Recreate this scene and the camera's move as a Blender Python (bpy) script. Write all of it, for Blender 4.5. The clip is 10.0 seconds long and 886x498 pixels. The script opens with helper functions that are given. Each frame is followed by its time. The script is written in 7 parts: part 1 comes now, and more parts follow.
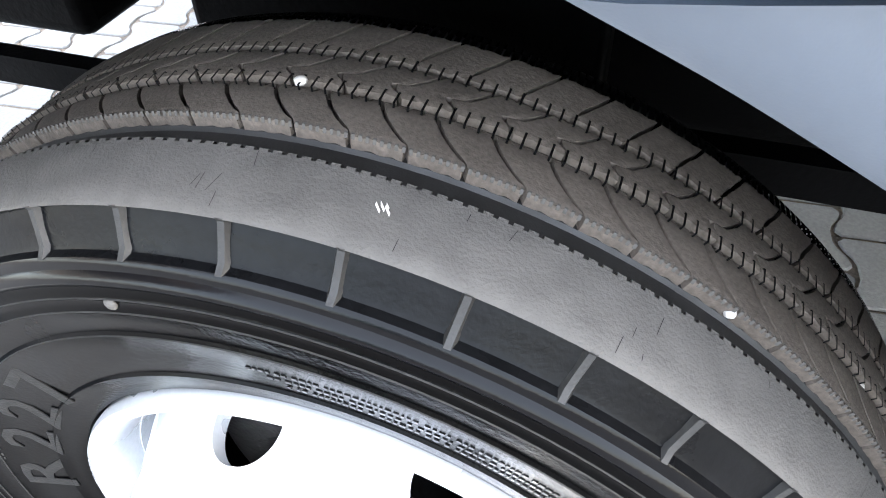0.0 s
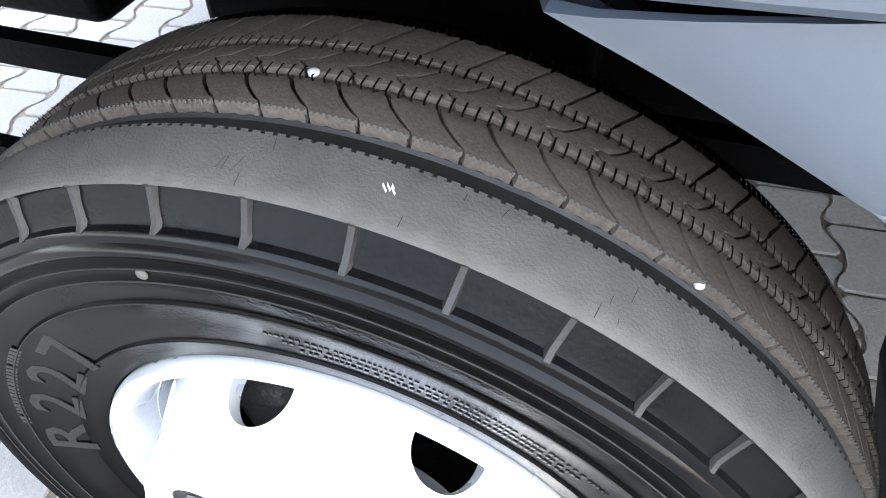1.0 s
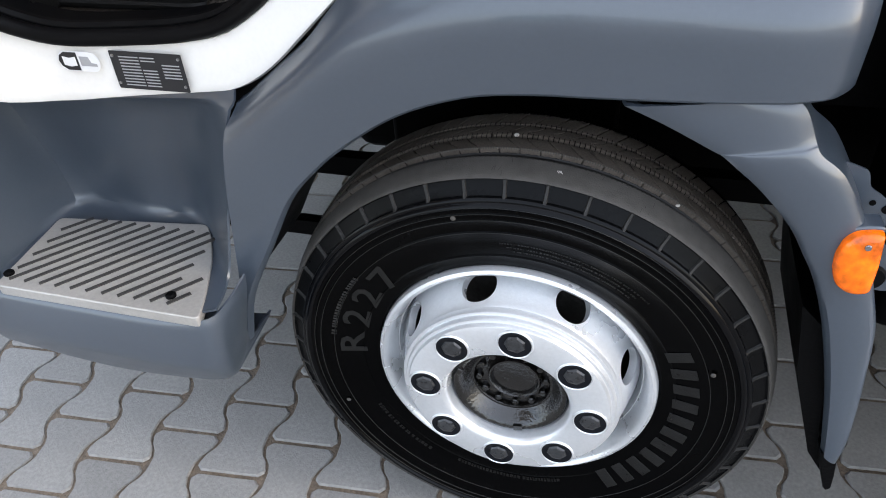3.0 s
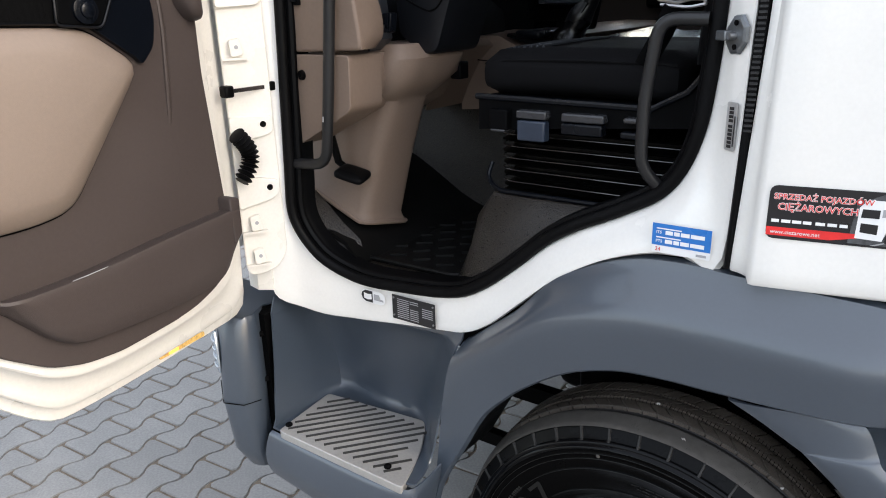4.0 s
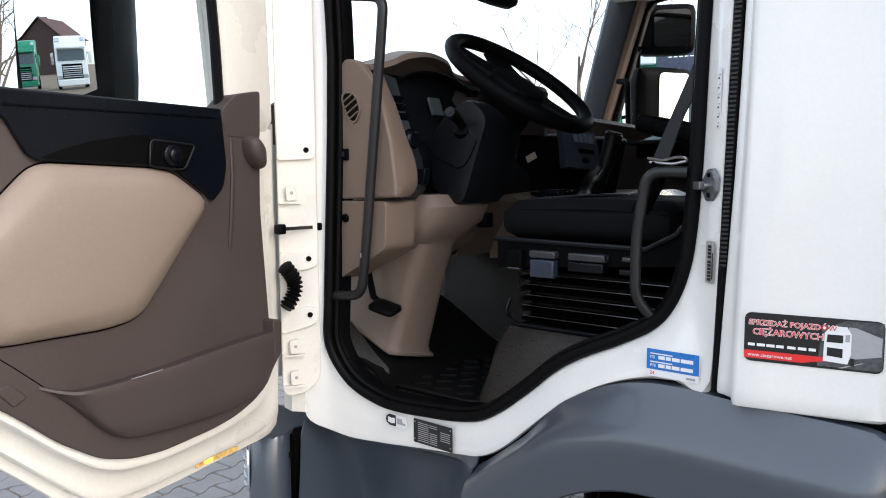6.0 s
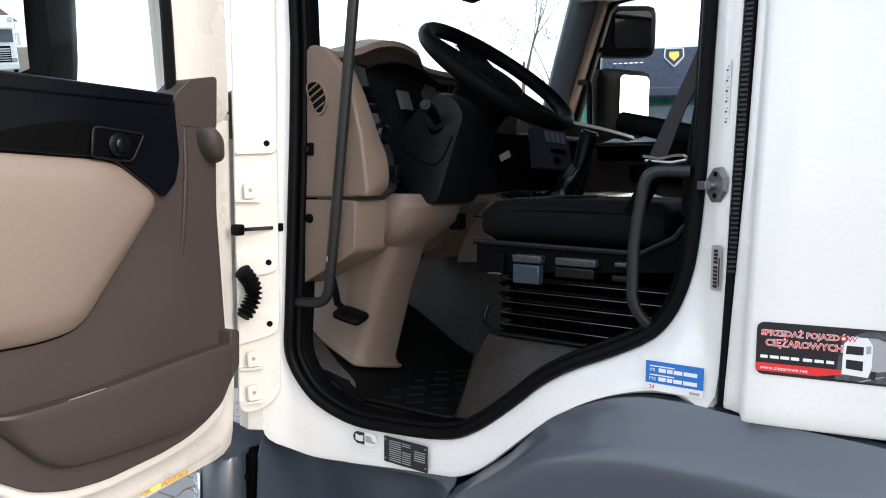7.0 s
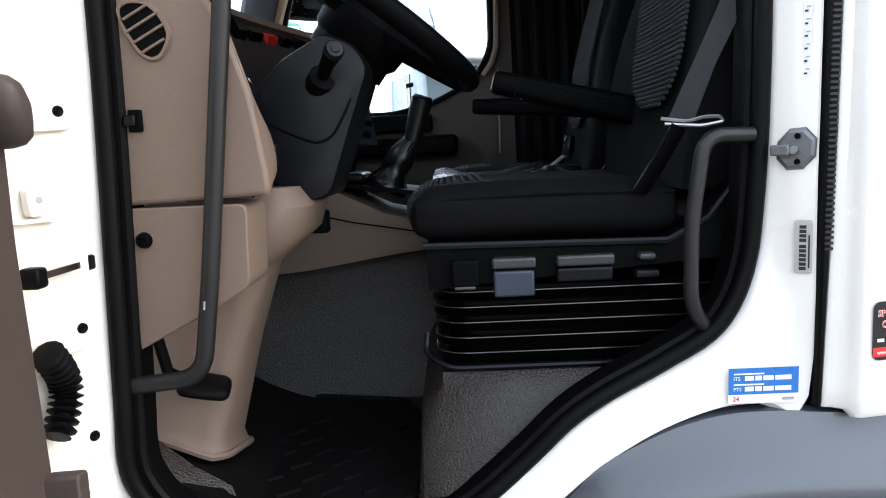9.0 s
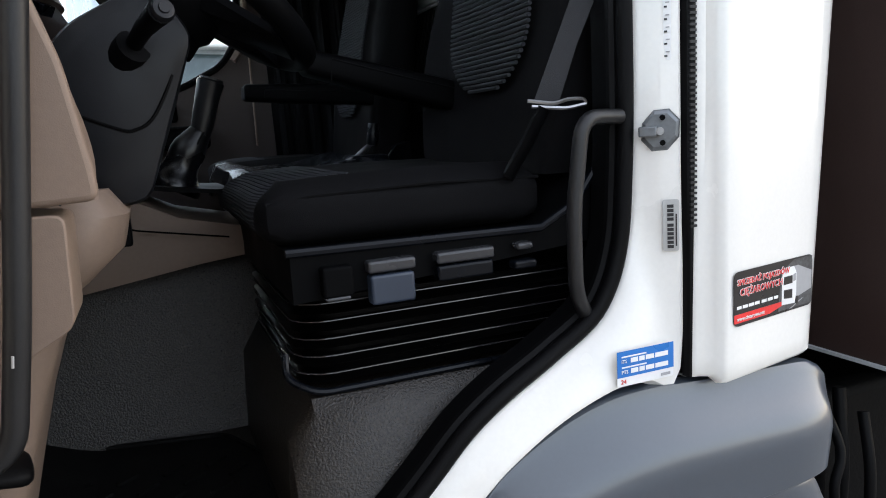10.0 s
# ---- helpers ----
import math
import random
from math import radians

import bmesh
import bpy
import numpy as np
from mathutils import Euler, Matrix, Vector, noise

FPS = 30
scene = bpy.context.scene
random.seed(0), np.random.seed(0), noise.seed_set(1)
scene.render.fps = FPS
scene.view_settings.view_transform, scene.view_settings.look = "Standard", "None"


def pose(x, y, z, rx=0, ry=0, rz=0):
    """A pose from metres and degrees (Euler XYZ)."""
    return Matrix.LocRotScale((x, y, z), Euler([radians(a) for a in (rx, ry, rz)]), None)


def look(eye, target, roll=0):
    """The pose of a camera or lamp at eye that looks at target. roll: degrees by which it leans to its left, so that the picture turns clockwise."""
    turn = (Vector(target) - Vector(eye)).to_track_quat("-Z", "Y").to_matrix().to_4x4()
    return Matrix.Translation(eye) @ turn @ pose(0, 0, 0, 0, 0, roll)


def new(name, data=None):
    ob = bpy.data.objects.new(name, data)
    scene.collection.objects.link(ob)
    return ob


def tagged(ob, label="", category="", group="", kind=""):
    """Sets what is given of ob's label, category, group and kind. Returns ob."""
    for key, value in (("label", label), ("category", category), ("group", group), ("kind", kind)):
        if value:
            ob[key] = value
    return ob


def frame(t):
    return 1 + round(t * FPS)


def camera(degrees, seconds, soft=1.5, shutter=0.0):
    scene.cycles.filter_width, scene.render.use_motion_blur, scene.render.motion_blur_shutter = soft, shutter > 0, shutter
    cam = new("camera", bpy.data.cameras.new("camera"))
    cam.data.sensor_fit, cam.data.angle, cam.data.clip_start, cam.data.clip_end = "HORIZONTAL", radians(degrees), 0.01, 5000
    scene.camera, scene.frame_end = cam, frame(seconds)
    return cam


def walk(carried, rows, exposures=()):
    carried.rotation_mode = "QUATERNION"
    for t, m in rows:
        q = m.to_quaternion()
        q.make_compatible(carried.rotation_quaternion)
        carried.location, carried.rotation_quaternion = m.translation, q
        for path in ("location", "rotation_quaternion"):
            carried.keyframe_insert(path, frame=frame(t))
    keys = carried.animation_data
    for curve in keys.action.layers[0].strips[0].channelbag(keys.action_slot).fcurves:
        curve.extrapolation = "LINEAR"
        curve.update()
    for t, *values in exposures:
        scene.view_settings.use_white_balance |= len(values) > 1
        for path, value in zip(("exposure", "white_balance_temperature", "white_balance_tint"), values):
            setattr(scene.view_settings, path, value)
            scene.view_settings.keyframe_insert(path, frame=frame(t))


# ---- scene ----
cam = camera(63.5, 10.0, soft=1.0)
PATH = [
    (0, (0.16, -0.208, 1.016), (-0.297, 1.154, -0.376), -1.4),
    (0.5, (0.159, -0.211, 1.02), (-0.281, 1.132, -0.395), -1.1),
    (1, (0.17, -0.238, 1.04), (-0.277, 1.097, -0.38), -1.0),
    (1.5, (0.214, -0.386, 1.087), (-0.221, 0.945, -0.341), -0.8),
    (2, (0.25, -0.517, 1.107), (0.01, 0.875, -0.308), -1.9),
    (2.2, (0.231, -0.559, 1.137), (0.043, 0.851, -0.269), -2.2),
    (3.3, (0.139, -0.928, 1.39), (-0.467, 0.643, 0.311), -3.3),
    (3.5, (0.157, -0.988, 1.429), (-0.527, 0.626, 0.466), -2.6),
    (4, (0.371, -1.106, 1.553), (-0.756, 0.413, 0.9), -1.8),
    (4.5, (0.465, -1.243, 1.549), (-0.948, 0.129, 1.2), 0.3),
    (5, (0.495, -1.321, 1.532), (-0.879, 0.117, 1.319), 0.3),
    (5.5, (0.494, -1.284, 1.515), (-0.865, 0.17, 1.315), 0.0),
    (6, (0.517, -1.213, 1.508), (-0.762, 0.312, 1.314), -0.4),
    (6.2, (0.508, -1.201, 1.507), (-0.73, 0.357, 1.308), -0.5),
    (7.3, (0.303, -1.152, 1.495), (-0.801, 0.505, 1.311), -0.1),
    (7.5, (0.235, -1.147, 1.542), (-0.814, 0.54, 1.312), -1.1),
    (8, (0.029, -1.122, 1.498), (-0.82, 0.674, 1.271), -1.6),
    (8.5, (-0.166, -1.026, 1.496), (-0.725, 0.88, 1.266), -1.9),
    (9, (-0.385, -0.951, 1.511), (-0.415, 1.031, 1.245), -2.6),
    (9.5, (-0.526, -0.885, 1.528), (-0.065, 1.034, 1.201), -3.3),
    (10, (-0.575, -0.782, 1.513), (0.161, 1.048, 1.187), -3.6),
]
walk(cam, [(t, look(eye, target, roll)) for t, eye, target, roll in PATH],
     [(0.0, 3.35, 6350, 10), (1.0, 3.2, 6350, 10), (1.5, 2.3, 6450, 10), (2.0, 1.58, 6650, 10), (3.5, 1.3, 6250, 10), (4.0, 1.07, 6500, 10), (4.5, 1.2, 6450, 10),
      (5.0, 1.0, 6350, 10), (6.0, 0.9, 6350, 10), (7.5, 1.17, 6400, 10), (8.5, 1.5, 6400, 10), (9.5, 1.42, 6500, 10), (10.0, 1.15, 6500, 10)])

# ---- sky and sun: bright thin overcast, pale sun behind the truck ----
world = bpy.data.worlds.new("sky")
scene.world = world
world.use_nodes = True
wn, wl = world.node_tree.nodes, world.node_tree.links
wn.clear()
sky = wn.new("ShaderNodeTexSky")
sky.sky_type, sky.sun_disc = "NISHITA", False
sky.sun_elevation, sky.sun_rotation = radians(30), radians(85)
sky.altitude, sky.air_density, sky.dust_density = 200, 1.0, 2.5
clear = wn.new("ShaderNodeBackground")
clear.inputs["Strength"].default_value = 0.15
wl.new(sky.outputs[0], clear.inputs["Color"])
cloud = wn.new("ShaderNodeBackground")
cloud.inputs["Color"].default_value = (0.97, 0.965, 0.955, 1)
cloud.inputs["Strength"].default_value = 0.60
both = wn.new("ShaderNodeAddShader")
wl.new(clear.outputs[0], both.inputs[0])
wl.new(cloud.outputs[0], both.inputs[1])
wout = wn.new("ShaderNodeOutputWorld")
wl.new(both.outputs[0], wout.inputs["Surface"])
sun = new("sun", bpy.data.lights.new("sun", "SUN"))
sun.data.energy, sun.data.angle, sun.data.color = 1.1, radians(22), (1.0, 0.93, 0.84)
sun.matrix_world = look((9, 0.8, 5.25), (0, 0, 0))


# ---- materials ----
def surf(name, col, rough=0.5, metal=0.0, var=0.12, scale=6.0, fine=160.0, bump=0.15, grain=420.0, spec=0.5, rvar=0.1,
         coat=0.0, emit=0.0, rand=0.0):
    """A principled material with stains at a large scale, grain at a fine one, and fine relief."""
    m = bpy.data.materials.new(name)
    m.use_nodes = True
    n, l = m.node_tree.nodes, m.node_tree.links
    p = n["Principled BSDF"]
    tc = n.new("ShaderNodeTexCoord")
    a = n.new("ShaderNodeTexNoise")
    a.inputs["Scale"].default_value, a.inputs["Detail"].default_value = scale, 5
    b = n.new("ShaderNodeTexNoise")
    b.inputs["Scale"].default_value, b.inputs["Detail"].default_value = fine, 3
    for t in (a, b):
        l.new(tc.outputs["Object"], t.inputs["Vector"])
    mix = n.new("ShaderNodeMath")
    mix.operation = "ADD"
    l.new(a.outputs["Fac"], mix.inputs[0])
    l.new(b.outputs["Fac"], mix.inputs[1])
    rng = n.new("ShaderNodeMapRange")
    wide = 2.0 if var < 0.5 else 1.0
    rng.inputs["From Min"].default_value, rng.inputs["From Max"].default_value = 1 - 0.4 * wide, 1 + 0.4 * wide
    rng.inputs["To Min"].default_value, rng.inputs["To Max"].default_value = 1 - var * wide, 1 + var * wide
    l.new(mix.outputs[0], rng.inputs["Value"])
    last = rng.outputs[0]
    if rand:
        oi = n.new("ShaderNodeObjectInfo")
        r2 = n.new("ShaderNodeMapRange")
        r2.inputs["To Min"].default_value, r2.inputs["To Max"].default_value = 1 - rand, 1 + rand
        l.new(oi.outputs["Random"], r2.inputs["Value"])
        mu = n.new("ShaderNodeMath")
        mu.operation = "MULTIPLY"
        l.new(last, mu.inputs[0])
        l.new(r2.outputs[0], mu.inputs[1])
        last = mu.outputs[0]
    vm = n.new("ShaderNodeVectorMath")
    vm.operation = "SCALE"
    vm.inputs[0].default_value = col
    l.new(last, vm.inputs["Scale"])
    l.new(vm.outputs[0], p.inputs["Base Color"])
    rr = n.new("ShaderNodeMapRange")
    rr.inputs["From Min"].default_value, rr.inputs["From Max"].default_value = 0.1, 0.9
    rr.inputs["To Min"].default_value, rr.inputs["To Max"].default_value = max(rough - 2 * rvar, 0.01), min(rough + 2 * rvar, 1)
    l.new(a.outputs["Fac"], rr.inputs["Value"])
    l.new(rr.outputs[0], p.inputs["Roughness"])
    p.inputs["Metallic"].default_value = metal
    p.inputs["Specular IOR Level"].default_value = spec
    p.inputs["Coat Weight"].default_value = coat
    if bump:
        g = n.new("ShaderNodeTexNoise")
        g.inputs["Scale"].default_value, g.inputs["Detail"].default_value = grain, 3
        l.new(tc.outputs["Object"], g.inputs["Vector"])
        bp = n.new("ShaderNodeBump")
        bp.inputs["Strength"].default_value, bp.inputs["Distance"].default_value = bump, min(0.6 / grain, 0.005)
        l.new(g.outputs["Fac"], bp.inputs["Height"])
        l.new(bp.outputs[0], p.inputs["Normal"])
    if emit:
        p.inputs["Emission Color"].default_value = (*col, 1)
        p.inputs["Emission Strength"].default_value = emit
    return m


def glass(name, tint=(0.9, 0.95, 0.95)):
    m = bpy.data.materials.new(name)
    m.use_nodes = True
    p = m.node_tree.nodes["Principled BSDF"]
    p.inputs["Base Color"].default_value = (*tint, 1)
    p.inputs["Roughness"].default_value = 0.01
    p.inputs["IOR"].default_value = 1.05
    p.inputs["Transmission Weight"].default_value = 1.0
    return m


WHITE = surf("white_cab_paint", (0.79, 0.772, 0.735), 0.25, var=0.03, bump=0.02, coat=0.4, rvar=0.04)
CREAM = surf("cream_white_door_paint", (0.78, 0.745, 0.685), 0.3, var=0.05, bump=0.03, coat=0.3, rvar=0.05)
GREY = surf("grey_moulded_plastic", (0.044, 0.056, 0.074), 0.34, var=0.06, bump=0.10, grain=900, rvar=0.03, spec=0.8, coat=0.35)
GREY_LIGHT = surf("pale_grey_plastic", (0.42, 0.44, 0.46), 0.45, var=0.08, bump=0.1, grain=900)
ALU = surf("cast_aluminium", (0.42, 0.40, 0.375), 0.45, metal=0.4, var=0.12, bump=0.3, grain=500)
STEEL = surf("bright_steel", (0.38, 0.38, 0.39), 0.3, metal=1.0, var=0.1, bump=0.05)
RIM = surf("silver_painted_steel", (0.70, 0.715, 0.735), 0.30, metal=0.62, var=0.06, bump=0.12, grain=300, coat=0.1)
TYRE_SIDE = surf("black_rubber_sidewall", (0.0012, 0.0012, 0.0013), 0.20, var=0.3, scale=9, bump=0.10, grain=300, spec=0.042, rvar=0.08)
TYRE_SHOULDER = surf("worn_grey_rubber", (0.060, 0.056, 0.051), 0.62, var=0.24, scale=7, fine=60, bump=0.5, grain=520, spec=0.22)
TYRE_TREAD = surf("dusty_tread_rubber", (0.088, 0.073, 0.060), 0.62, var=0.45, scale=10, fine=350, bump=0.4, grain=450, spec=0.25)
TYRE_GLOSS = surf("shiny_black_rubber_ring", (0.002, 0.0021, 0.0026), 0.14, var=0.3, scale=20, bump=0.06, grain=500, spec=0.12, rvar=0.05)
RUBBER = surf("black_rubber_seal", (0.0026, 0.0026, 0.003), 0.5, var=0.15, bump=0.1, spec=0.09)
# oily chassis steel; also the painted shade in slits, holes and gaps
DARK = surf("oily_steel_and_recess_shade", (0.002, 0.002, 0.0022), 0.5, var=0.3, bump=0.2, grain=120, spec=0.06)
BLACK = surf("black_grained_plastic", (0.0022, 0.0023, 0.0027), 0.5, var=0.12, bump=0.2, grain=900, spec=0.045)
BLACK_GLOSS = surf("black_smooth_plastic", (0.0030, 0.0040, 0.0064), 0.30, var=0.1, bump=0.05, spec=0.2)
DASH_BLACK = surf("dark_slate_dash_plastic", (0.0058, 0.0064, 0.0082), 0.44, var=0.1, bump=0.15, grain=900, spec=0.24)
BEIGE = surf("beige_grained_plastic", (0.190, 0.139, 0.108), 0.52, var=0.06, bump=0.3, grain=800, spec=0.3)
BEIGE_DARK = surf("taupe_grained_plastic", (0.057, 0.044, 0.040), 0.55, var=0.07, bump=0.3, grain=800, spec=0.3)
BEIGE_SOFT = surf("beige_padded_vinyl", (0.225, 0.175, 0.142), 0.55, var=0.05, bump=0.35, grain=700)
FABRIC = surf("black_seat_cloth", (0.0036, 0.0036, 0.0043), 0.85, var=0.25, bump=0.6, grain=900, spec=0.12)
FABRIC_RIB = surf("ribbed_charcoal_cloth", (0.032, 0.034, 0.039), 0.8, var=0.2, bump=0.6, grain=700, spec=0.15)
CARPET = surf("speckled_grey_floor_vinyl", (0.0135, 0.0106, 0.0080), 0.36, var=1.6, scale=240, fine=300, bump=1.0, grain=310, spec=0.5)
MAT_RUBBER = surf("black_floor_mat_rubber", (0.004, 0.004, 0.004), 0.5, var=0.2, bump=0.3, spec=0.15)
RAIL = surf("worn_black_rail_coat", (0.010, 0.010, 0.011), 0.42, var=0.2, bump=0.1, spec=0.4)
BLUE_GREY = surf("blue_grey_lever_plastic", (0.022, 0.032, 0.052), 0.35, var=0.1, bump=0.05)
ORANGE = surf("orange_lamp_lens", (0.90, 0.155, 0.002), 0.14, var=0.75, scale=24, fine=60, bump=0.25, grain=160)
WARM_LIGHT = surf("warm_lit_courtesy_lens", (1.0, 0.40, 0.06), 0.3, var=0.1, bump=0, emit=1.2)
LENS = surf("clear_lamp_lens", (0.5, 0.56, 0.62), 0.08, metal=0.5, var=0.12, scale=40, bump=0.15, grain=60)
PAVER = surf("grey_concrete_paver", (0.196, 0.190, 0.180), 0.8, var=0.26, scale=5, fine=120, bump=0.5, grain=260, rand=0.10)
SAND = surf("brown_joint_sand", (0.13, 0.10, 0.072), 0.95, var=0.45, scale=60, bump=0.8, grain=180)
MIRROR = surf("mirror_glass", (0.74, 0.77, 0.78), 0.005, metal=1.0, var=0.01, bump=0, rvar=0.002)
GLASS = glass("window_glass")
BLUE_STICKER = surf("blue_sticker", (0.02, 0.16, 0.50), 0.35, var=0.03, bump=0)
WHITE_STICKER = surf("white_sticker", (0.78, 0.78, 0.78), 0.35, var=0.03, bump=0)
RED_INK = surf("red_print", (0.6, 0.03, 0.02), 0.35, var=0.03, bump=0)
BLACK_INK = surf("black_print", (0.012, 0.012, 0.014), 0.35, var=0.05, bump=0)
GREY_INK = surf("grey_print", (0.35, 0.35, 0.36), 0.35, var=0.05, bump=0)


# ---- mesh helpers ----
def part(name, bm, material, parent=None, label="", smooth=True, bevel=0.0):
    """Links a bmesh as one mesh object under a thing or a part."""
    bmesh.ops.recalc_face_normals(bm, faces=bm.faces)
    me = bpy.data.meshes.new(name)
    bm.to_mesh(me)
    bm.free()
    for m in material if isinstance(material, (list, tuple)) else [material]:
        me.materials.append(m)
    if smooth:
        me.polygons.foreach_set("use_smooth", [True] * len(me.polygons))
        me.set_sharp_from_angle(angle=radians(38))
    ob = new(name, me)
    if parent:
        ob.parent = parent
    if bevel:
        mod = ob.modifiers.new("edge", "BEVEL")
        mod.width, mod.segments, mod.limit_method, mod.angle_limit = bevel, 3, "ANGLE", radians(35)
        mod.harden_normals = False
    if label:
        tagged(ob, label=label)
    return ob


def thing(name, label, category, group="", at=(0, 0, 0), kind=""):
    ob = new(name)
    ob.location = at
    return tagged(ob, label, category, group, kind)


def box(lo, hi, bm=None, m=None):
    bm = bm or bmesh.new()
    x0, y0, z0 = lo
    x1, y1, z1 = hi
    v = [bm.verts.new(p) for p in ((x0, y0, z0), (x1, y0, z0), (x1, y1, z0), (x0, y1, z0), (x0, y0, z1), (x1, y0, z1), (x1, y1, z1), (x0, y1, z1))]
    for f in ((0, 3, 2, 1), (4, 5, 6, 7), (0, 1, 5, 4), (1, 2, 6, 5), (2, 3, 7, 6), (3, 0, 4, 7)):
        bm.faces.new([v[i] for i in f])
    if m is not None:
        bmesh.ops.transform(bm, matrix=m, verts=v)
    return bm


def loft(rows, closed=False, bm=None, caps=False, ring=False):
    """A sheet through rows of points; closed joins each row's ends, ring joins the last row to the first."""
    bm = bm or bmesh.new()
    grid = [[bm.verts.new(p) for p in r] for r in rows]
    n, k = len(grid), len(grid[0])
    for i in range(n if ring else n - 1):
        a, b = grid[i], grid[(i + 1) % n]
        for j in range(k if closed else k - 1):
            bm.faces.new((a[j], a[(j + 1) % k], b[(j + 1) % k], b[j]))
    if caps:
        bm.faces.new(grid[0])
        bm.faces.new(grid[-1])
    return bm


def thick(bm, d):
    """Gives a sheet the thickness d."""
    bmesh.ops.recalc_face_normals(bm, faces=bm.faces)
    bmesh.ops.solidify(bm, geom=bm.faces[:], thickness=d)
    return bm


def prism(outline, at, d, bm=None):
    """A plate from a plane outline: at(u, v, w) gives the place, w runs from 0 to d."""
    bm = bm or bmesh.new()
    a = [bm.verts.new(at(u, v, 0)) for u, v in outline]
    b = [bm.verts.new(at(u, v, d)) for u, v in outline]
    bm.faces.new(a)
    bm.faces.new(b[::-1])
    for i in range(len(a)):
        j = (i + 1) % len(a)
        bm.faces.new((a[i], b[i], b[j], a[j]))
    return bm


def round_path(pts, r=0.03, n=5, closed=False):
    """A path with its corners rounded."""
    pts = [Vector(p) for p in pts]
    out = []
    k = len(pts)
    for i, p in enumerate(pts):
        if not closed and i in (0, k - 1):
            out.append(p)
            continue
        a, b = pts[i - 1] - p, pts[(i + 1) % k] - p
        d = min(r, a.length * 0.48, b.length * 0.48)
        p0, p1 = p + a.normalized() * d, p + b.normalized() * d
        for s in range(n + 1):
            t = s / n
            out.append((1 - t) ** 2 * p0 + 2 * t * (1 - t) * p + t * t * p1)
    return out


def smooth_path(pts, n=6, closed=False):
    """A Catmull-Rom curve through the points."""
    dim = len(pts[0])
    P = [Vector(p if dim == 3 else (*p, 0)) for p in pts]
    k = len(P)
    out = []
    for i in range(k if closed else k - 1):
        p0 = P[(i - 1) % k] if closed or i > 0 else 2 * P[0] - P[1]
        p1, p2 = P[i], P[(i + 1) % k]
        p3 = P[(i + 2) % k] if closed or i + 2 < k else 2 * P[-1] - P[-2]
        for s in range(n):
            t = s / n
            out.append(0.5 * ((2 * p1) + (p2 - p0) * t + (2 * p0 - 5 * p1 + 4 * p2 - p3) * t * t + (3 * p1 - p0 - 3 * p2 + p3) * t ** 3))
    if not closed:
        out.append(P[-1])
    return out if dim == 3 else [(p.x, p.y) for p in out]


def tube(pts, r, sides=10, closed=False, bm=None, flat=1.0):
    """A tube along a path; flat squeezes it across its second direction. r may be a function of 0..1."""
    pts = [Vector(p) for p in pts]
    k = len(pts)
    rows = []
    side = None
    for i, p in enumerate(pts):
        a = pts[i - 1] if closed or i > 0 else p
        b = pts[(i + 1) % k] if closed or i + 1 < k else p
        d = (b - a).normalized()
        if side is None:
            side = d.cross(Vector((0.13, 0.21, 1))).normalized()
        side = (side - d * side.dot(d)).normalized()
        up = d.cross(side)
        rad = r(i / max(k - 1, 1)) if callable(r) else r
        rows.append([p + rad * (math.cos(2 * math.pi * j / sides) * side + flat * math.sin(2 * math.pi * j / sides) * up) for j in range(sides)])
    return loft(rows, closed=True, bm=bm, caps=not closed, ring=closed)


def lathe(profile, n=96, centre=(0, 0), bm=None, a0=0.0, a1=2 * math.pi):
    """Turns a profile of (radius, y) about the y axis through centre (x, z)."""
    whole = abs(a1 - a0 - 2 * math.pi) < 1e-6
    rows = []
    for i in range(n if whole else n + 1):
        a = a0 + (a1 - a0) * i / n
        rows.append([(centre[0] + r * math.cos(a), y, centre[1] + r * math.sin(a)) for r, y in profile])
    return loft(rows, bm=bm, ring=whole)


def rounded(w, h, r, n=4):
    """The outline of a rounded rectangle about 0."""
    out = []
    for cx, cy, a in ((w / 2 - r, h / 2 - r, 0), (-w / 2 + r, h / 2 - r, 90), (-w / 2 + r, -h / 2 + r, 180), (w / 2 - r, -h / 2 + r, 270)):
        for i in range(n + 1):
            t = radians(a + 90 * i / n)
            out.append((cx + r * math.cos(t), cy + r * math.sin(t)))
    return out


def corners(outline, r=0.02, n=4):
    """An outline with rounded corners."""
    return [(p.x, p.y) for p in round_path([(*p, 0) for p in outline], r, n, closed=True)]


def cushion(lo, hi, r=0.04, puff=0.02, n=10):
    """A padded block: a box with soft edges whose faces swell."""
    bm = bmesh.new()
    c, h = (Vector(lo) + Vector(hi)) / 2, (Vector(hi) - Vector(lo)) / 2
    bmesh.ops.create_cube(bm, size=2)
    bmesh.ops.subdivide_edges(bm, edges=bm.edges, cuts=n, use_grid_fill=True)
    for v in bm.verts:
        q = Vector((v.co.x * h.x, v.co.y * h.y, v.co.z * h.z))
        inner = Vector([max(-h[i] + r, min(h[i] - r, q[i])) for i in range(3)])
        d = q - inner
        m = max(abs(d.x), abs(d.y), abs(d.z))
        q = inner + (d.normalized() * m if d.length > 1e-9 else d)
        u = v.co
        s = [puff * (1 - u[(i + 1) % 3] ** 2) * (1 - u[(i + 2) % 3] ** 2) * u[i] for i in range(3)]
        v.co = c + q + Vector(s)
    return bm


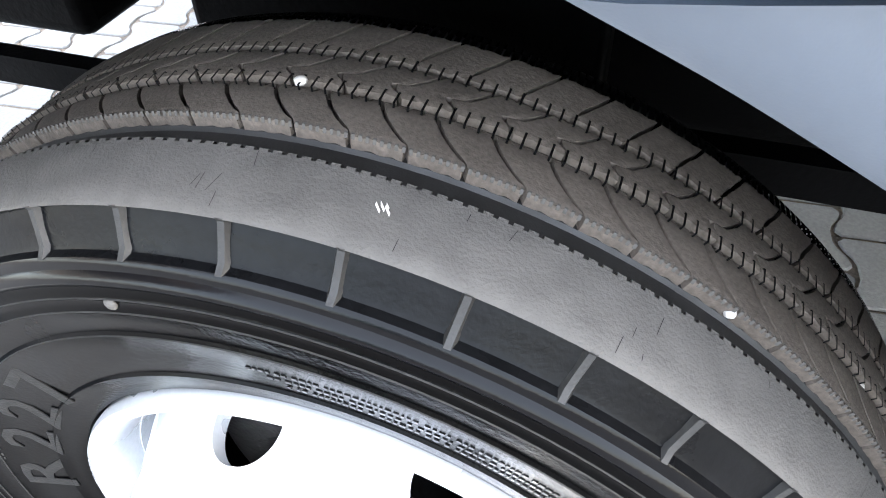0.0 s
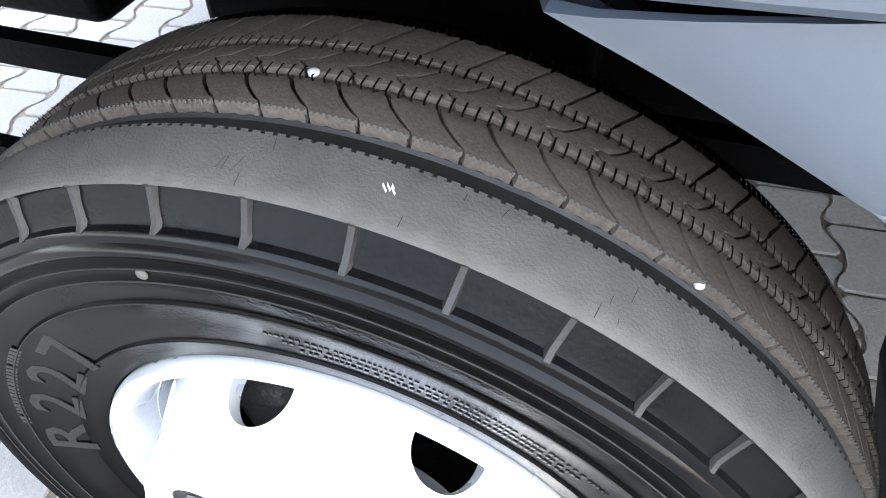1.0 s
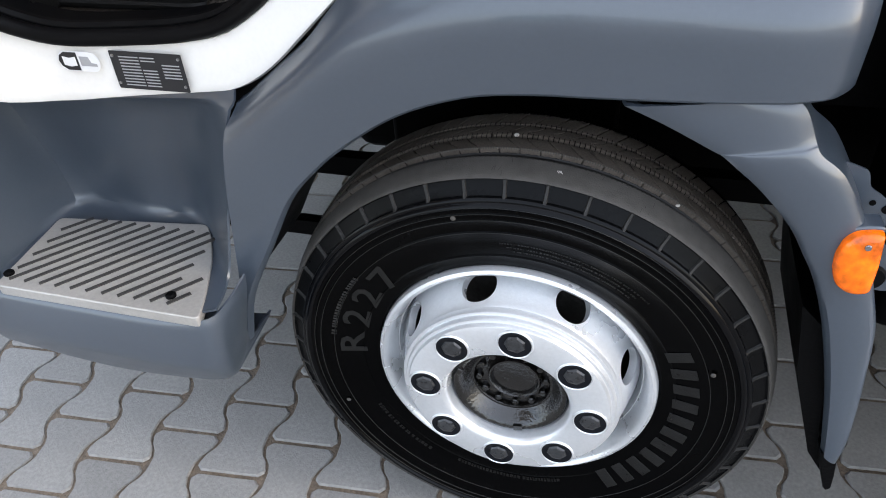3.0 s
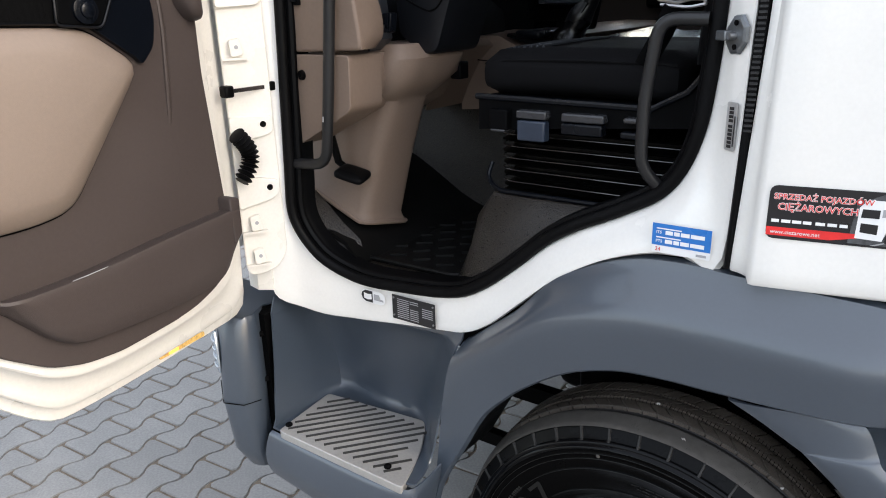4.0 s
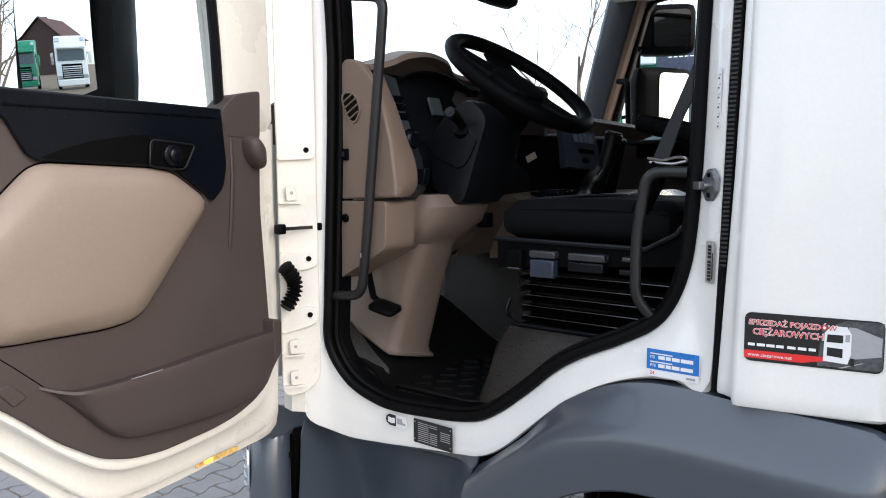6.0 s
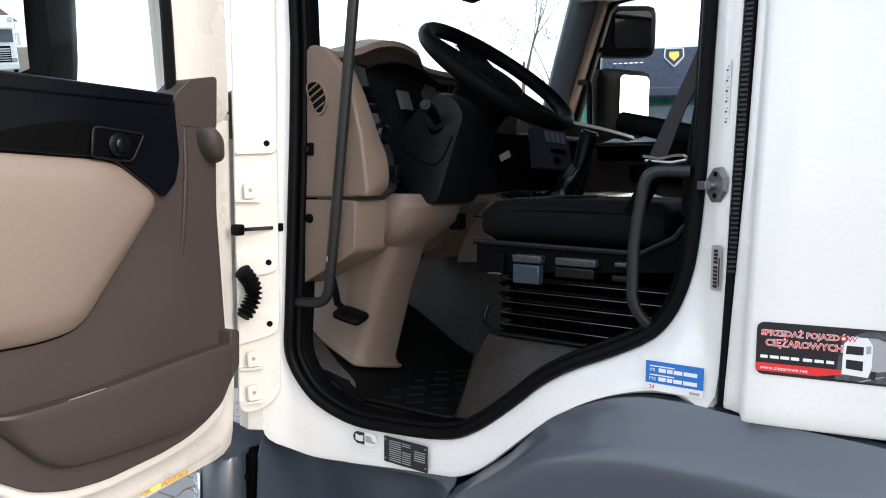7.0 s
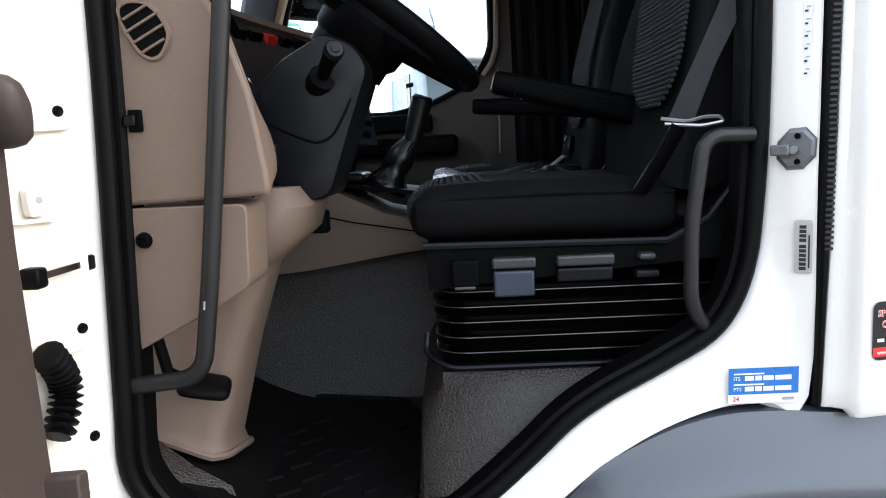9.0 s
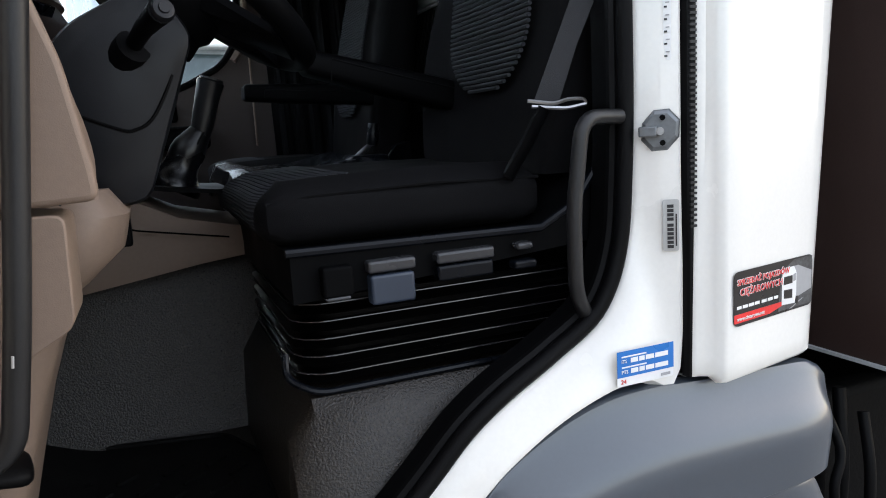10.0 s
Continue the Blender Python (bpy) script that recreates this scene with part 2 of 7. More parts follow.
def words(text, size, m, material, parent, name="lettering", bold=0.0):
    """Lettering as a flat raised mesh at the pose m (x along the line, y up)."""
    cu = bpy.data.curves.new(name, "FONT")
    cu.body, cu.size, cu.extrude, cu.offset = text, size, 0.0004, bold
    cu.resolution_u = 2
    tmp = bpy.data.objects.new("tmp", cu)
    scene.collection.objects.link(tmp)
    me = bpy.data.meshes.new_from_object(tmp.evaluated_get(bpy.context.evaluated_depsgraph_get()))
    bpy.data.objects.remove(tmp)
    me.transform(m)
    me.materials.clear()
    me.materials.append(material)
    ob = new(name, me)
    ob.parent = parent
    return ob


XZ = lambda y, s=1: (lambda u, v, w: (u, y + s * w, v))  # noqa: E731
FACE = lambda x, y, z, rz=0: pose(x, y, z, 90, 0, rz)  # noqa: E731  lettering upright, read from the road side


# ---- ground: interlocking concrete pavers on sand ----
bm = bmesh.new()
far = 400.0
bm.faces.new([bm.verts.new(p) for p in ((-far, -far, -0.0055), (far, -far, -0.0055), (far, far, -0.0055), (-far, far, -0.0055))])
ground = tagged(part("ground", bm, SAND, smooth=False), "brown sandy bedding between grey concrete pavers", "ground", kind="structure")

# ---- the truck ----
truck = thing("truck", "white lorry with grey wheel arches and open driver door", "truck")
WX, WZ = 0.0, 0.405          # the front wheel's axle
truck_wheel = None


def at_wheel(r, a, y):
    return (WX + r * math.cos(a), y, WZ + r * math.sin(a))


# tyre carcass: sidewall, worn shoulder and tread base
side_profile = [(0.2365, 0.010), (0.240, -0.001), (0.252, -0.006), (0.262, -0.0085), (0.264, -0.0100), (0.266, -0.0085), (0.290, -0.0150), (0.312, -0.0205), (0.3145, -0.0222), (0.317, -0.0208),
                (0.336, -0.0245), (0.3385, -0.0262), (0.341, -0.0247), (0.347, -0.0250), (0.3495, -0.0268), (0.352, -0.0250), (0.357, -0.0250)]
ring_profile = [(0.357, -0.0250), (0.3592, -0.0278), (0.3622, -0.0290), (0.3655, -0.0278), (0.3680, -0.0245), (0.3712, -0.0240), (0.374, -0.0215)]
band_profile = [(0.374, -0.0215), (0.3748, -0.0165), (0.377, -0.0148), (0.386, -0.0105), (0.3945, -0.0055), (0.3965, -0.0065)]
shoulder_profile = [(0.3965, -0.0065), (0.3980, -0.0098), (0.4005, -0.0075), (0.4035, 0.001), (0.4065, 0.011), (0.4090, 0.020), (0.4105, 0.0275)]
tread_base = [(0.4105, 0.0275), (0.4035, 0.0285), (0.4030, 0.047), (0.4050, 0.049), (0.4050, 0.172), (0.400, 0.186), (0.386, 0.205), (0.365, 0.224), (0.33, 0.228), (0.27, 0.2), (0.24, 0.19)]
tyre_bm = lathe(side_profile, 144, (WX, WZ))
truck_wheel = part("wheel", lathe([(0.212, 0.03), (0.228, 0.03), (0.228, 0.19), (0.212, 0.19)], 96, (WX, WZ)), RIM, truck, "silver steel front wheel with a road-worn tyre")
tyre = part("tyre", tyre_bm, TYRE_SIDE, truck_wheel, "black rubber tyre with embossed sidewall")
part("tyre_ring", lathe(ring_profile, 144, (WX, WZ)), TYRE_GLOSS, truck_wheel, "shiny raised ring round the tyre")
part("tyre_band", lathe(band_profile, 144, (WX, WZ)), surf("black_rubber_band", (0.0030, 0.0031, 0.0034), 0.3, var=0.4, scale=18, bump=0.12, grain=300, spec=0.075, rvar=0.1), truck_wheel)
part("tyre_shoulder", lathe(shoulder_profile, 144, (WX, WZ)), TYRE_SHOULDER, truck_wheel, "scuffed dusty grey tyre shoulder")
# groove floor coloured darker than the tread to hold the grooves' shade
part("tyre_tread", lathe(tread_base, 144, (WX, WZ)), surf("shaded_groove_rubber", (0.009, 0.0085, 0.008), 0.6, var=0.4, scale=40), truck_wheel)

SIDE_INK = surf("grey_raised_rubber", (0.015, 0.0146, 0.014), 0.55, var=0.3, scale=60, bump=0.3, spec=0.3)
# bars across the sidewall band
bar = None
NB = 42
for i in range(NB):
    a = radians(91.9)
    if bar is None:
        bar_bm = bmesh.new()
        rows = []
        for r, y in ((0.3738, -0.0225), (0.378, -0.0172), (0.386, -0.0130), (0.396, -0.0085), (0.3985, -0.0095)):
            rows.append([at_wheel(r, a + s / r, y + d) for s, d in ((-0.0036, 0.004), (-0.0020, -0.0004), (0.0016, -0.0006), (0.0032, 0.004))])
        bar = part("sidewall_bar", loft(rows, bm=bar_bm), SIDE_INK, truck_wheel)
    else:
        o = new("sidewall_bar", bar.data)
        o.parent = truck_wheel
        o.matrix_local = pose(WX, 0, WZ) @ Matrix.Rotation(-2 * math.pi * i / NB, 4, "Y") @ pose(-WX, 0, -WZ)

# tread ribs, cut into blocks by sipes
NS = 87
RIBS = [  # outer radius, then y and turn of the sipe in degrees, from the near edge to the far one
    (0.4135, [(0.0490, 90.4), (0.0520, 90.5), (0.0540, 90.9), (0.0600, 91.8), (0.0680, 92.8), (0.0760, 93.5), (0.0805, 93.7)]),
    (0.4160, [(0.0845, 92.7), (0.0870, 92.9), (0.0920, 93.5), (0.0950, 93.6), (0.0965, 92.4), (0.1040, 91.4), (0.1120, 90.6)]),
    (0.4165, [(0.1160, 88.9), (0.1190, 88.7), (0.1240, 88.4), (0.1300, 88.0), (0.1370, 87.4), (0.1440, 86.9), (0.1500, 86.5)]),
]


def tread_rib(R, sipe):
    """A rib of blocks whose gaps follow the sipe."""
    bm = bmesh.new()
    m = len(sipe) - 1
    step, gap = 2 * math.pi / NS, radians(0.40)
    cols = 8
    for i in range(NS):
        top, low = [], []
        for c in range(cols + 1):
            row, row2 = [], []
            for j, (y, a) in enumerate(sipe):
                w = gap * (0.25 if j == 1 else 1.0)
                a = radians(a) + i * step + (w / 2 if c == 0 else -w / 2 if c == cols else 0) + c * step / cols
                notch = 0.0011 if c in (2, 5) else 0.0
                yy = y + (notch if j == 0 else -notch if j == m else 0)
                row.append(bm.verts.new(at_wheel(R - (0.0009 if j in (0, m) else 0.0002 if c in (0, cols) else 0.0), a, yy)))
                row2.append(bm.verts.new(at_wheel(0.4035, a, yy)) if c in (0, cols) or j in (0, m) else None)
            top.append(row)
            low.append(row2)
        for c in range(cols):
            for j in range(m):
                bm.faces.new((top[c][j], top[c][j + 1], top[c + 1][j + 1], top[c + 1][j]))
            for j in (0, m):
                bm.faces.new((top[c][j], low[c][j], low[c + 1][j], top[c + 1][j]))
        for c in (0, cols):
            for j in range(m):
                bm.faces.new((top[c][j], low[c][j], low[c][j + 1], top[c][j + 1]))
    return bm


for spec in RIBS:
    part("tread_rib", tread_rib(*spec), TYRE_TREAD, truck_wheel, "dusty dark tread rib with curved sipes")
# teeth on the edge of the narrow shoulder groove, ties across the main grooves, fine far edge
def teeth(n, a0, arc, profile):
    bm = bmesh.new()
    for i in range(n):
        a = 2 * math.pi * i / n + a0
        loft([[at_wheel(r, a + s / 0.41, y) for s in (-arc, arc)] for r, y in profile], bm=bm)
    return bm


tagged(part("shoulder_edge_relief", teeth(348, 0, 0.0024, ((0.4103, 0.0260), (0.4110, 0.0290), (0.4095, 0.0302), (0.403, 0.0306))), TYRE_SHOULDER, truck_wheel), kind="stuff")
tagged(part("groove_tie_band", teeth(348, 0.003, 0.0029, ((0.4030, 0.0805), (0.4105, 0.0808), (0.4115, 0.0825), (0.4110, 0.0842), (0.4030, 0.0845))), TYRE_TREAD, truck_wheel), kind="stuff")
tagged(part("groove_tie_band", teeth(348, 0.006, 0.0029, ((0.4030, 0.1120), (0.4105, 0.1123), (0.4115, 0.1140), (0.4110, 0.1157), (0.4030, 0.1160))), TYRE_TREAD, truck_wheel), kind="stuff")
tagged(part("far_edge_relief", teeth(520, 0, 0.0018, ((0.4040, 0.152), (0.4130, 0.1535), (0.4132, 0.158), (0.4125, 0.166), (0.4090, 0.174), (0.400, 0.180))), TYRE_SIDE, truck_wheel), kind="stuff")
# slits between the ties, running a little into the ribs; black strips draw their shade
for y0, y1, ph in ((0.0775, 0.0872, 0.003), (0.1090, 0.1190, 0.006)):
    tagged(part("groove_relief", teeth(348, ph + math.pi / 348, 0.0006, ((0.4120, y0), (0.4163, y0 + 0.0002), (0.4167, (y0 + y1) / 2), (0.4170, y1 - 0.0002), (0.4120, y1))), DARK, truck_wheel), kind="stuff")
tagged(part("rib_edge_relief", teeth(700, 0, 0.0009, ((0.4110, 0.0485), (0.4137, 0.0492), (0.4139, 0.0502), (0.4131, 0.0510))), TYRE_SHOULDER, truck_wheel), kind="stuff")
# fine cracks and nicks on the worn shoulder
crack_rng = random.Random(8)
crack_bm = bmesh.new()
for i in range(26):
    a = radians(crack_rng.uniform(20, 170))
    y, r_ = crack_rng.choice(((-0.002, 0.4022), (0.006, 0.4052), (0.015, 0.4077), (0.022, 0.4096)))
    l_, sk = crack_rng.uniform(0.003, 0.010), crack_rng.uniform(-0.5, 0.5)
    loft([[at_wheel(r_ + k * 0.31 * l_ + 0.0005, a + (k * sk * l_ + q) / 0.41, y + k * l_) for q in (-0.00014, 0.00014)] for k in (-0.5, 0, 0.5)], bm=crack_bm)
tagged(part("shoulder_wear", crack_bm, DARK, truck_wheel), kind="stuff")
# small stones caught in the tread and a scuff on the shoulder
STONE = surf("pale_grit", (0.55, 0.52, 0.48), 0.7, var=0.2)
for r, a, y, k in ((0.4155, 91.9, 0.083, 0.9), (0.4085, 57.5, 0.050, 0.8), (0.4100, 42.0, 0.083, 0.8)):
    b = bmesh.new()
    bmesh.ops.create_icosphere(b, subdivisions=2, radius=0.0042 * k)
    for v in b.verts:
        v.co *= 1 + 0.25 * noise.noise(v.co * 600)
        v.co.z *= 0.7
    bmesh.ops.translate(b, verts=b.verts, vec=at_wheel(r, radians(a), y))
    part("grit_stone", b, STONE, truck_wheel, "pale grit stone caught in the tread")
scuff = bmesh.new()
for k in range(4):
    a, y = radians(82.1 - k * 0.22), 0.012 + (k % 3) * 0.0016
    R_ = 0.4070
    loft([[at_wheel(R_ + 0.0006 + q * 0.32, a + p * 0.0042, y + q * 0.6 + 0.0022 * p) for p in (-1, 0, 1)] for q in (-0.0012, 0.0, 0.0010)], bm=scuff)
part("scuff_mark", thick(scuff, 0.0004), STONE, truck_wheel, "pale scuff on the tyre shoulder")
for r, a in ((0.3445, 104.2), (0.322, 18.0), (0.325, 200.0)):
    b = bmesh.new()
    bmesh.ops.create_icosphere(b, subdivisions=2, radius=0.0042)
    for v in b.verts:
        v.co.y *= 0.5
    bmesh.ops.translate(b, verts=b.verts, vec=at_wheel(r, radians(a), -0.0255))
    part("moulding_pip", b, TYRE_SHOULDER, truck_wheel)

# raised lettering and fine moulding lines on the sidewall


def side_at(r):
    return lerp_at([(0.24, -0.001), (0.252, -0.006), (0.266, -0.0092), (0.29, -0.0150), (0.312, -0.0205), (0.336, -0.0245), (0.36, -0.029)], r)


def on_side(r, a, proud=0.0008):
    """A pose on the sidewall: x clockwise, y outwards from the axle."""
    a = radians(a)
    up = Vector((math.cos(a), -0.23, math.sin(a))).normalized()
    along = Vector((math.sin(a), 0, -math.cos(a)))
    m = Matrix((along, up, along.cross(up))).transposed().to_4x4()
    m.translation = Vector(at_wheel(r, a, side_at(r) - proud))
    return m


def lerp_at(pts, x):
    """Piecewise linear through (x, v) pairs."""
    for (x0, v0), (x1, v1) in zip(pts, pts[1:]):
        if x <= x1:
            return v0 + (v1 - v0) * max(0.0, (x - x0) / (x1 - x0))
    return pts[-1][1]


LETTER_INK = surf("dull_raised_letter_rubber", (0.0085, 0.0083, 0.008), 0.5, var=0.4, scale=60, bump=0.3, spec=0.2)
BLOCK_INK = surf("dull_raised_rubber", (0.006, 0.006, 0.006), 0.35, var=0.5, scale=60, bump=0.4, spec=0.3)
PRINT_INK = surf("faint_raised_print", (0.0035, 0.0034, 0.0033), 0.3, var=0.4, scale=80, bump=0.3, spec=0.25)
for ch, a in (("R", 174.5), ("2", 160.5), ("2", 149.0), ("7", 137.5)):
    words(ch, 0.066, on_side(0.260, a + 4.2) @ Matrix.Diagonal((1.3, 1.0, 1.0, 1.0)), LETTER_INK, tyre, "tyre_letter", bold=0.0009)
print_rng = random.Random(4)


def side_bars(a0, a1, r, h, wmin, wmax, gap):
    """A line of small raised bars for print too small to read."""
    bm, a = bmesh.new(), a0
    while a > a1:
        w = print_rng.uniform(wmin, wmax)
        box((0, 0, -0.0004), (w, h, 0.0002), bm=bm, m=on_side(r, a, 0.0004))
        a -= math.degrees((w + gap * print_rng.choice((1, 1, 1, 2.5))) / r)
    return bm


for a0, a1, r, h, w0, w1, g in ((170, 143, 0.312, 0.0085, 0.003, 0.006, 0.0025), (94, 47, 0.291, 0.0030, 0.0016, 0.0036, 0.0014), (92, 50, 0.283, 0.0030, 0.0016, 0.0036, 0.0014), (90, 52, 0.275, 0.0030, 0.0016, 0.0036, 0.0014), (236, 206, 0.275, 0.007, 0.003, 0.006, 0.002), (-70, -112, 0.268, 0.007, 0.003, 0.006, 0.002)):
    tagged(part("small_print", side_bars(a0, a1, r, h, w0, w1, g), SIDE_INK if h > 0.008 else PRINT_INK, tyre, smooth=False), kind="stuff")
# maker's word as plain raised blocks
for i in range(11):
    part("raised_block", box((0, 0.004, 0), (0.021, 0.044, 0.0010), m=on_side(0.256, 26 - i * 7.5, 0.0004)), BLOCK_INK, tyre, smooth=False, bevel=0.003)
# thin rings, paler than the sidewall, on the three moulding ridges
for r_, y_ in ((0.3145, -0.0226), (0.3385, -0.0266), (0.3495, -0.0272)):
    part("moulding_line", lathe([(r_ - 0.0004, y_ + 0.0006), (r_ - 0.0001, y_ - 0.0002), (r_ + 0.0002, y_ - 0.0002), (r_ + 0.0004, y_ + 0.0006)], 144, (WX, WZ)), SIDE_INK, tyre)

# wheel disc: rolled lip, well, coned wall with hand holes, nut face
part("rim_lip", lathe([(0.206, 0.075), (0.212, 0.035), (0.217, 0.012), (0.221, -0.002), (0.225, -0.0085), (0.230, -0.0115), (0.235, -0.009), (0.2375, -0.003), (0.2375, 0.006), (0.233, 0.012), (0.228, 0.03)], 128, (WX, WZ)), RIM, truck_wheel)
NUT0 = radians(129.5)
nh, sec = 8, radians(45)
bm = bmesh.new()


def cone_point(s, a):
    # s 0 at the nut face's rim, 1 at the barrel
    pts = smooth_path([(0.181, -0.034), (0.184, -0.028), (0.189, -0.012), (0.195, 0.006), (0.201, 0.026), (0.206, 0.044), (0.209, 0.07)], 4)
    x = s * (len(pts) - 1)
    i = min(int(x), len(pts) - 2)
    r = pts[i][0] + (pts[i + 1][0] - pts[i][0]) * (x - i)
    y = pts[i][1] + (pts[i + 1][1] - pts[i][1]) * (x - i)
    return r, y


hole_mid, hole_s, hole_a = 0.50, 0.27, radians(8.6)
for k in range(nh):
    mid = NUT0 - sec / 2 - k * sec
    n = 48
    rows = []
    for ring in range(5):
        row = []
        f = ring / 4
        for i in range(n):
            t = 2 * math.pi * i / n
            c, s = math.cos(t), math.sin(t)
            e = max(abs(c), abs(s))
            oa, os_ = c / e * sec / 2, 0.5 + s / e * 0.5
            ia, is_ = c * hole_a * (abs(c) ** 0.0), hole_mid + s * hole_s
            row.append(at_wheel(*[(r, mid + ia * (1 - f) + oa * f, y) for r, y in [cone_point(is_ * (1 - f) + os_ * f, 0)]][0]))
        rows.append(row)
    inner = []
    for i in range(n):
        t = 2 * math.pi * i / n
        r, y = cone_point(hole_mid + math.sin(t) * hole_s, 0)
        inner.append(at_wheel(r - 0.012, mid + math.cos(t) * hole_a, y + 0.004))
    loft([inner] + rows, closed=True, bm=bm)
bmesh.ops.remove_doubles(bm, verts=bm.verts, dist=0.0004)
part("wheel_disc", bm, RIM, truck_wheel, "silver painted disc with round hand holes")
part("hub_face", lathe([(0.099, 0.03), (0.0995, -0.030), (0.1015, -0.050), (0.104, -0.056), (0.108, -0.0595), (0.113, -0.0605), (0.162, -0.0605), (0.1665, -0.059), (0.1685, -0.0545), (0.1690, -0.0515), (0.1735, -0.0510), (0.1755, -0.0465), (0.1760, -0.0425), (0.1810, -0.0420), (0.1830, -0.0370), (0.1815, -0.02)], 128, (WX, WZ)), RIM, truck_wheel)
# barrel coloured black for the shade behind the hand holes
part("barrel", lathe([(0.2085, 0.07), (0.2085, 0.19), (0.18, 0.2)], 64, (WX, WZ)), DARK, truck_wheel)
part("brake_drum", lathe([(0.10, 0.085), (0.16, 0.085), (0.172, 0.092), (0.178, 0.105), (0.178, 0.19), (0.10, 0.20)], 64, (WX, WZ)), surf("greasy_grey_drum", (0.05, 0.048, 0.046), 0.42, metal=0.5, var=0.4, bump=0.4, grain=90), truck_wheel, "dull grey brake drum behind the disc")
OIL = surf("oily_black_hub", (0.0030, 0.0026, 0.0022), 0.20, var=0.5, scale=40, bump=0.35, grain=160, spec=0.75)
part("hub", lathe([(0.099, 0.03), (0.0988, -0.028), (0.0975, -0.034), (0.0945, -0.0375), (0.090, -0.0375), (0.085, -0.034), (0.079, -0.026), (0.073, -0.017), (0.069, -0.0125), (0.0655, -0.0125), (0.0635, -0.009), (0.063, -0.002), (0.050, -0.001), (0.046, 0.002), (0.0, 0.003)], 64, (WX, WZ)), OIL, truck_wheel, "black greasy hub with bearing cap")
part("bearing_cap", lathe([(0.046, 0.006), (0.045, -0.010), (0.0435, -0.013), (0.041, -0.0135), (0.039, -0.011), (0.037, -0.004), (0.025, -0.001), (0.0, 0.0)], 48, (WX + 0.004, WZ + 0.004)), OIL, truck_wheel)
for i in range(12):
    a = 2 * math.pi * i / 12 + 0.1
    b = lathe([(0.0, -0.010), (0.0055, -0.010), (0.007, -0.008), (0.007, 0.012)], 6, (0, 0))
    bmesh.ops.translate(b, verts=b.verts, vec=at_wheel(0.0575, a, -0.001))
    part("hub_bolt", b, OIL, truck_wheel, smooth=False)
for i in range(3):
    a = radians(40 + i * 120)
    part("hub_lug", box((-0.008, -0.008, -0.005), (0.008, 0.01, 0.005), m=pose(*at_wheel(0.0895, a, -0.033), 0, -math.degrees(a) + 90, 0)), OIL, truck_wheel, bevel=0.002)
for i in range(8):
    a = NUT0 - i * sec
    b = lathe([(0.0250, -0.0590), (0.0258, -0.0622), (0.0272, -0.0632), (0.0286, -0.0624), (0.0298, -0.0590)], 32)
    bmesh.ops.translate(b, verts=b.verts, vec=at_wheel(0.1375, a, 0.0))
    seat_ring = part("nut_seat", b, RIM, truck_wheel)
    b = lathe([(0.0, -0.0655), (0.0105, -0.0652), (0.0150, -0.0640), (0.0175, -0.0612)], 7)
    bmesh.ops.rotate(b, verts=b.verts, cent=(0, 0, 0), matrix=Matrix.Rotation(0.5 + i * 0.83, 3, "Y"))
    bmesh.ops.translate(b, verts=b.verts, vec=at_wheel(0.1375, a, 0.0))
    part("wheel_nut", b, bpy.data.materials["dark_grey_nut_cap"] if i else surf("dark_grey_nut_cap", (0.022, 0.023, 0.025), 0.33, var=0.5, scale=90, bump=0.2, grain=200), truck_wheel, "dark grey faceted wheel nut", smooth=False)
    b = lathe([(0.0, -0.0608), (0.0170, -0.0610), (0.0205, -0.0618), (0.0245, -0.0628), (0.0256, -0.0622), (0.0258, -0.0595)], 24)
    bmesh.ops.translate(b, verts=b.verts, vec=at_wheel(0.1375, a, 0.0))
    part("nut_cap", b, BLACK_GLOSS, truck_wheel, "black dished nut cover")


# ---- cab shell ----
LEAN = 0.022             # the side leans inwards and backwards with height
def side_y(x, z=1.2):
    """The cab side's bulge along its length."""
    bulge = lerp_at([(-0.90, -0.115), (-0.884, -0.098), (-0.865, -0.085), (-0.832, -0.056), (-0.80, -0.045), (-0.70, -0.020), (-0.55, -0.004), (-0.45, 0.0), (0.4, 0.0)], x)
    return bulge + LEAN * max(0.0, z - 1.15)


def jamb_depth(x):
    """How far the door opening's inner edge lies behind the cab side: the rear pillar is a slanted face."""
    return lerp_at([(-0.90, 0.0), (-0.48, 0.004), (-0.36, 0.014), (-0.28, 0.024), (-0.16, 0.034), (-0.08, 0.043), (0.2, 0.046)], x)


SEAL = [(-0.820, 2.20), (-0.823, 1.80), (-0.825, 1.60), (-0.830, 1.40), (-0.835, 1.20), (-0.837, 1.126), (-0.828, 1.083), (-0.803, 1.038), (-0.760, 0.997),
        (-0.686, 0.966), (-0.588, 0.961), (-0.440, 0.973), (-0.366, 1.003), (-0.286, 1.066), (-0.227, 1.119), (-0.168, 1.156), (-0.094, 1.191), (-0.023, 1.232),
        (0.014, 1.279), (0.036, 1.343), (0.045, 1.418), (0.052, 1.529), (0.056, 1.71), (0.060, 2.00), (0.030, 2.20), (-0.10, 2.26), (-0.60, 2.26)]
RIMLINE = [(-0.868, 2.30), (-0.872, 1.80), (-0.874, 1.60), (-0.878, 1.40), (-0.882, 1.20), (-0.884, 1.05), (-0.884, 0.96), (-0.872, 0.90), (-0.80, 0.868),
           (-0.70, 0.866), (-0.60, 0.875), (-0.46, 0.889), (-0.400, 0.899), (-0.342, 0.932), (-0.273, 0.993), (-0.209, 1.05), (-0.148, 1.092), (-0.09, 1.121),
           (-0.025, 1.141), (0.03, 1.146), (0.096, 1.147), (0.105, 1.45), (0.110, 1.70), (0.116, 2.00), (0.12, 2.36), (-0.10, 2.42), (-0.60, 2.42)]
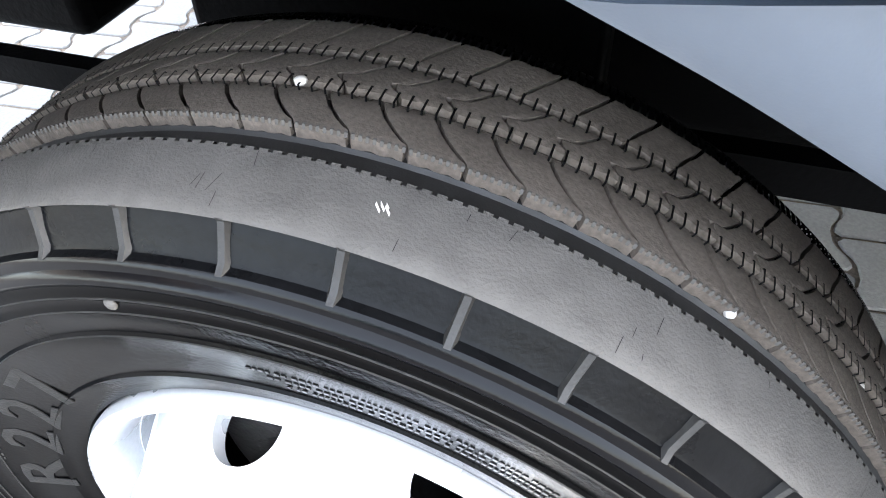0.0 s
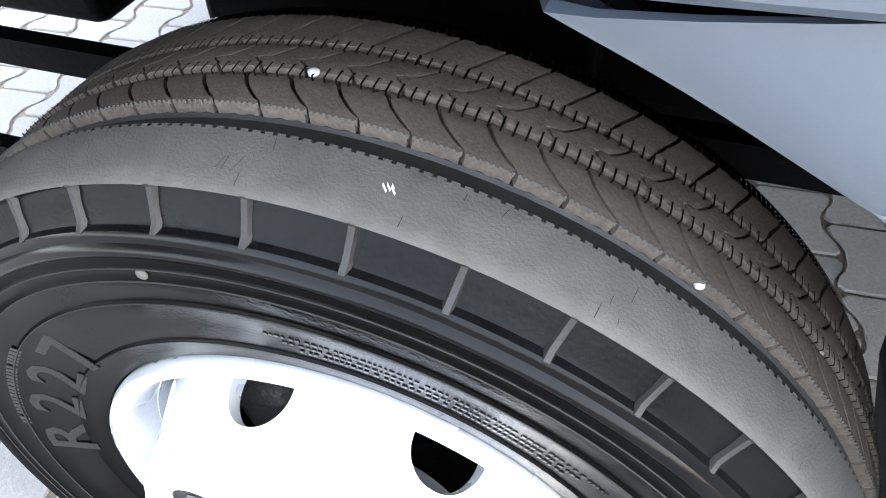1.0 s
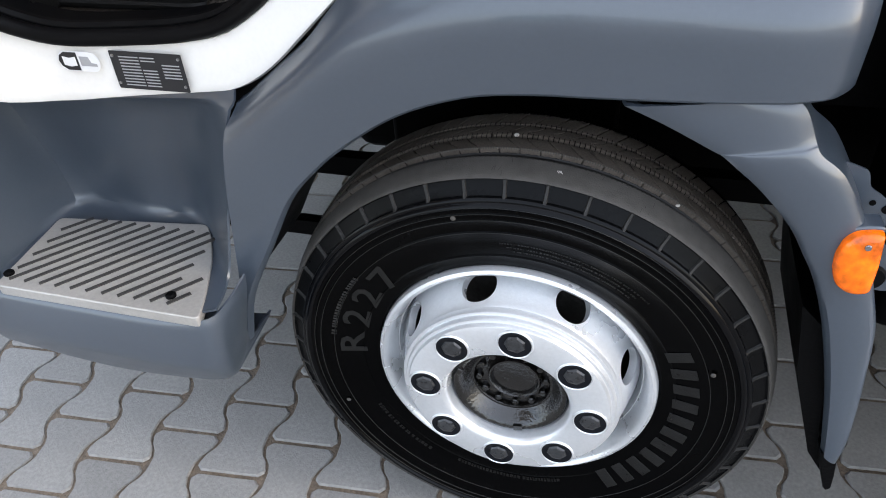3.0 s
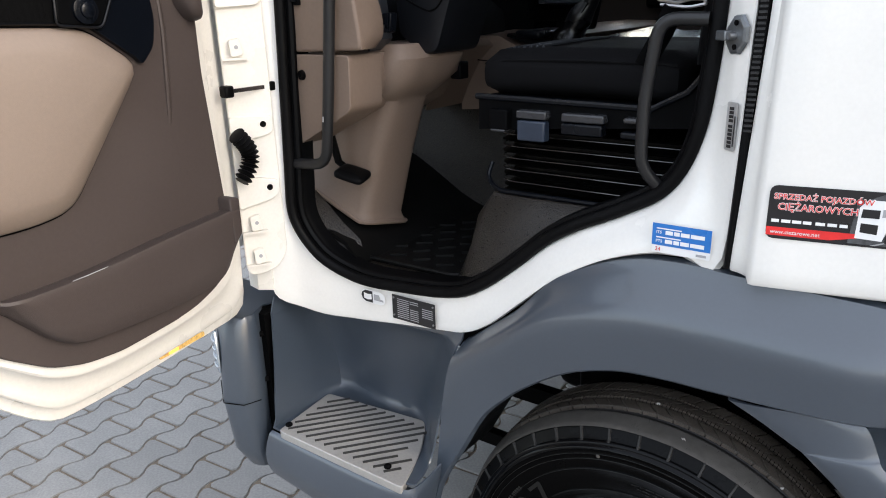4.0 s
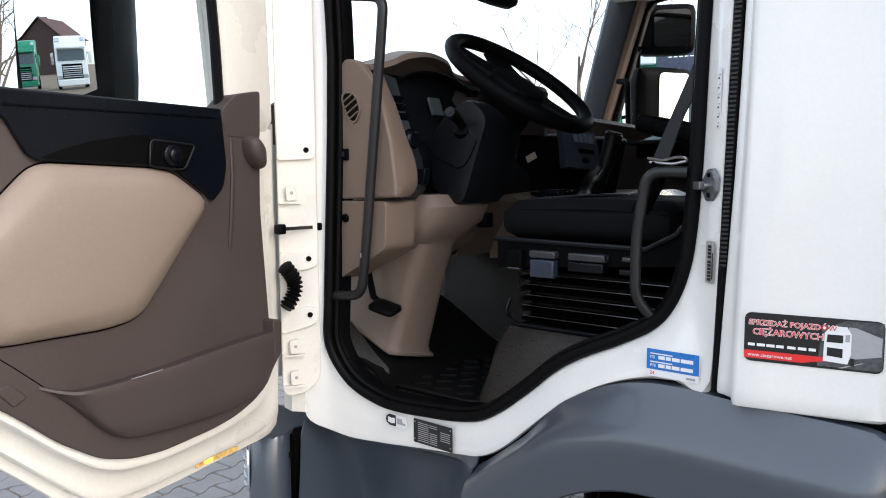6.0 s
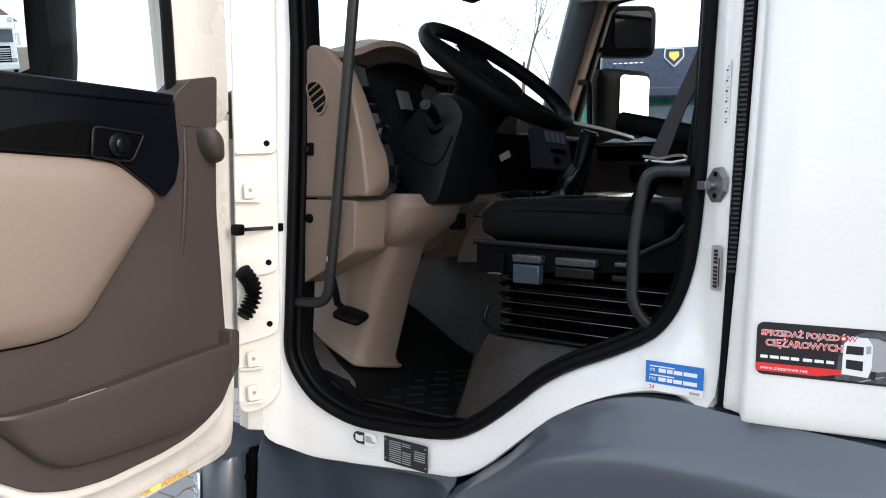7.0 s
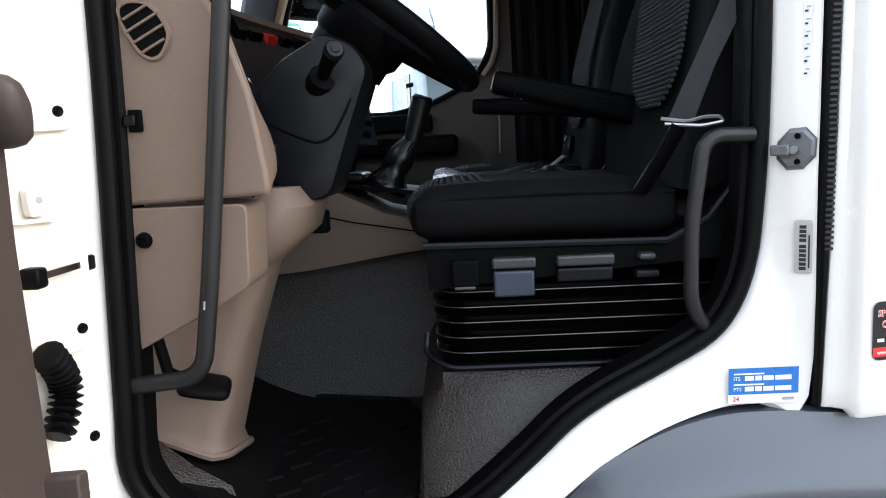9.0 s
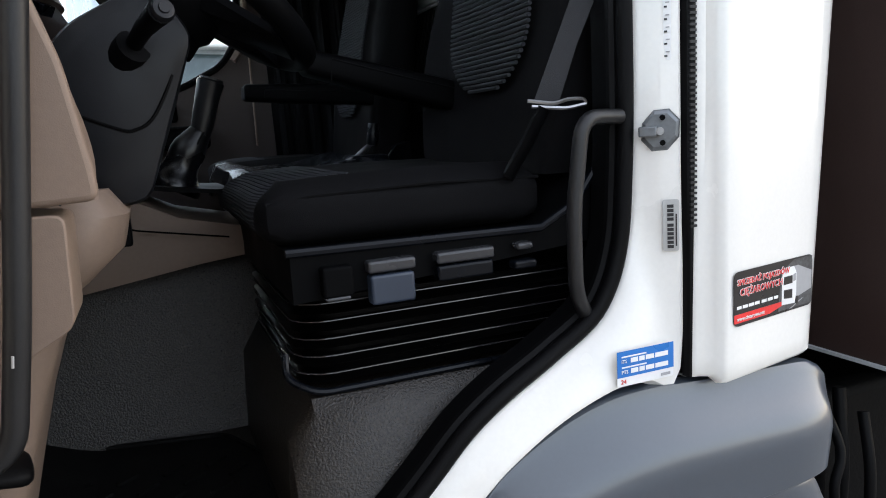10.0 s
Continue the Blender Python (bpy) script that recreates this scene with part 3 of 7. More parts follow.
ins, outs = smooth_path(SEAL, 4, True), smooth_path(RIMLINE, 4, True)
rows = []
for f, d in ((0.0, 0.018), (0.02, 0.008), (0.06, 0.001), (0.12, 0.0), (0.2, 0.0), (0.3, 0.0), (0.4, -0.001), (0.5, -0.001), (0.6, -0.001), (0.7, 0.0), (0.8, 0.0), (0.9, 0.0), (0.96, 0.002), (1.0, 0.012)):
    row = []
    for a, b in zip(ins, outs):
        x, z = a[0] * (1 - f) + b[0] * f, a[1] * (1 - f) + b[1] * f
        row.append((x, side_y(x, z) + d + jamb_depth(a[0]) * (1 - f) ** 1.3, z))
    rows.append(row)
cab = part("cab_side", thick(loft(rows, closed=True), 0.004), WHITE, truck, "glossy white cab side with a shaped door opening")


def inset(loop, d):
    """A closed (x, z) loop moved inwards by d."""
    k = len(loop)
    out = []
    for i in range(k):
        (x0, z0), (x1, z1) = loop[i - 1], loop[(i + 1) % k]
        n = Vector((-(z1 - z0), x1 - x0)).normalized()
        out.append((loop[i][0] + n.x * d, loop[i][1] + n.y * d))
    return out


seal_mid = inset(ins, 0.009)
part("door_seal", tube([(x, side_y(x, z) + jamb_depth(x) - 0.002, z) for x, z in seal_mid], 0.012, 10, True), RUBBER, truck, "thick black rubber door seal")
lip = inset(ins, 0.020)
part("inner_seal", tube([(x, side_y(x, z) + jamb_depth(x) + 0.012, z) for x, z in lip], 0.009, 8, True), RUBBER, truck)
jamb_rows = [[(x, side_y(x, z) + jamb_depth(x) + y, z) for x, z in inset(ins, d)] for d, y in ((0.004, 0.0), (0.022, 0.016), (0.024, 0.03), (0.026, 0.048))]
part("door_jamb", thick(loft(jamb_rows, closed=True), 0.003), BLACK, truck, "black inner door frame trim")

# rear quarter panel behind the vertical rubber strip


def leant(x, y, z, rear=0.0):
    """A point of the rear edge of the cab, moved with the side's lean."""
    k = z - 1.15
    return (x + LEAN * k + rear * 0.07 * max(0.0, k), y + LEAN * max(0.0, k), z)


def strip_width(z):
    return 0.48 + 0.52 * min(1.0, max(0.0, (z - 1.15) / 0.40))


rows = []
for z in (1.146, 1.2, 1.3, 1.4, 1.5, 1.7, 1.9, 2.1, 2.36):
    w = strip_width(z)
    rows.append([leant(0.0985 + (x - 0.0985) * w, y, z) for x, y in ((0.0985, 0.004), (0.100, -0.006), (0.104, -0.009), (0.111, -0.009), (0.115, -0.006), (0.1165, 0.004))])
part("pillar_strip", thick(loft(rows), 0.003), RUBBER, truck, "black vertical rubber gap strip")
ridge = None
for i in range(110):
    z = 1.36 + i * 0.0075
    if ridge is None:
        ridge = part("strip_rib", box((-0.0055, -0.0014, 0), (0.0055, 0.0014, 0.0035)), surf("worn_strip_rubber", (0.02, 0.02, 0.021), 0.45, bump=0.1, spec=0.3), truck, smooth=False)
        o = ridge
    else:
        o = new("strip_rib", ridge.data)
        o.parent = truck
    o.location = leant(0.1075, -0.0092, z)
panel = [(0.1165, 0.010), (0.118, -0.004), (0.123, -0.008), (0.130, -0.009), (0.136, -0.020), (0.142, -0.029), (0.150, -0.032), (0.20, -0.0228), (0.28, -0.0081), (0.325, 0.0006), (0.342, 0.0050), (0.352, 0.0105), (0.359, 0.020), (0.363, 0.035), (0.365, 0.10), (0.365, 2.05)]
rows = [[leant(x - (0.018 * (1 - strip_width(z)) if x < 0.131 else 0.0), y, z + (0.004 if x > 0.14 else 0.012), min(1.0, max(0.0, (x - 0.2) / 0.15))) for x, y in panel] for z in (1.128, 1.131, 1.137, 1.16, 1.2, 1.3, 1.4, 1.5, 1.7, 1.9, 2.1, 2.36)]
rows[0] = [(x - 0.010 * max(0.0, (x - 0.2) / 0.15), y + 0.014, z) for x, y, z in rows[0]]
rows[1] = [(x - 0.004 * max(0.0, (x - 0.2) / 0.15), y + 0.004, z) for x, y, z in rows[1]]
part("rear_panel", thick(loft(rows), 0.004), WHITE, truck, "white rear cab panel")

# roof, far side, back, floor, dash bulkhead: they close the cab
part("roof", thick(loft([[(x, y, 2.40 + 0.06 * (1 - ((y - 1.02) / 1.05) ** 2)) for x in (-0.82, -0.6, -0.2, 0.1, 0.36)] for y in (-0.02, 0.3, 0.7, 1.02, 1.4, 1.8, 2.07)]), 0.03), WHITE, truck)
# unseen roof lining and rear wall, coloured dark to dim the cab's inside
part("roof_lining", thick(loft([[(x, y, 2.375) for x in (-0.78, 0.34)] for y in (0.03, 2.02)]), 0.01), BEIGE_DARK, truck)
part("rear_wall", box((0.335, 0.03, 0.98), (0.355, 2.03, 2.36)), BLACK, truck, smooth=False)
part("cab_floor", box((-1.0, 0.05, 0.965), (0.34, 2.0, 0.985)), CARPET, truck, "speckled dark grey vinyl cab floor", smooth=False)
part("underbody", box((-1.0, 0.10, 0.925), (0.34, 2.0, 0.955)), DARK, truck, smooth=False)

# far side: door with window, pillars
FAR_Y = 2.04
far_in = corners([(-1.145, 1.675), (-0.945, 2.33), (-0.20, 2.33), (-0.20, 1.92), (-0.27, 1.80), (-0.44, 1.715), (-0.60, 1.675)], 0.05, 4)
far_out = corners([(-1.30, 0.95), (-1.215, 1.60), (-0.965, 2.40), (0.34, 2.40), (0.34, 0.95)], 0.05, 5)
bm = bmesh.new()
n = 60


def around(outline, n):
    """n points evenly round a closed outline, from the direction of its first point."""
    L = [0.0]
    k = len(outline)
    for i in range(k):
        L.append(L[-1] + math.dist(outline[i], outline[(i + 1) % k]))
    out = []
    for j in range(n):
        s = L[-1] * j / n
        i = max(q for q in range(k) if L[q] <= s)
        f = (s - L[i]) / max(L[i + 1] - L[i], 1e-9)
        a, b = outline[i], outline[(i + 1) % k]
        out.append((a[0] + (b[0] - a[0]) * f, a[1] + (b[1] - a[1]) * f))
    return out


def by_angle(outline, n, c):
    """n points where rays from c meet the outline."""
    out = []
    k = len(outline)
    for j in range(n):
        t = 2 * math.pi * j / n
        d = (math.cos(t), math.sin(t))
        best = None
        for i in range(k):
            (x0, y0), (x1, y1) = outline[i], outline[(i + 1) % k]
            ex, ey = x1 - x0, y1 - y0
            den = d[0] * ey - d[1] * ex
            if abs(den) < 1e-12:
                continue
            s = ((x0 - c[0]) * ey - (y0 - c[1]) * ex) / den
            u = ((x0 - c[0]) * d[1] - (y0 - c[1]) * d[0]) / den
            if s > 0 and -1e-9 <= u <= 1 + 1e-9 and (best is None or s > best):
                best = s
        out.append((c[0] + d[0] * best, c[1] + d[1] * best))
    return out


c = (-0.50, 1.90)
rows = [[(x, FAR_Y + y, z) for x, z in by_angle(o, 72, c)] for o, y in ((far_in, 0.05), (far_in, 0.0), (far_out, 0.0), (far_out, 0.05))]
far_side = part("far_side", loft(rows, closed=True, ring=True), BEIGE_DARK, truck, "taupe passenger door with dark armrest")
pane = part("passenger_glass", prism(by_angle(far_in, 48, c), XZ(FAR_Y + 0.02), 0.004), GLASS, truck, "clear passenger window glass", smooth=False)
pane.visible_shadow = False
part("far_window_seal", tube([(x, FAR_Y - 0.002, z) for x, z in by_angle(far_in, 72, c)], 0.012, 8, True), RUBBER, truck)
part("far_window_trim", tube([(x, FAR_Y - 0.010, z) for x, z in ((-0.235, 1.815), (-0.196, 1.865), (-0.178, 1.925), (-0.172, 2.10), (-0.172, 2.34))], 0.013, 8), BEIGE, truck, "pale window edge trim")
part("far_door_edge", tube([(-0.176, FAR_Y - 0.010, 1.50), (-0.174, FAR_Y - 0.010, 1.84)], 0.0042, 6), BEIGE, truck, "pale rear edge of the passenger door")
part("far_door_capping", box((-0.98, FAR_Y - 0.045, 1.60), (-0.45, FAR_Y - 0.002, 1.672)), BLACK, truck, bevel=0.012)
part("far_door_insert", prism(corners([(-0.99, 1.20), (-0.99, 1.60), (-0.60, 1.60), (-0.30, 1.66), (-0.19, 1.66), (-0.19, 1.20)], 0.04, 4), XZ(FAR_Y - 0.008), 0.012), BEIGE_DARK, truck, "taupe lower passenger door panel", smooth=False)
part("far_armrest", box((-0.80, FAR_Y - 0.11, 1.50), (-0.35, FAR_Y - 0.002, 1.585)), BLACK, truck, bevel=0.02)

# windscreen frame: far front pillar, near front pillar, header
PZ = (1.50, 1.70, 1.94, 2.14, 2.34, 2.42)
pl_, pm_, pr_ = (lambda z: -1.231 + 0.27 * (z - 1.935)), (lambda z: -1.098 + 0.31 * (z - 1.926)), (lambda z: -1.078 + 0.33 * (z - 1.927))
part("far_pillar_seal", loft([[(pl_(z), 1.965, z), (pl_(z) + 0.02, 1.95, z), (pm_(z) - 0.015, 1.955, z), (pm_(z), 1.965, z), (pm_(z), 2.04, z), (pl_(z), 2.04, z)] for z in PZ], closed=True, caps=True), surf("slate_pillar_lining", (0.02, 0.024, 0.032), 0.4, bump=0.1), truck, "dark slate windscreen pillar")
part("far_front_pillar", loft([[(pm_(z) + 0.002, 1.972, z), (pr_(z) - 0.004, 1.982, z), (pr_(z), 1.99, z), (pr_(z), 2.05, z), (pm_(z) + 0.002, 2.05, z)] for z in PZ], closed=True, caps=True), BEIGE, truck, "beige front pillar lining")
part("near_front_pillar", thick(loft([[(-0.872 + s, -0.098 + q, z) for q, s in ((0.0, 0.0), (-0.018, -0.03), (-0.010, -0.07), (0.03, -0.10), (0.06, -0.09), (0.055, -0.02))] for z, s in ((0.93, 0), (1.3, 0), (1.6, 0.0), (1.75, 0.0), (2.0, 0.012), (2.38, 0.05))], closed=True), 0.003), CREAM, truck, "cream-white front door pillar")
part("windscreen_header", box((-1.08, 0.0, 2.32), (-0.78, 2.03, 2.42)), WHITE, truck, bevel=0.02)
part("front_panel", thick(loft([[(x, y, z) for y in (-0.05, 0.3, 1.0, 1.7, 2.08)] for x, z in ((-1.28, 0.9), (-1.34, 1.1), (-1.34, 1.45), (-1.31, 1.62))]), 0.02), WHITE, truck)
pane = part("windscreen", thick(loft([[(x, y, z) for y in (0.02, 0.5, 1.02, 1.5, 1.98)] for x, z in ((-1.31, 1.63), (-1.05, 2.34))]), 0.004), GLASS, truck, "clear windscreen")
pane.visible_shadow = False

# ---- grey mouldings: wheel arch, step, rear leg ----
ARCH = [  # top edge x z, crease x z, lower edge x z
    ((-0.405, 0.880), (-0.412, 0.850), (-0.470, 0.430)),
    ((-0.392, 0.888), (-0.398, 0.860), (-0.444, 0.533)),
    ((-0.335, 0.934), (-0.340, 0.905), (-0.382, 0.651)),
    ((-0.283, 0.976), (-0.285, 0.946), (-0.333, 0.742)),
    ((-0.235, 1.026), (-0.235, 0.985), (-0.288, 0.794)),
    ((-0.189, 1.069), (-0.185, 1.012), (-0.235, 0.842)),
    ((-0.108, 1.112), (-0.100, 1.035), (-0.150, 0.900)),
    ((-0.033, 1.134), (-0.030, 1.047), (-0.060, 0.933)),
    ((0.038, 1.139), (0.040, 1.052), (0.020, 0.943)),
    ((0.106, 1.135), (0.110, 1.053), (0.100, 0.945)),
    ((0.200, 1.130), (0.200, 1.052), (0.200, 0.948)),
    ((0.290, 1.127), (0.290, 1.050), (0.290, 0.953)),
    ((0.340, 1.122), (0.343, 1.049), (0.343, 0.956)),
    ((0.364, 1.113), (0.366, 1.042), (0.366, 0.958)),
    ((0.375, 1.102), (0.376, 1.038), (0.376, 0.962)),
]
rows = []
for (tx, tz), (cx, cz), (lx, lz) in ARCH:
    end = max(0.0, (tx - 0.28) / 0.095)
    yb = -0.055 + 0.042 * end ** 3
    row = [Vector((tx, 0.02, tz + 0.002)), Vector((tx, 0.006 * end, tz))]
    upper = lambda f: Vector((tx + (cx - tx) * f, yb * f ** 1.35, tz + (cz - tz) * f))  # noqa: E731
    lower = lambda f: Vector((cx + (lx - cx) * f, yb + 0.010 * f, cz + (lz - cz) * f))  # noqa: E731
    row += [upper(f) for f in (0.08, 0.2, 0.35, 0.5)]
    p0, p1, p2 = upper(0.62), Vector((cx, yb - 0.002, cz)), lower(0.34)
    row += [(1 - t) ** 2 * p0 + 2 * t * (1 - t) * p1 + t * t * p2 for t in (0.0, 0.17, 0.33, 0.5, 0.67, 0.83, 1.0)]
    row += [lower(f) for f in (0.55, 0.8, 0.96)]
    row += [Vector((lx, yb + 0.014, lz)), Vector((lx + 0.004, yb + 0.024, lz + 0.002))]
    rows.append(row)
cols = [smooth_path([r[j] for r in rows], 4) for j in range(len(rows[0]))]
arch = part("wheel_arch", thick(loft(cols), 0.004), GREY, truck, "grey moulded plastic wheel arch")

# rear leg of the arch, with its upper shoulder
LEG = [  # inner edge x z, outer edge x z
    ((0.130, 0.932), (0.300, 0.957)),
    ((0.180, 0.911), (0.330, 0.945)),
    ((0.236, 0.884), (0.350, 0.906)),
    ((0.248, 0.880), (0.354, 0.898)),
    ((0.266, 0.866), (0.362, 0.888)),
    ((0.303, 0.833), (0.390, 0.865)),
    ((0.349, 0.780), (0.419, 0.821)),
    ((0.374, 0.740), (0.440, 0.780)),
    ((0.393, 0.707), (0.456, 0.735)),
    ((0.413, 0.660), (0.474, 0.684)),
    ((0.429, 0.613), (0.490, 0.630)),
    ((0.450, 0.540), (0.502, 0.546)),
    ((0.465, 0.478), (0.511, 0.467)),
    ((0.478, 0.415), (0.515, 0.402)),
    ((0.486, 0.374), (0.512, 0.360)),
]
rows = []
for i, ((ax, az), (bx, bz)) in enumerate(LEG):
    y = (-0.030, -0.031, -0.033, -0.037, -0.038, -0.035)[i] if i < 6 else -0.031
    row = [(ax + 0.002, y + 0.022, az), (ax, y + 0.014, az), (ax + 0.004, y + 0.003, az)]
    row += [(ax + (bx - ax) * f, y - 0.006 * math.sin(f * math.pi), az + (bz - az) * f) for f in (0.12, 0.3, 0.5, 0.68, 0.82)]
    row += [(ax + (bx - ax) * 0.92, y + 0.0015, az + (bz - az) * 0.92), (bx - 0.0015, y + 0.007, bz), (bx, y + 0.02, bz), (bx + 0.004, 0.09, bz)]
    rows.append(row)
cols = [smooth_path([r[j] for r in rows], 5) for j in range(len(rows[0]))]
part("arch_rear_leg", thick(loft(cols), 0.004), GREY, truck, "grey plastic rear leg of the wheel arch")
part("mud_flap", prism([(0.440, 0.60), (0.468, 0.47), (0.484, 0.38), (0.497, 0.353), (0.522, 0.345), (0.520, 0.315), (0.505, 0.300), (0.478, 0.34), (0.425, 0.50), (0.40, 0.64)], XZ(0.0), 0.26), DARK, truck, "black rubber mud flap", smooth=False)
part("flap_tip", prism([(0.484, 0.376), (0.512, 0.362), (0.518, 0.322), (0.521, 0.290), (0.515, 0.283), (0.509, 0.290), (0.496, 0.330)], XZ(-0.026), 0.034), DARK, truck, "torn black rubber flap tip", bevel=0.002)
# inner liner following the arch and its leg
edge = [(l[0] - 0.006, l[1] + 0.006) for _, _, l in ARCH[4:9]] + [(a[0] + 0.008, a[1] + 0.006) for a, _ in LEG[:12]]
part("arch_liner", thick(loft([[(x, y, z) for x, z in edge] for y in (-0.005, 0.10, 0.25, 0.40)]), 0.004), DARK, truck, "black inner wheel arch liner")


part("front_liner", thick(loft([[(x - 0.006, y, z + 0.006) for x, z in [(-0.408, 0.60)] + [l for _, _, l in ARCH[2:5]]] for y in (-0.02, 0.02, 0.055, 0.12)]), 0.004), DARK, truck)

# marker lamp on the leg
lamp_out = [(0.428, 0.706), (0.414, 0.717), (0.4065, 0.735), (0.4035, 0.762), (0.408, 0.784), (0.418, 0.794), (0.431, 0.798), (0.449, 0.800), (0.4545, 0.752), (0.4555, 0.709), (0.441, 0.704)]
lp = corners(lamp_out, 0.006, 3)
lamp_mid = (0.431, 0.752)
rows = [[(lamp_mid[0] + (u - lamp_mid[0]) * k, y, lamp_mid[1] + (v - lamp_mid[1]) * k) for u, v in lp] for k, y in ((1.0, -0.028), (1.0, -0.038), (0.985, -0.0425), (0.94, -0.0460), (0.80, -0.0490), (0.45, -0.0510), (0.10, -0.0513))]
marker = part("marker_lamp", loft(rows, closed=True, caps=True), ORANGE, truck, "orange side marker lamp lens")
b = lathe([(0, -0.0555), (0.0035, -0.0555), (0.0045, -0.054), (0.0045, -0.051)], 12)
bmesh.ops.translate(b, verts=b.verts, vec=(0.433, 0.0045, 0.782))
part("screw", b, STEEL, marker)
bm = prism([(-p[0] * 0 + p[0] + (p[0] - 0.44) * 0.10, p[1] + (p[1] - 0.735) * 0.06) for p in lp], XZ(-0.034), 0.03)
part("lamp_base", bm, GREY, marker, bevel=0.003)

# step: recessed box with a cast tread plate
STEP_Z = 0.587
rec = [[(-0.893, -0.085, 0.905), (-0.885, 0.03, 0.905), (-0.70, 0.035, 0.905), (-0.50, 0.035, 0.915), (-0.405, 0.015, 0.925)],
       [(-0.891, -0.100, 0.866), (-0.884, 0.010, 0.862), (-0.70, 0.016, 0.864), (-0.50, 0.014, 0.878), (-0.405, 0.0, 0.885)],
       [(-0.889, -0.102, 0.850), (-0.888, 0.050, 0.842), (-0.70, 0.055, 0.842), (-0.52, 0.05, 0.848), (-0.412, -0.02, 0.858)],
       [(-0.882, -0.115, 0.74), (-0.872, 0.075, 0.72), (-0.70, 0.08, 0.72), (-0.56, 0.075, 0.72), (-0.432, -0.048, 0.72)],
       [(-0.880, -0.128, 0.645), (-0.866, 0.085, 0.640), (-0.70, 0.09, 0.635), (-0.575, 0.085, 0.635), (-0.446, -0.056, 0.64)],
       [(-0.876, -0.134, 0.612), (-0.860, 0.070, 0.590), (-0.70, 0.072, 0.584), (-0.58, 0.07, 0.584), (-0.452, -0.066, 0.604)],
       [(-0.875, -0.138, 0.598), (-0.858, -0.04, 0.580), (-0.70, -0.04, 0.580), (-0.55, -0.04, 0.580), (-0.446, -0.100, 0.592)],
       [(-0.875, -0.146, 0.583), (-0.856, -0.145, 0.580), (-0.70, -0.145, 0.580), (-0.52, -0.15, 0.580), (-0.440, -0.135, 0.592)]]
cols = [smooth_path([r[j] for r in rec], 3) for j in range(5)]
cols = [smooth_path([c[i] for c in cols], 4) for i in range(len(cols[0]))]
step = part("step_recess", thick(loft(cols), 0.004), GREY, truck, "grey moulded step recess below the door")
low = [[(-0.875, -0.148, 0.578), (-0.70, -0.152, 0.577), (-0.52, -0.156, 0.578), (-0.450, -0.150, 0.586), (-0.434, -0.108, 0.592), (-0.424, -0.064, 0.610)],
       [(-0.880, -0.158, 0.565), (-0.70, -0.162, 0.562), (-0.52, -0.164, 0.562), (-0.448, -0.155, 0.566), (-0.434, -0.110, 0.570), (-0.428, -0.064, 0.580)],
       [(-0.888, -0.166, 0.515), (-0.70, -0.170, 0.500), (-0.52, -0.170, 0.500), (-0.450, -0.156, 0.505), (-0.442, -0.110, 0.510), (-0.443, -0.064, 0.520)],
       [(-0.886, -0.160, 0.470), (-0.70, -0.163, 0.468), (-0.52, -0.163, 0.470), (-0.452, -0.150, 0.470), (-0.450, -0.10, 0.472), (-0.455, -0.060, 0.475)],
       [(-0.870, -0.140, 0.440), (-0.70, -0.140, 0.415), (-0.54, -0.138, 0.420), (-0.462, -0.13, 0.430), (-0.455, -0.09, 0.44), (-0.462, -0.05, 0.46)],
       [(-0.840, -0.08, 0.418), (-0.70, -0.08, 0.392), (-0.56, -0.08, 0.400), (-0.475, -0.08, 0.410), (-0.468, -0.06, 0.42), (-0.472, -0.03, 0.43)],
       [(-0.82, 0.05, 0.41), (-0.70, 0.05, 0.39), (-0.57, 0.05, 0.395), (-0.49, 0.05, 0.405), (-0.48, 0.05, 0.41), (-0.475, 0.05, 0.42)]]
cols = [smooth_path([r[j] for r in low], 3) for j in range(6)]
cols = [smooth_path([c[i] for c in cols], 4) for i in range(len(cols[0]))]
part("step_skirt", thick(loft(cols), 0.004), GREY, truck, "grey plastic skirt below the step")
# near-black strips laid on the plate as the shade in its slots
SLOT = surf("slot_shade", (0.035, 0.033, 0.031), 0.5, var=0.2)
ST = [(-0.840, -0.158), (-0.456, -0.160), (-0.478, -0.100), (-0.510, -0.025), (-0.545, 0.035), (-0.572, 0.068), (-0.862, 0.034)]
plate = part("step_plate", prism(corners(ST, 0.012, 3), lambda u, v, w: (u, v, STEP_Z - 0.012 + w), 0.020), ALU, truck, "worn cast aluminium step tread", bevel=0.003)
for i in range(19):
    x0 = -0.945 + i * 0.030
    a, b = Vector((x0, -0.140)), Vector((x0 + 0.150, 0.044))
    lo_t = max(0.0, (-0.832 - a.x) / (b.x - a.x))
    hi_t = min(1.0, (-0.500 - 0.035 * (i < 13) - a.x) / (b.x - a.x))
    if hi_t - lo_t < 0.15:
        continue
    p, q = a.lerp(b, lo_t), a.lerp(b, hi_t)
    d = (q - p).normalized()
    nrm = Vector((-d.y, d.x)) * 0.0036
    bm = prism([tuple(p + nrm), tuple(q + nrm), tuple(q - nrm), tuple(p - nrm)], lambda u, v, w: (u, v, STEP_Z + 0.0065 + w), 0.003)
    part("tread_slot", bm, SLOT, plate, "dark drain slot", smooth=False)
for x, y in ((-0.835, -0.128), (-0.528, -0.122)):
    b = lathe([(0, -0.004), (0.006, -0.004), (0.0085, -0.002), (0.0085, 0.002)], 16)
    bmesh.ops.transform(b, matrix=pose(x, y, STEP_Z + 0.010, -90), verts=b.verts)
    part("step_bolt", b, DARK, plate)

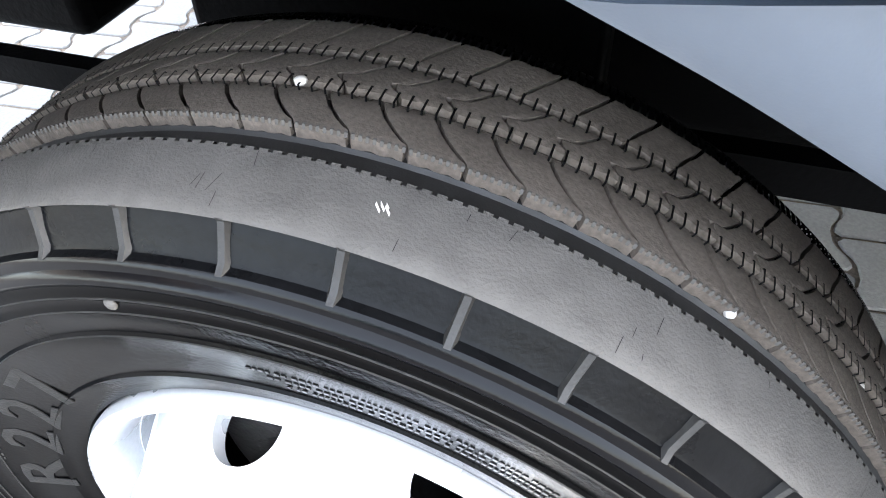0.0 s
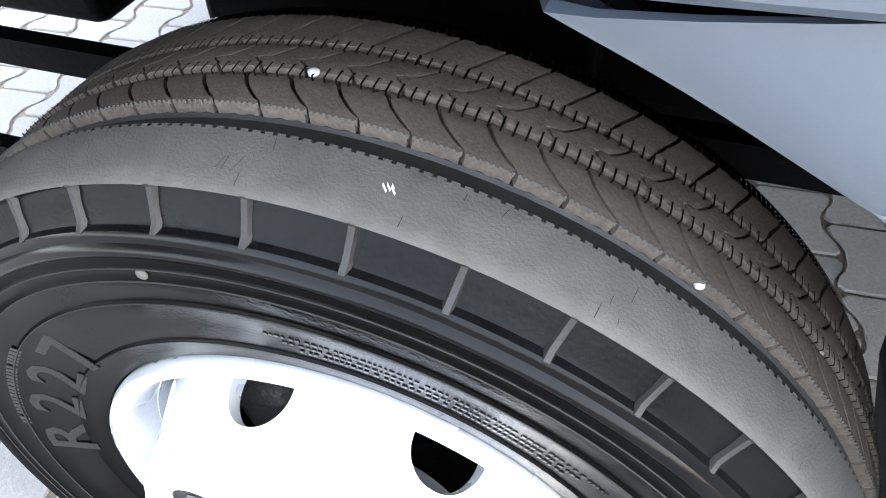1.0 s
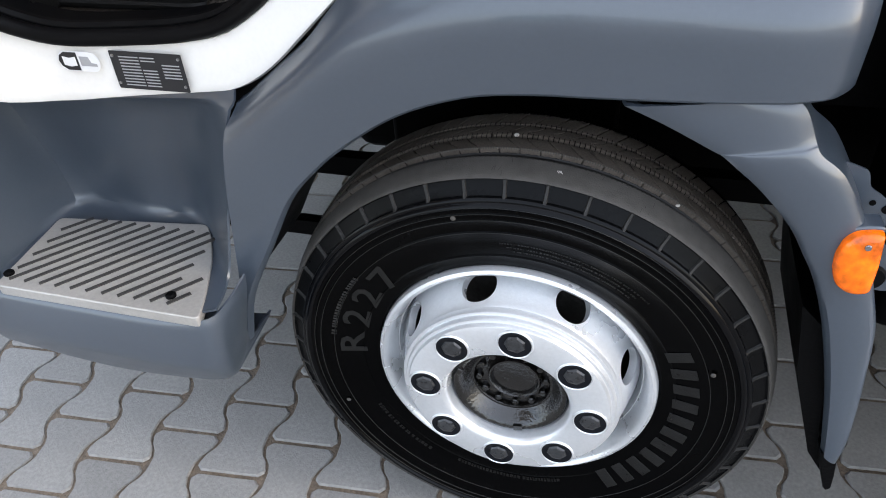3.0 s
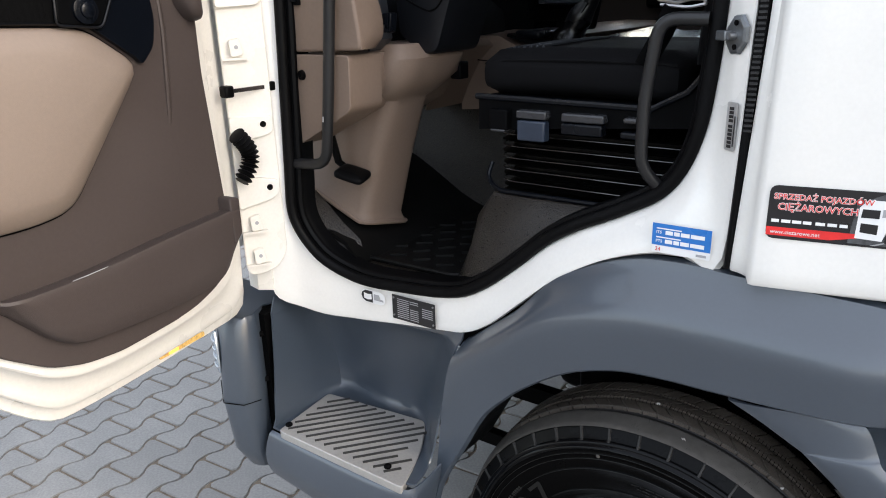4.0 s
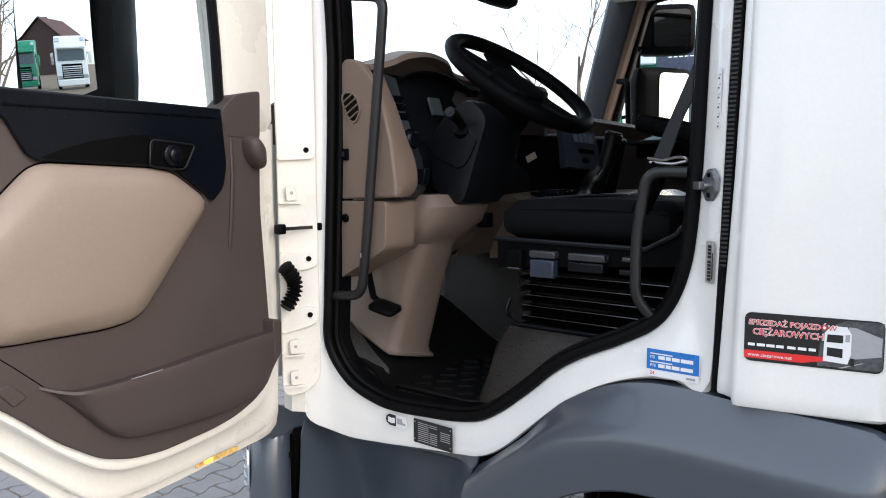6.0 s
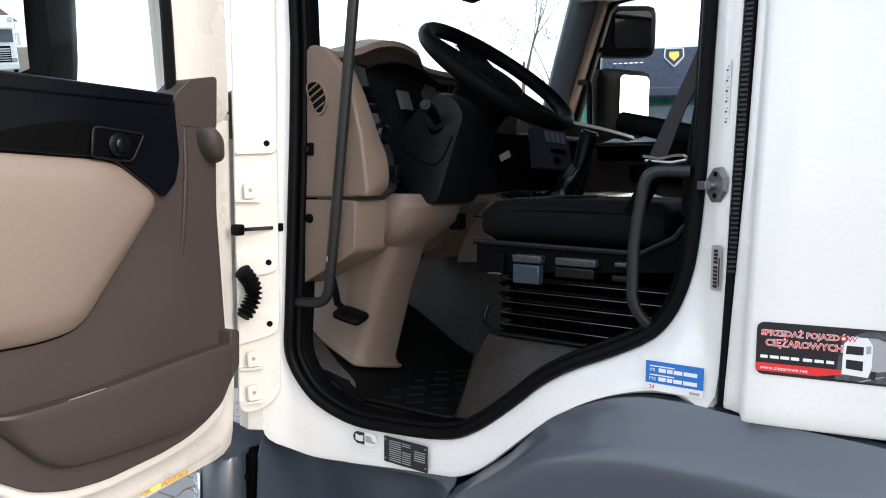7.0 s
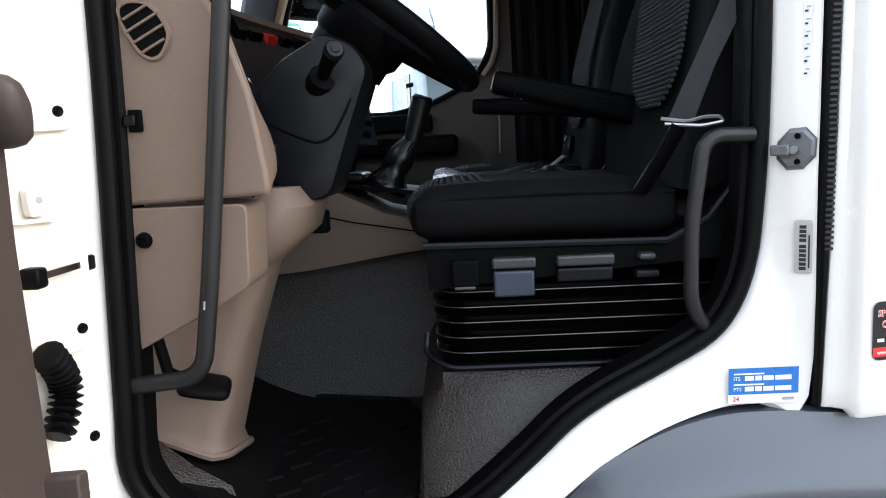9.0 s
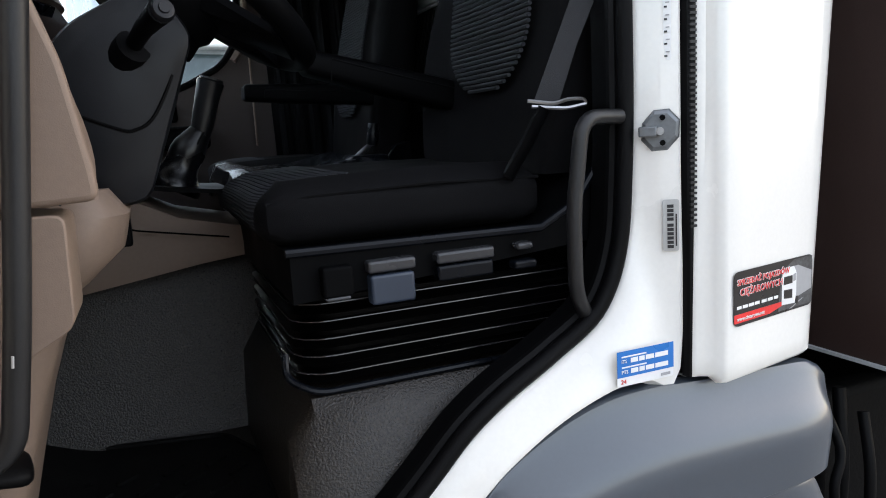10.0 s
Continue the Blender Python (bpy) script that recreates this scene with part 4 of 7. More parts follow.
# bumper corner with its lamp
BUMP = [  # z, then plan points from the rear edge round to the front
    (0.875, [(-0.905, -0.09), (-0.880, -0.140), (-0.885, -0.172), (-0.93, -0.190), (-1.03, -0.125), (-1.2, 0.02)]),
    (0.86, [(-0.900, -0.10), (-0.872, -0.142), (-0.880, -0.180), (-0.93, -0.202), (-1.03, -0.138), (-1.22, 0.02)]),
    (0.70, [(-0.900, -0.10), (-0.872, -0.140), (-0.882, -0.185), (-0.935, -0.210), (-1.03, -0.145), (-1.23, 0.02)]),
    (0.66, [(-0.900, -0.10), (-0.874, -0.145), (-0.884, -0.190), (-0.935, -0.214), (-1.03, -0.145), (-1.23, 0.02)]),
    (0.52, [(-0.900, -0.10), (-0.878, -0.150), (-0.888, -0.180), (-0.93, -0.200), (-1.03, -0.135), (-1.22, 0.02)]),
    (0.46, [(-0.905, -0.10), (-0.888, -0.140), (-0.895, -0.155), (-0.93, -0.165), (-1.02, -0.105), (-1.20, 0.02)]),
    (0.43, [(-0.92, -0.06), (-0.910, -0.110), (-0.92, -0.12), (-0.95, -0.13), (-1.0, -0.09), (-1.18, 0.02)])]
rows = [[(p.x - 0.026, p.y, z) for p in round_path([(*q, 0) for q in pts], 0.018, 4)] for z, pts in BUMP]
bumper = part("bumper_corner", thick(loft(rows), 0.005), GREY, truck, "grey plastic bumper corner")
part("bumper_top", prism([(p[0] - 0.026, p[1]) for p in BUMP[0][1]] + [(-1.2, 0.0), (-0.90, 0.0)], lambda u, v, w: (u, v, 0.872 + w), 0.004), GREY, bumper)
part("bumper_seam", tube([(-0.900, -0.150, 0.655), (-0.912, -0.193, 0.657), (-0.958, -0.2150, 0.66), (-1.056, -0.148, 0.66)], 0.0013, 6), DARK, bumper)
lens_at = lambda q, bulge, z: Vector((-0.992, -0.186, z)) + Vector((-0.82, 0.57, 0)) * q + Vector((-0.57, -0.82, 0)) * bulge  # noqa: E731
lens_rows = []
for k in range(9):
    w = math.sin(math.pi * (0.12 + 0.76 * k / 8)) ** 0.5
    lens_rows.append([lens_at(0.034 * w * q, 0.004 + 0.006 * w * (1 - q * q), 0.728 + 0.0135 * k) for q in (-1, -0.6, -0.2, 0.2, 0.6, 1)])
corner = part("corner_lamp", thick(loft(lens_rows), 0.004), LENS, bumper, "clear rounded corner lamp lens")
for k in range(4):
    part("lens_rib", tube([lens_at(0.028 * q, 0.0115 - 0.006 * q * q, 0.748 + 0.022 * k) for q in (-1, -0.5, 0, 0.5, 1)], 0.0020, 6), GREY_LIGHT if k % 2 else STEEL, corner)
# black filler standing for the shade in the gap behind the bumper
part("bumper_gap", box((-0.945, -0.115, 0.44), (-0.897, 0.0, 0.866)), DARK, truck, smooth=False)
for z in (0.695, 0.816):
    b = lathe([(0, -0.004), (0.005, -0.004), (0.007, -0.002), (0.007, 0.002)], 14)
    bmesh.ops.transform(b, matrix=pose(-0.911, -0.120, z, 0, 0, 58), verts=b.verts)
    part("bumper_screw", b, DARK, bumper)


# ---- driver door, swung open ----
HX, HY, SW = -0.835, -0.10, radians(6.05)
DU, DN = Vector((math.sin(SW), -math.cos(SW), 0)), Vector((math.cos(SW), math.sin(SW), 0))


def dp(u, z, n=0.0):
    """A place on the door: u out from the hinge, z up, n towards the cab side of it."""
    return Vector((HX, HY, z)) + DU * u + DN * n


def on_door(n0=0.0):
    return lambda u, z, w: dp(u, z, n0 + w)


SKIN = [(0.02, 2.20), (0.02, 1.70), (0.02, 1.20), (0.03, 0.90), (0.06, 0.878), (0.20, 0.866), (0.315, 0.856), (0.42, 0.850), (0.515, 0.850), (0.56, 0.885), (0.642, 0.970),
        (0.723, 1.050), (0.779, 1.092), (0.832, 1.122), (0.90, 1.142), (0.945, 1.20), (0.955, 1.40), (0.95, 1.70), (0.93, 2.0), (0.87, 2.20)]
TRIM = [(0.148, 1.685), (0.153, 1.44), (0.136, 1.17), (0.134, 1.10), (0.150, 1.045), (0.185, 1.018), (0.24, 0.996), (0.30, 0.985), (0.42, 0.976), (0.49, 0.983), (0.55, 1.003),
        (0.62, 1.053), (0.69, 1.120), (0.75, 1.170), (0.817, 1.203), (0.87, 1.220), (0.90, 1.26), (0.91, 1.40), (0.91, 1.60), (0.90, 1.759), (0.84, 1.726), (0.70, 1.646), (0.50, 1.646), (0.25, 1.648)]


def frame_rows(loops):
    return [[dp(u, z, n) for u, z in by_angle(o, 120, (0.5, 1.40))] for o, n in loops]


skin = corners(SKIN, 0.03, 4)
trim = corners(TRIM, 0.02, 3)


def grow(outline, d, c=(0.5, 1.40)):
    return [(c[0] + (u - c[0]) * (1 + d / math.dist((u, v), c)), c[1] + (v - c[1]) * (1 + d / math.dist((u, v), c))) for u, v in outline]


WIN = corners([(0.205, 1.648), (0.245, 2.12), (0.80, 2.12), (0.875, 1.757), (0.69, 1.645)], 0.03, 4)
# lower shell: flange steps from the outer skin in to the trim
lower_skin = [(u, min(z, 1.645)) for u, z in skin]
c0 = (0.5, 1.40)
ta, sa = by_angle([(u, min(z, 1.645)) for u, z in trim], 160, c0), by_angle(lower_skin, 160, c0)
rows = []
for f, n in ((-0.08, -0.010), (0.0, -0.010), (0.14, -0.0105), (0.18, -0.014), (0.195, -0.030), (0.23, -0.036), (0.32, -0.043), (0.45, -0.051), (0.58, -0.056), (0.68, -0.058), (0.72, -0.062), (0.735, -0.080), (0.76, -0.086), (0.86, -0.090), (0.97, -0.093), (1.0, -0.098), (1.0, -0.118)):
    rows.append([dp(a[0] + (b[0] - a[0]) * f, a[1] + (b[1] - a[1]) * f, n) for a, b in zip(ta, sa)])
door = part("driver_door", loft(rows, closed=True, caps=True), CREAM, truck, "cream-white driver door standing wide open")
# window frame above the waist
UP = corners([(0.06, 1.62), (0.075, 2.20), (0.85, 2.20), (0.93, 1.80), (0.93, 1.62)], 0.03, 4)
cw = (0.5, 1.90)
rows = [[dp(u, z, n) for u, z in by_angle(o, 96, cw)] for o, n in ((WIN, -0.10), (UP, -0.10), (UP, -0.055), (grow(UP, -0.03, cw), -0.035), (grow(WIN, 0.02, cw), -0.035), (WIN, -0.05))]
part("window_frame", loft(rows, closed=True, ring=True), CREAM, door, "cream-white window frame")
pane = part("door_glass", prism(by_angle(WIN, 48, cw), on_door(-0.085), 0.004), GLASS, door, "clear side window", smooth=False)
pane.visible_shadow = False
part("sill_seal", tube([dp(0.205, 1.651, -0.045), dp(0.45, 1.650, -0.045), dp(0.685, 1.650, -0.045), dp(0.80, 1.715, -0.045), dp(0.87, 1.757, -0.045)], 0.011, 8), RUBBER, door, "black window sill seal")
part("window_channel", tube([dp(0.226, 1.648, -0.035), dp(0.232, 1.8, -0.035), dp(0.246, 2.0, -0.035), dp(0.256, 2.12, -0.035)], 0.011, 8), RUBBER, door, "black window guide rubber")

# trim panels
part("trim_panel", prism(trim, on_door(-0.012), 0.014), BEIGE_DARK, door, "taupe grained lower door card", bevel=0.004)
rows = []
for u in (0.912, 0.86, 0.80, 0.76, 0.73, 0.706):
    zt = 1.658 + (u - 0.702) * 0.61
    zc = 1.613 - 0.030 * max(0.0, u - 0.72) / 0.2
    rows.append([dp(u, zt - 0.004, -0.06), dp(u, zt, -0.045), dp(u, zt - 0.002, -0.020), dp(u, zt - 0.010, -0.006)] + [dp(u, zt + (zc - zt) * f, -0.004 + 0.022 * f ** 0.7) for f in (0.35, 0.6, 0.85, 0.95)]
                + [dp(u, zc, 0.0185), dp(u, zc - 0.006, 0.0155), dp(u, zc - 0.022, 0.009), dp(u, zc - 0.055, 0.0035), dp(u, zc - 0.085, 0.0015)])
part("upper_trim", loft(rows), BEIGE_DARK, door, "taupe upper door card with a soft crease")
SPK = [(0.641, 1.539), (0.389, 1.530), (0.296, 1.465), (0.462, 1.254), (0.526, 1.243), (0.726, 1.245), (0.783, 1.335), (0.788, 1.370), (0.769, 1.410)]
spk = corners(SPK, 0.03, 5)
cs = (0.54, 1.39)
rows = [[dp(u, z, n) for u, z in by_angle(grow(spk, d, cs), 96, cs)] for d, n in ((0.002, 0.002), (0.0, 0.010), (-0.006, 0.016), (-0.03, 0.030), (-0.045, 0.034), (-0.10, 0.036))]
bm = loft(rows, closed=True)
bm.faces.new([bm.verts.new(dp(u, z, 0.0362)) for u, z in by_angle(grow(spk, -0.10, cs), 96, cs)])
bmesh.ops.remove_doubles(bm, verts=bm.verts, dist=0.0005)
part("padded_panel", bm, BEIGE_SOFT, door, "beige padded door panel")
# a thin black line draws the shade in the groove
part("panel_groove", tube([dp(u, z, 0.0035) for u, z in by_angle(grow(spk, 0.003, cs), 96, cs)], 0.0016, 6, True), DARK, door, "dark groove round the padded panel")
part("card_seam", tube([dp(u, z, 0.0022) for u, z in smooth_path([(0.732, 1.243), (0.68, 1.196), (0.60, 1.118), (0.545, 1.062), (0.515, 1.040), (0.48, 1.030)], 5)], 0.0010, 6), DARK, door)
BLK = [(0.710, 1.621), (0.703, 1.656), (0.262, 1.652), (0.252, 1.540), (0.262, 1.494), (0.290, 1.466), (0.300, 1.478), (0.385, 1.537), (0.636, 1.543), (0.652, 1.552), (0.668, 1.580), (0.684, 1.612)]
part("black_insert", prism(corners(BLK, 0.012, 3), on_door(0.002), 0.012), BLACK_GLOSS, door, "black smooth plastic door insert", bevel=0.004)
part("insert_ledge", prism(corners([(0.70, 1.628), (0.698, 1.658), (0.262, 1.656), (0.268, 1.634), (0.45, 1.632)], 0.006, 2), on_door(-0.078), 0.096), BLACK_GLOSS, door, bevel=0.005)
# the recess is a flat black plate, its shade put into the colour
part("pull_recess", prism(corners([(0.634, 1.547), (0.43, 1.541), (0.43, 1.594), (0.47, 1.592), (0.54, 1.580), (0.60, 1.562)], 0.006, 3), on_door(0.012), 0.004), DARK, door, smooth=False)
part("handle_bezel", prism(corners([(0.430, 1.583), (0.338, 1.577), (0.362, 1.533), (0.436, 1.538)], 0.01, 3), on_door(0.012), 0.010), BLACK, door, "black door handle bezel", bevel=0.003)
bez = corners([(0.432, 1.585), (0.334, 1.579), (0.360, 1.530), (0.438, 1.536)], 0.010, 3)
part("bezel_rim", tube([dp(u, z, 0.021) for u, z in bez], 0.0022, 6, True), DASH_BLACK, door, "dark grey bezel rim")
for rad, n0, n1 in ((0.021, 0.02, 0.028), (0.012, 0.026, 0.034)):
    b = bmesh.new()
    loft([[dp(0.388 + rad * k * math.cos(t), 1.557 + rad * k * math.sin(t), n) for t in [2 * math.pi * i / 20 for i in range(20)]] for k, n in ((1, n0), (1, n1), (0.75, n1 + 0.002))], closed=True, caps=True, bm=b)
    part("handle_knob", b, BLACK_GLOSS, door)
# map pocket
pocket_top = [(0.652, 1.165), (0.62, 1.152), (0.595, 1.147), (0.53, 1.146), (0.458, 1.149), (0.385, 1.155), (0.313, 1.162), (0.22, 1.169), (0.136, 1.175)]
pocket_low = [(0.600, 1.118), (0.570, 1.086), (0.545, 1.060), (0.508, 1.037), (0.463, 1.029), (0.36, 1.024), (0.25, 1.026), (0.18, 1.044), (0.140, 1.100)]
pt, pb = smooth_path(pocket_top, 4), smooth_path(pocket_low, 4)
rows = []
for k, ((u0, z0), (u1, z1)) in enumerate(zip(pt, pb)):
    swell = 0.034 * min(1.0, (k / 9)) ** 0.8
    rows.append([dp(u0, z0 - 0.004, 0.001), dp(u0, z0, swell * 0.55), dp(u0, z0 - 0.001, swell + 0.001), dp(u0, z0 - 0.006, swell + 0.003)]
                + [dp(u0 + (u1 - u0) * f, z0 + (z1 - z0) * f, 0.002 + swell * (1 - 0.25 * f ** 2)) for f in (0.2, 0.45, 0.7, 0.88)] + [dp(u1, z1, 0.003 + swell * 0.55), dp(u1 - 0.002, z1 - 0.006, 0.001)])
part("door_pocket", loft(rows), BEIGE_DARK, door, "taupe door pocket with a rubbed lip")
part("lip_scuff", tube([dp(0.505, 1.1475, 0.0362), dp(0.478, 1.1485, 0.0368), dp(0.440, 1.1508, 0.0368)], lambda t: 0.0009 - 0.0006 * abs(t - 0.5), 6), GREY_INK, door, "pale rubbed scuff on the pocket lip")
part("pocket_end", prism(corners([(0.132, 1.195), (0.158, 1.198), (0.156, 1.10), (0.134, 1.12)], 0.006, 2), on_door(0.0), 0.036), BEIGE_DARK, door, bevel=0.004)
bump_out = corners([(0.202, 1.600), (0.176, 1.606), (0.155, 1.580), (0.154, 1.530), (0.180, 1.538), (0.200, 1.566)], 0.012, 3)
rows = [[dp(0.176 + (u - 0.176) * k, 1.570 + (z - 1.570) * k, n) for u, z in bump_out] for k, n in ((1.0, -0.004), (0.98, 0.014), (0.90, 0.026), (0.72, 0.034), (0.40, 0.038), (0.05, 0.039))]
part("grab_bump", loft(rows, closed=True, caps=True), BEIGE_DARK, door, "taupe rounded grab bump")
part("card_rib", tube([dp(0.225, 1.60, -0.004), dp(0.228, 1.52, 0.001), dp(0.235, 1.44, 0.002), dp(0.240, 1.37, -0.001), dp(0.241, 1.34, -0.006)], 0.008, 10, flat=0.6), BEIGE_DARK, door)
part("front_cap", prism(corners([(0.146, 1.704), (0.150, 1.600), (0.240, 1.600), (0.252, 1.655), (0.215, 1.690)], 0.010, 3), on_door(-0.06), 0.0635), BEIGE_DARK, door, bevel=0.006)
part("trim_clip", prism(corners([(0.722, 1.175), (0.700, 1.182), (0.672, 1.152), (0.695, 1.140)], 0.004, 2), on_door(0.0), 0.006), BEIGE_DARK, door, bevel=0.002)
lamp_lens = part("courtesy_lamp", prism(corners([(0.285, 0.872), (0.165, 0.876), (0.165, 0.887), (0.285, 0.884)], 0.004, 2), on_door(-0.098), 0.010), surf("amber_courtesy_lens", (0.80, 0.50, 0.16), 0.15, var=0.5, scale=60, bump=0.1, coat=0.5), door, "amber courtesy lamp in the door edge")
part("lamp_bulb", prism(corners([(0.262, 0.8745), (0.238, 0.8755), (0.238, 0.885), (0.262, 0.8845)], 0.004, 3), on_door(-0.0875), 0.002), WARM_LIGHT, lamp_lens, "lit warm bulb behind the lens")
# hinge side fittings
E_U, E_N = Vector((-0.49, -0.872, 0)), Vector((0.872, -0.49, 0))      # along the hinge face towards the door, and out of it


def hp(u, z, w):
    """A place on the hinge face of the front pillar."""
    return Vector((-0.8435, -0.080, z)) + E_U * u + E_N * w


part("hinge_face", prism(corners([(-0.010, 1.02), (0.020, 0.985), (0.085, 0.975), (0.085, 2.34), (-0.010, 2.34)], 0.03, 4), lambda u, v, w: hp(u, v, w - 0.012), 0.010), CREAM, truck, "cream-white hinge face of the pillar", bevel=0.003)
for z, tab in ((1.58, [(-0.006, 0.010), (-0.006, -0.014), (0.004, -0.022), (0.085, -0.026), (0.085, 0.036), (0.040, 0.026)]),
               (1.318, [(-0.006, 0.016), (-0.004, -0.018), (0.018, -0.026), (0.040, -0.028), (0.066, -0.040), (0.085, -0.050), (0.085, 0.020)]),
               (1.18, [(-0.006, 0.014), (-0.004, -0.016), (0.014, -0.028), (0.050, -0.036), (0.085, -0.044), (0.085, 0.024), (0.030, 0.022)])):
    h = part("hinge_tab", prism(corners(tab, 0.008, 3), lambda u, v, w: hp(u, z + v, w - 0.002), 0.010), CREAM, truck, "cream hinge tab with a dark bolt", bevel=0.004)
    bolt_bm = bmesh.new()
    loft([[hp(0.016 + r_ * math.cos(t), z + r_ * math.sin(t), w) for t in [math.pi * i / 6 for i in range(12)]] for r_, w in ((0.0068, 0.006), (0.0066, 0.010), (0.0048, 0.0125), (0.0015, 0.011))], closed=True, caps=True, bm=bolt_bm)
    part("hinge_bolt", bolt_bm, DARK, h)
for z in (1.478, 1.105, 1.028):
    lug = part("latch_lug", prism(corners([(0.040, z - 0.016), (0.066, z - 0.020), (0.068, z + 0.014), (0.046, z + 0.018)], 0.006, 3), lambda u, v, w: hp(u, v, w), 0.014), CREAM, truck, "cream check lug with a pierced eye", bevel=0.003)
    part("lug_eye", tube([hp(0.054, z, 0.0135), hp(0.054, z, 0.0146)], 0.0042, 10), GREY_INK, lug)
    part("lug_flange", prism(corners([(0.030, z - 0.026), (0.085, z - 0.026), (0.085, z - 0.021), (0.030, z - 0.021)], 0.002, 2), lambda u, v, w: hp(u, v, w - 0.002), 0.012), CREAM, lug)
chk = part("check_strap", box((-0.853, -0.185, 1.390), (-0.8465, -0.060, 1.398)), STEEL, truck, "steel door check strap with black stops", smooth=False)
part("strap_stop", box((-0.862, -0.187, 1.382), (-0.838, -0.165, 1.406)), RUBBER, chk, bevel=0.005)
part("strap_end", box((-0.862, -0.072, 1.385), (-0.840, -0.050, 1.404)), RUBBER, chk, bevel=0.003)
hose = []
for i in range(12 * 11):
    t = i / (12 * 11)
    hose.append(Vector((-0.852, -0.165 + 0.03 * math.sin(math.pi * t), 1.305 - 0.10 * t)))
part("cable_hose", tube(hose, lambda t: 0.0155 + 0.004 * math.sin(t * 12 * 2 * math.pi), 12), RUBBER, truck, "black ribbed cable hose")

# door mirror: housing and real mirror glass, outside the door's window, turned towards the driver
M_N = Vector((math.cos(radians(-57.5)), math.sin(radians(-57.5)), 0))
M_U = Vector((-M_N.y, M_N.x, 0))      # along the glass, towards the hinge


def mp(u, z, n):
    return Vector((-1.045, -0.560, 1.92)) + M_U * u + Vector((0, 0, 1)) * z + M_N * (n - 0.012 * z)


mo = corners([(0.117, -0.285), (0.117, 0.24), (-0.100, 0.24), (-0.100, -0.245), (-0.07, -0.285)], 0.03, 4)
rows = [[mp(u, z, n) for u, z in by_angle(grow(mo, d, (0, 0)), 64, (0, 0))] for d, n in ((-0.010, 0.012), (0.0, 0.008), (0.0, -0.06), (-0.04, -0.11), (-0.09, -0.12))]
mh = part("door_mirror", loft(rows, closed=True, caps=True), BLACK, truck, "black door mirror housing with clear glass")
mirror_rows = []
for k in range(33):
    z = -0.265 + 0.485 * k / 32
    cut = 0.020 * max(0.0, (abs(z + 0.0225) - 0.2175) / 0.025) ** 2
    # a convex glass of 1.8 m radius
    mirror_rows.append([mp(u, z, 0.0285 - ((u + 0.014) ** 2 + z * z) / 3.6) for u in [-0.084 + cut + (0.164 - 2 * cut) * q / 16 for q in range(17)]])
part("door_mirror_glass", thick(loft(mirror_rows), 0.002), MIRROR, mh, "clear convex mirror glass")
part("mirror_arm", tube([dp(0.06, 2.05, -0.11), dp(0.20, 2.06, -0.22), mp(0.10, 0.16, -0.06)], 0.014, 8), BLACK, mh)
part("mirror_arm", tube([dp(0.06, 1.56, -0.11), dp(0.20, 1.56, -0.22), mp(0.08, -0.265, -0.06)], 0.014, 8), BLACK, mh)


# ---- inside the cab: dash ----
DASH = [(-0.825, 1.46), (-0.825, 1.72), (-0.812, 1.775), (-0.785, 1.798), (-0.740, 1.788), (-0.698, 1.746), (-0.678, 1.708), (-0.660, 1.674), (-0.637, 1.598), (-0.629, 1.545), (-0.622, 1.496), (-0.620, 1.467)]
dash = part("dash_end", prism(corners(DASH, 0.012, 3), XZ(-0.022), 0.022), BEIGE, truck, "beige end panel of the dashboard", bevel=0.006)
edge_in = smooth_path([(-0.700, -0.0175, 1.748), (-0.661, -0.0175, 1.674), (-0.638, -0.0175, 1.598), (-0.630, -0.0175, 1.545), (-0.623, -0.0175, 1.496), (-0.621, -0.0175, 1.468)], 4)
edge_out = smooth_path([(-0.730, 0.050, 1.764), (-0.692, 0.054, 1.690), (-0.660, 0.060, 1.605), (-0.634, 0.060, 1.548), (-0.629, 0.060, 1.495), (-0.652, 0.060, 1.467)], 4)
rows = [[a.lerp(b, f) + Vector((0.004 * math.sin(f * math.pi), 0, 0)) for f in (0, 0.06, 0.3, 0.6, 0.9, 1.0)] + [b + Vector((-0.012, 0.006, 0))] for a, b in zip(edge_in, edge_out)]
part("dash_facet", thick(loft(rows), 0.004), BEIGE, dash)
# vent: a slanted rounded opening with slats
ven = [(-0.793, 1.708), (-0.780, 1.715), (-0.758, 1.713), (-0.742, 1.697), (-0.732, 1.673), (-0.745, 1.649), (-0.758, 1.646), (-0.770, 1.655), (-0.788, 1.688)]
vo = corners(ven, 0.010, 3)
cv = (-0.763, 1.681)
rows = [[(x, y, z) for x, z in by_angle(grow(vo, d, cv), 48, cv)] for d, y in ((0.006, -0.0225), (0.004, -0.027), (0.0, -0.027), (-0.001, -0.015))]
vent = part("side_vent", loft(rows, closed=True), BEIGE, truck, "beige slatted side vent")
part("vent_back", prism(by_angle(vo, 32, cv), XZ(-0.0245), 0.001), DARK, vent, smooth=False)
for x, z, hw in ((-0.752, 1.661, 0.017), (-0.757, 1.676, 0.023), (-0.764, 1.690, 0.024), (-0.771, 1.703, 0.018)):
    part("vent_slat", box((-hw, -0.0285, -0.0014), (hw, -0.0235, 0.0014), m=pose(x, 0, z, 0, -28, 0)), BEIGE, vent, smooth=False)
part("dash_switch", box((-0.793, -0.029, 1.555), (-0.776, -0.0215, 1.583)), BLACK, truck, "small black rocker switch", bevel=0.002)
part("switch_rocker", box((-0.797, -0.034, 1.562), (-0.782, -0.028, 1.576)), BLACK_GLOSS, truck, bevel=0.002)
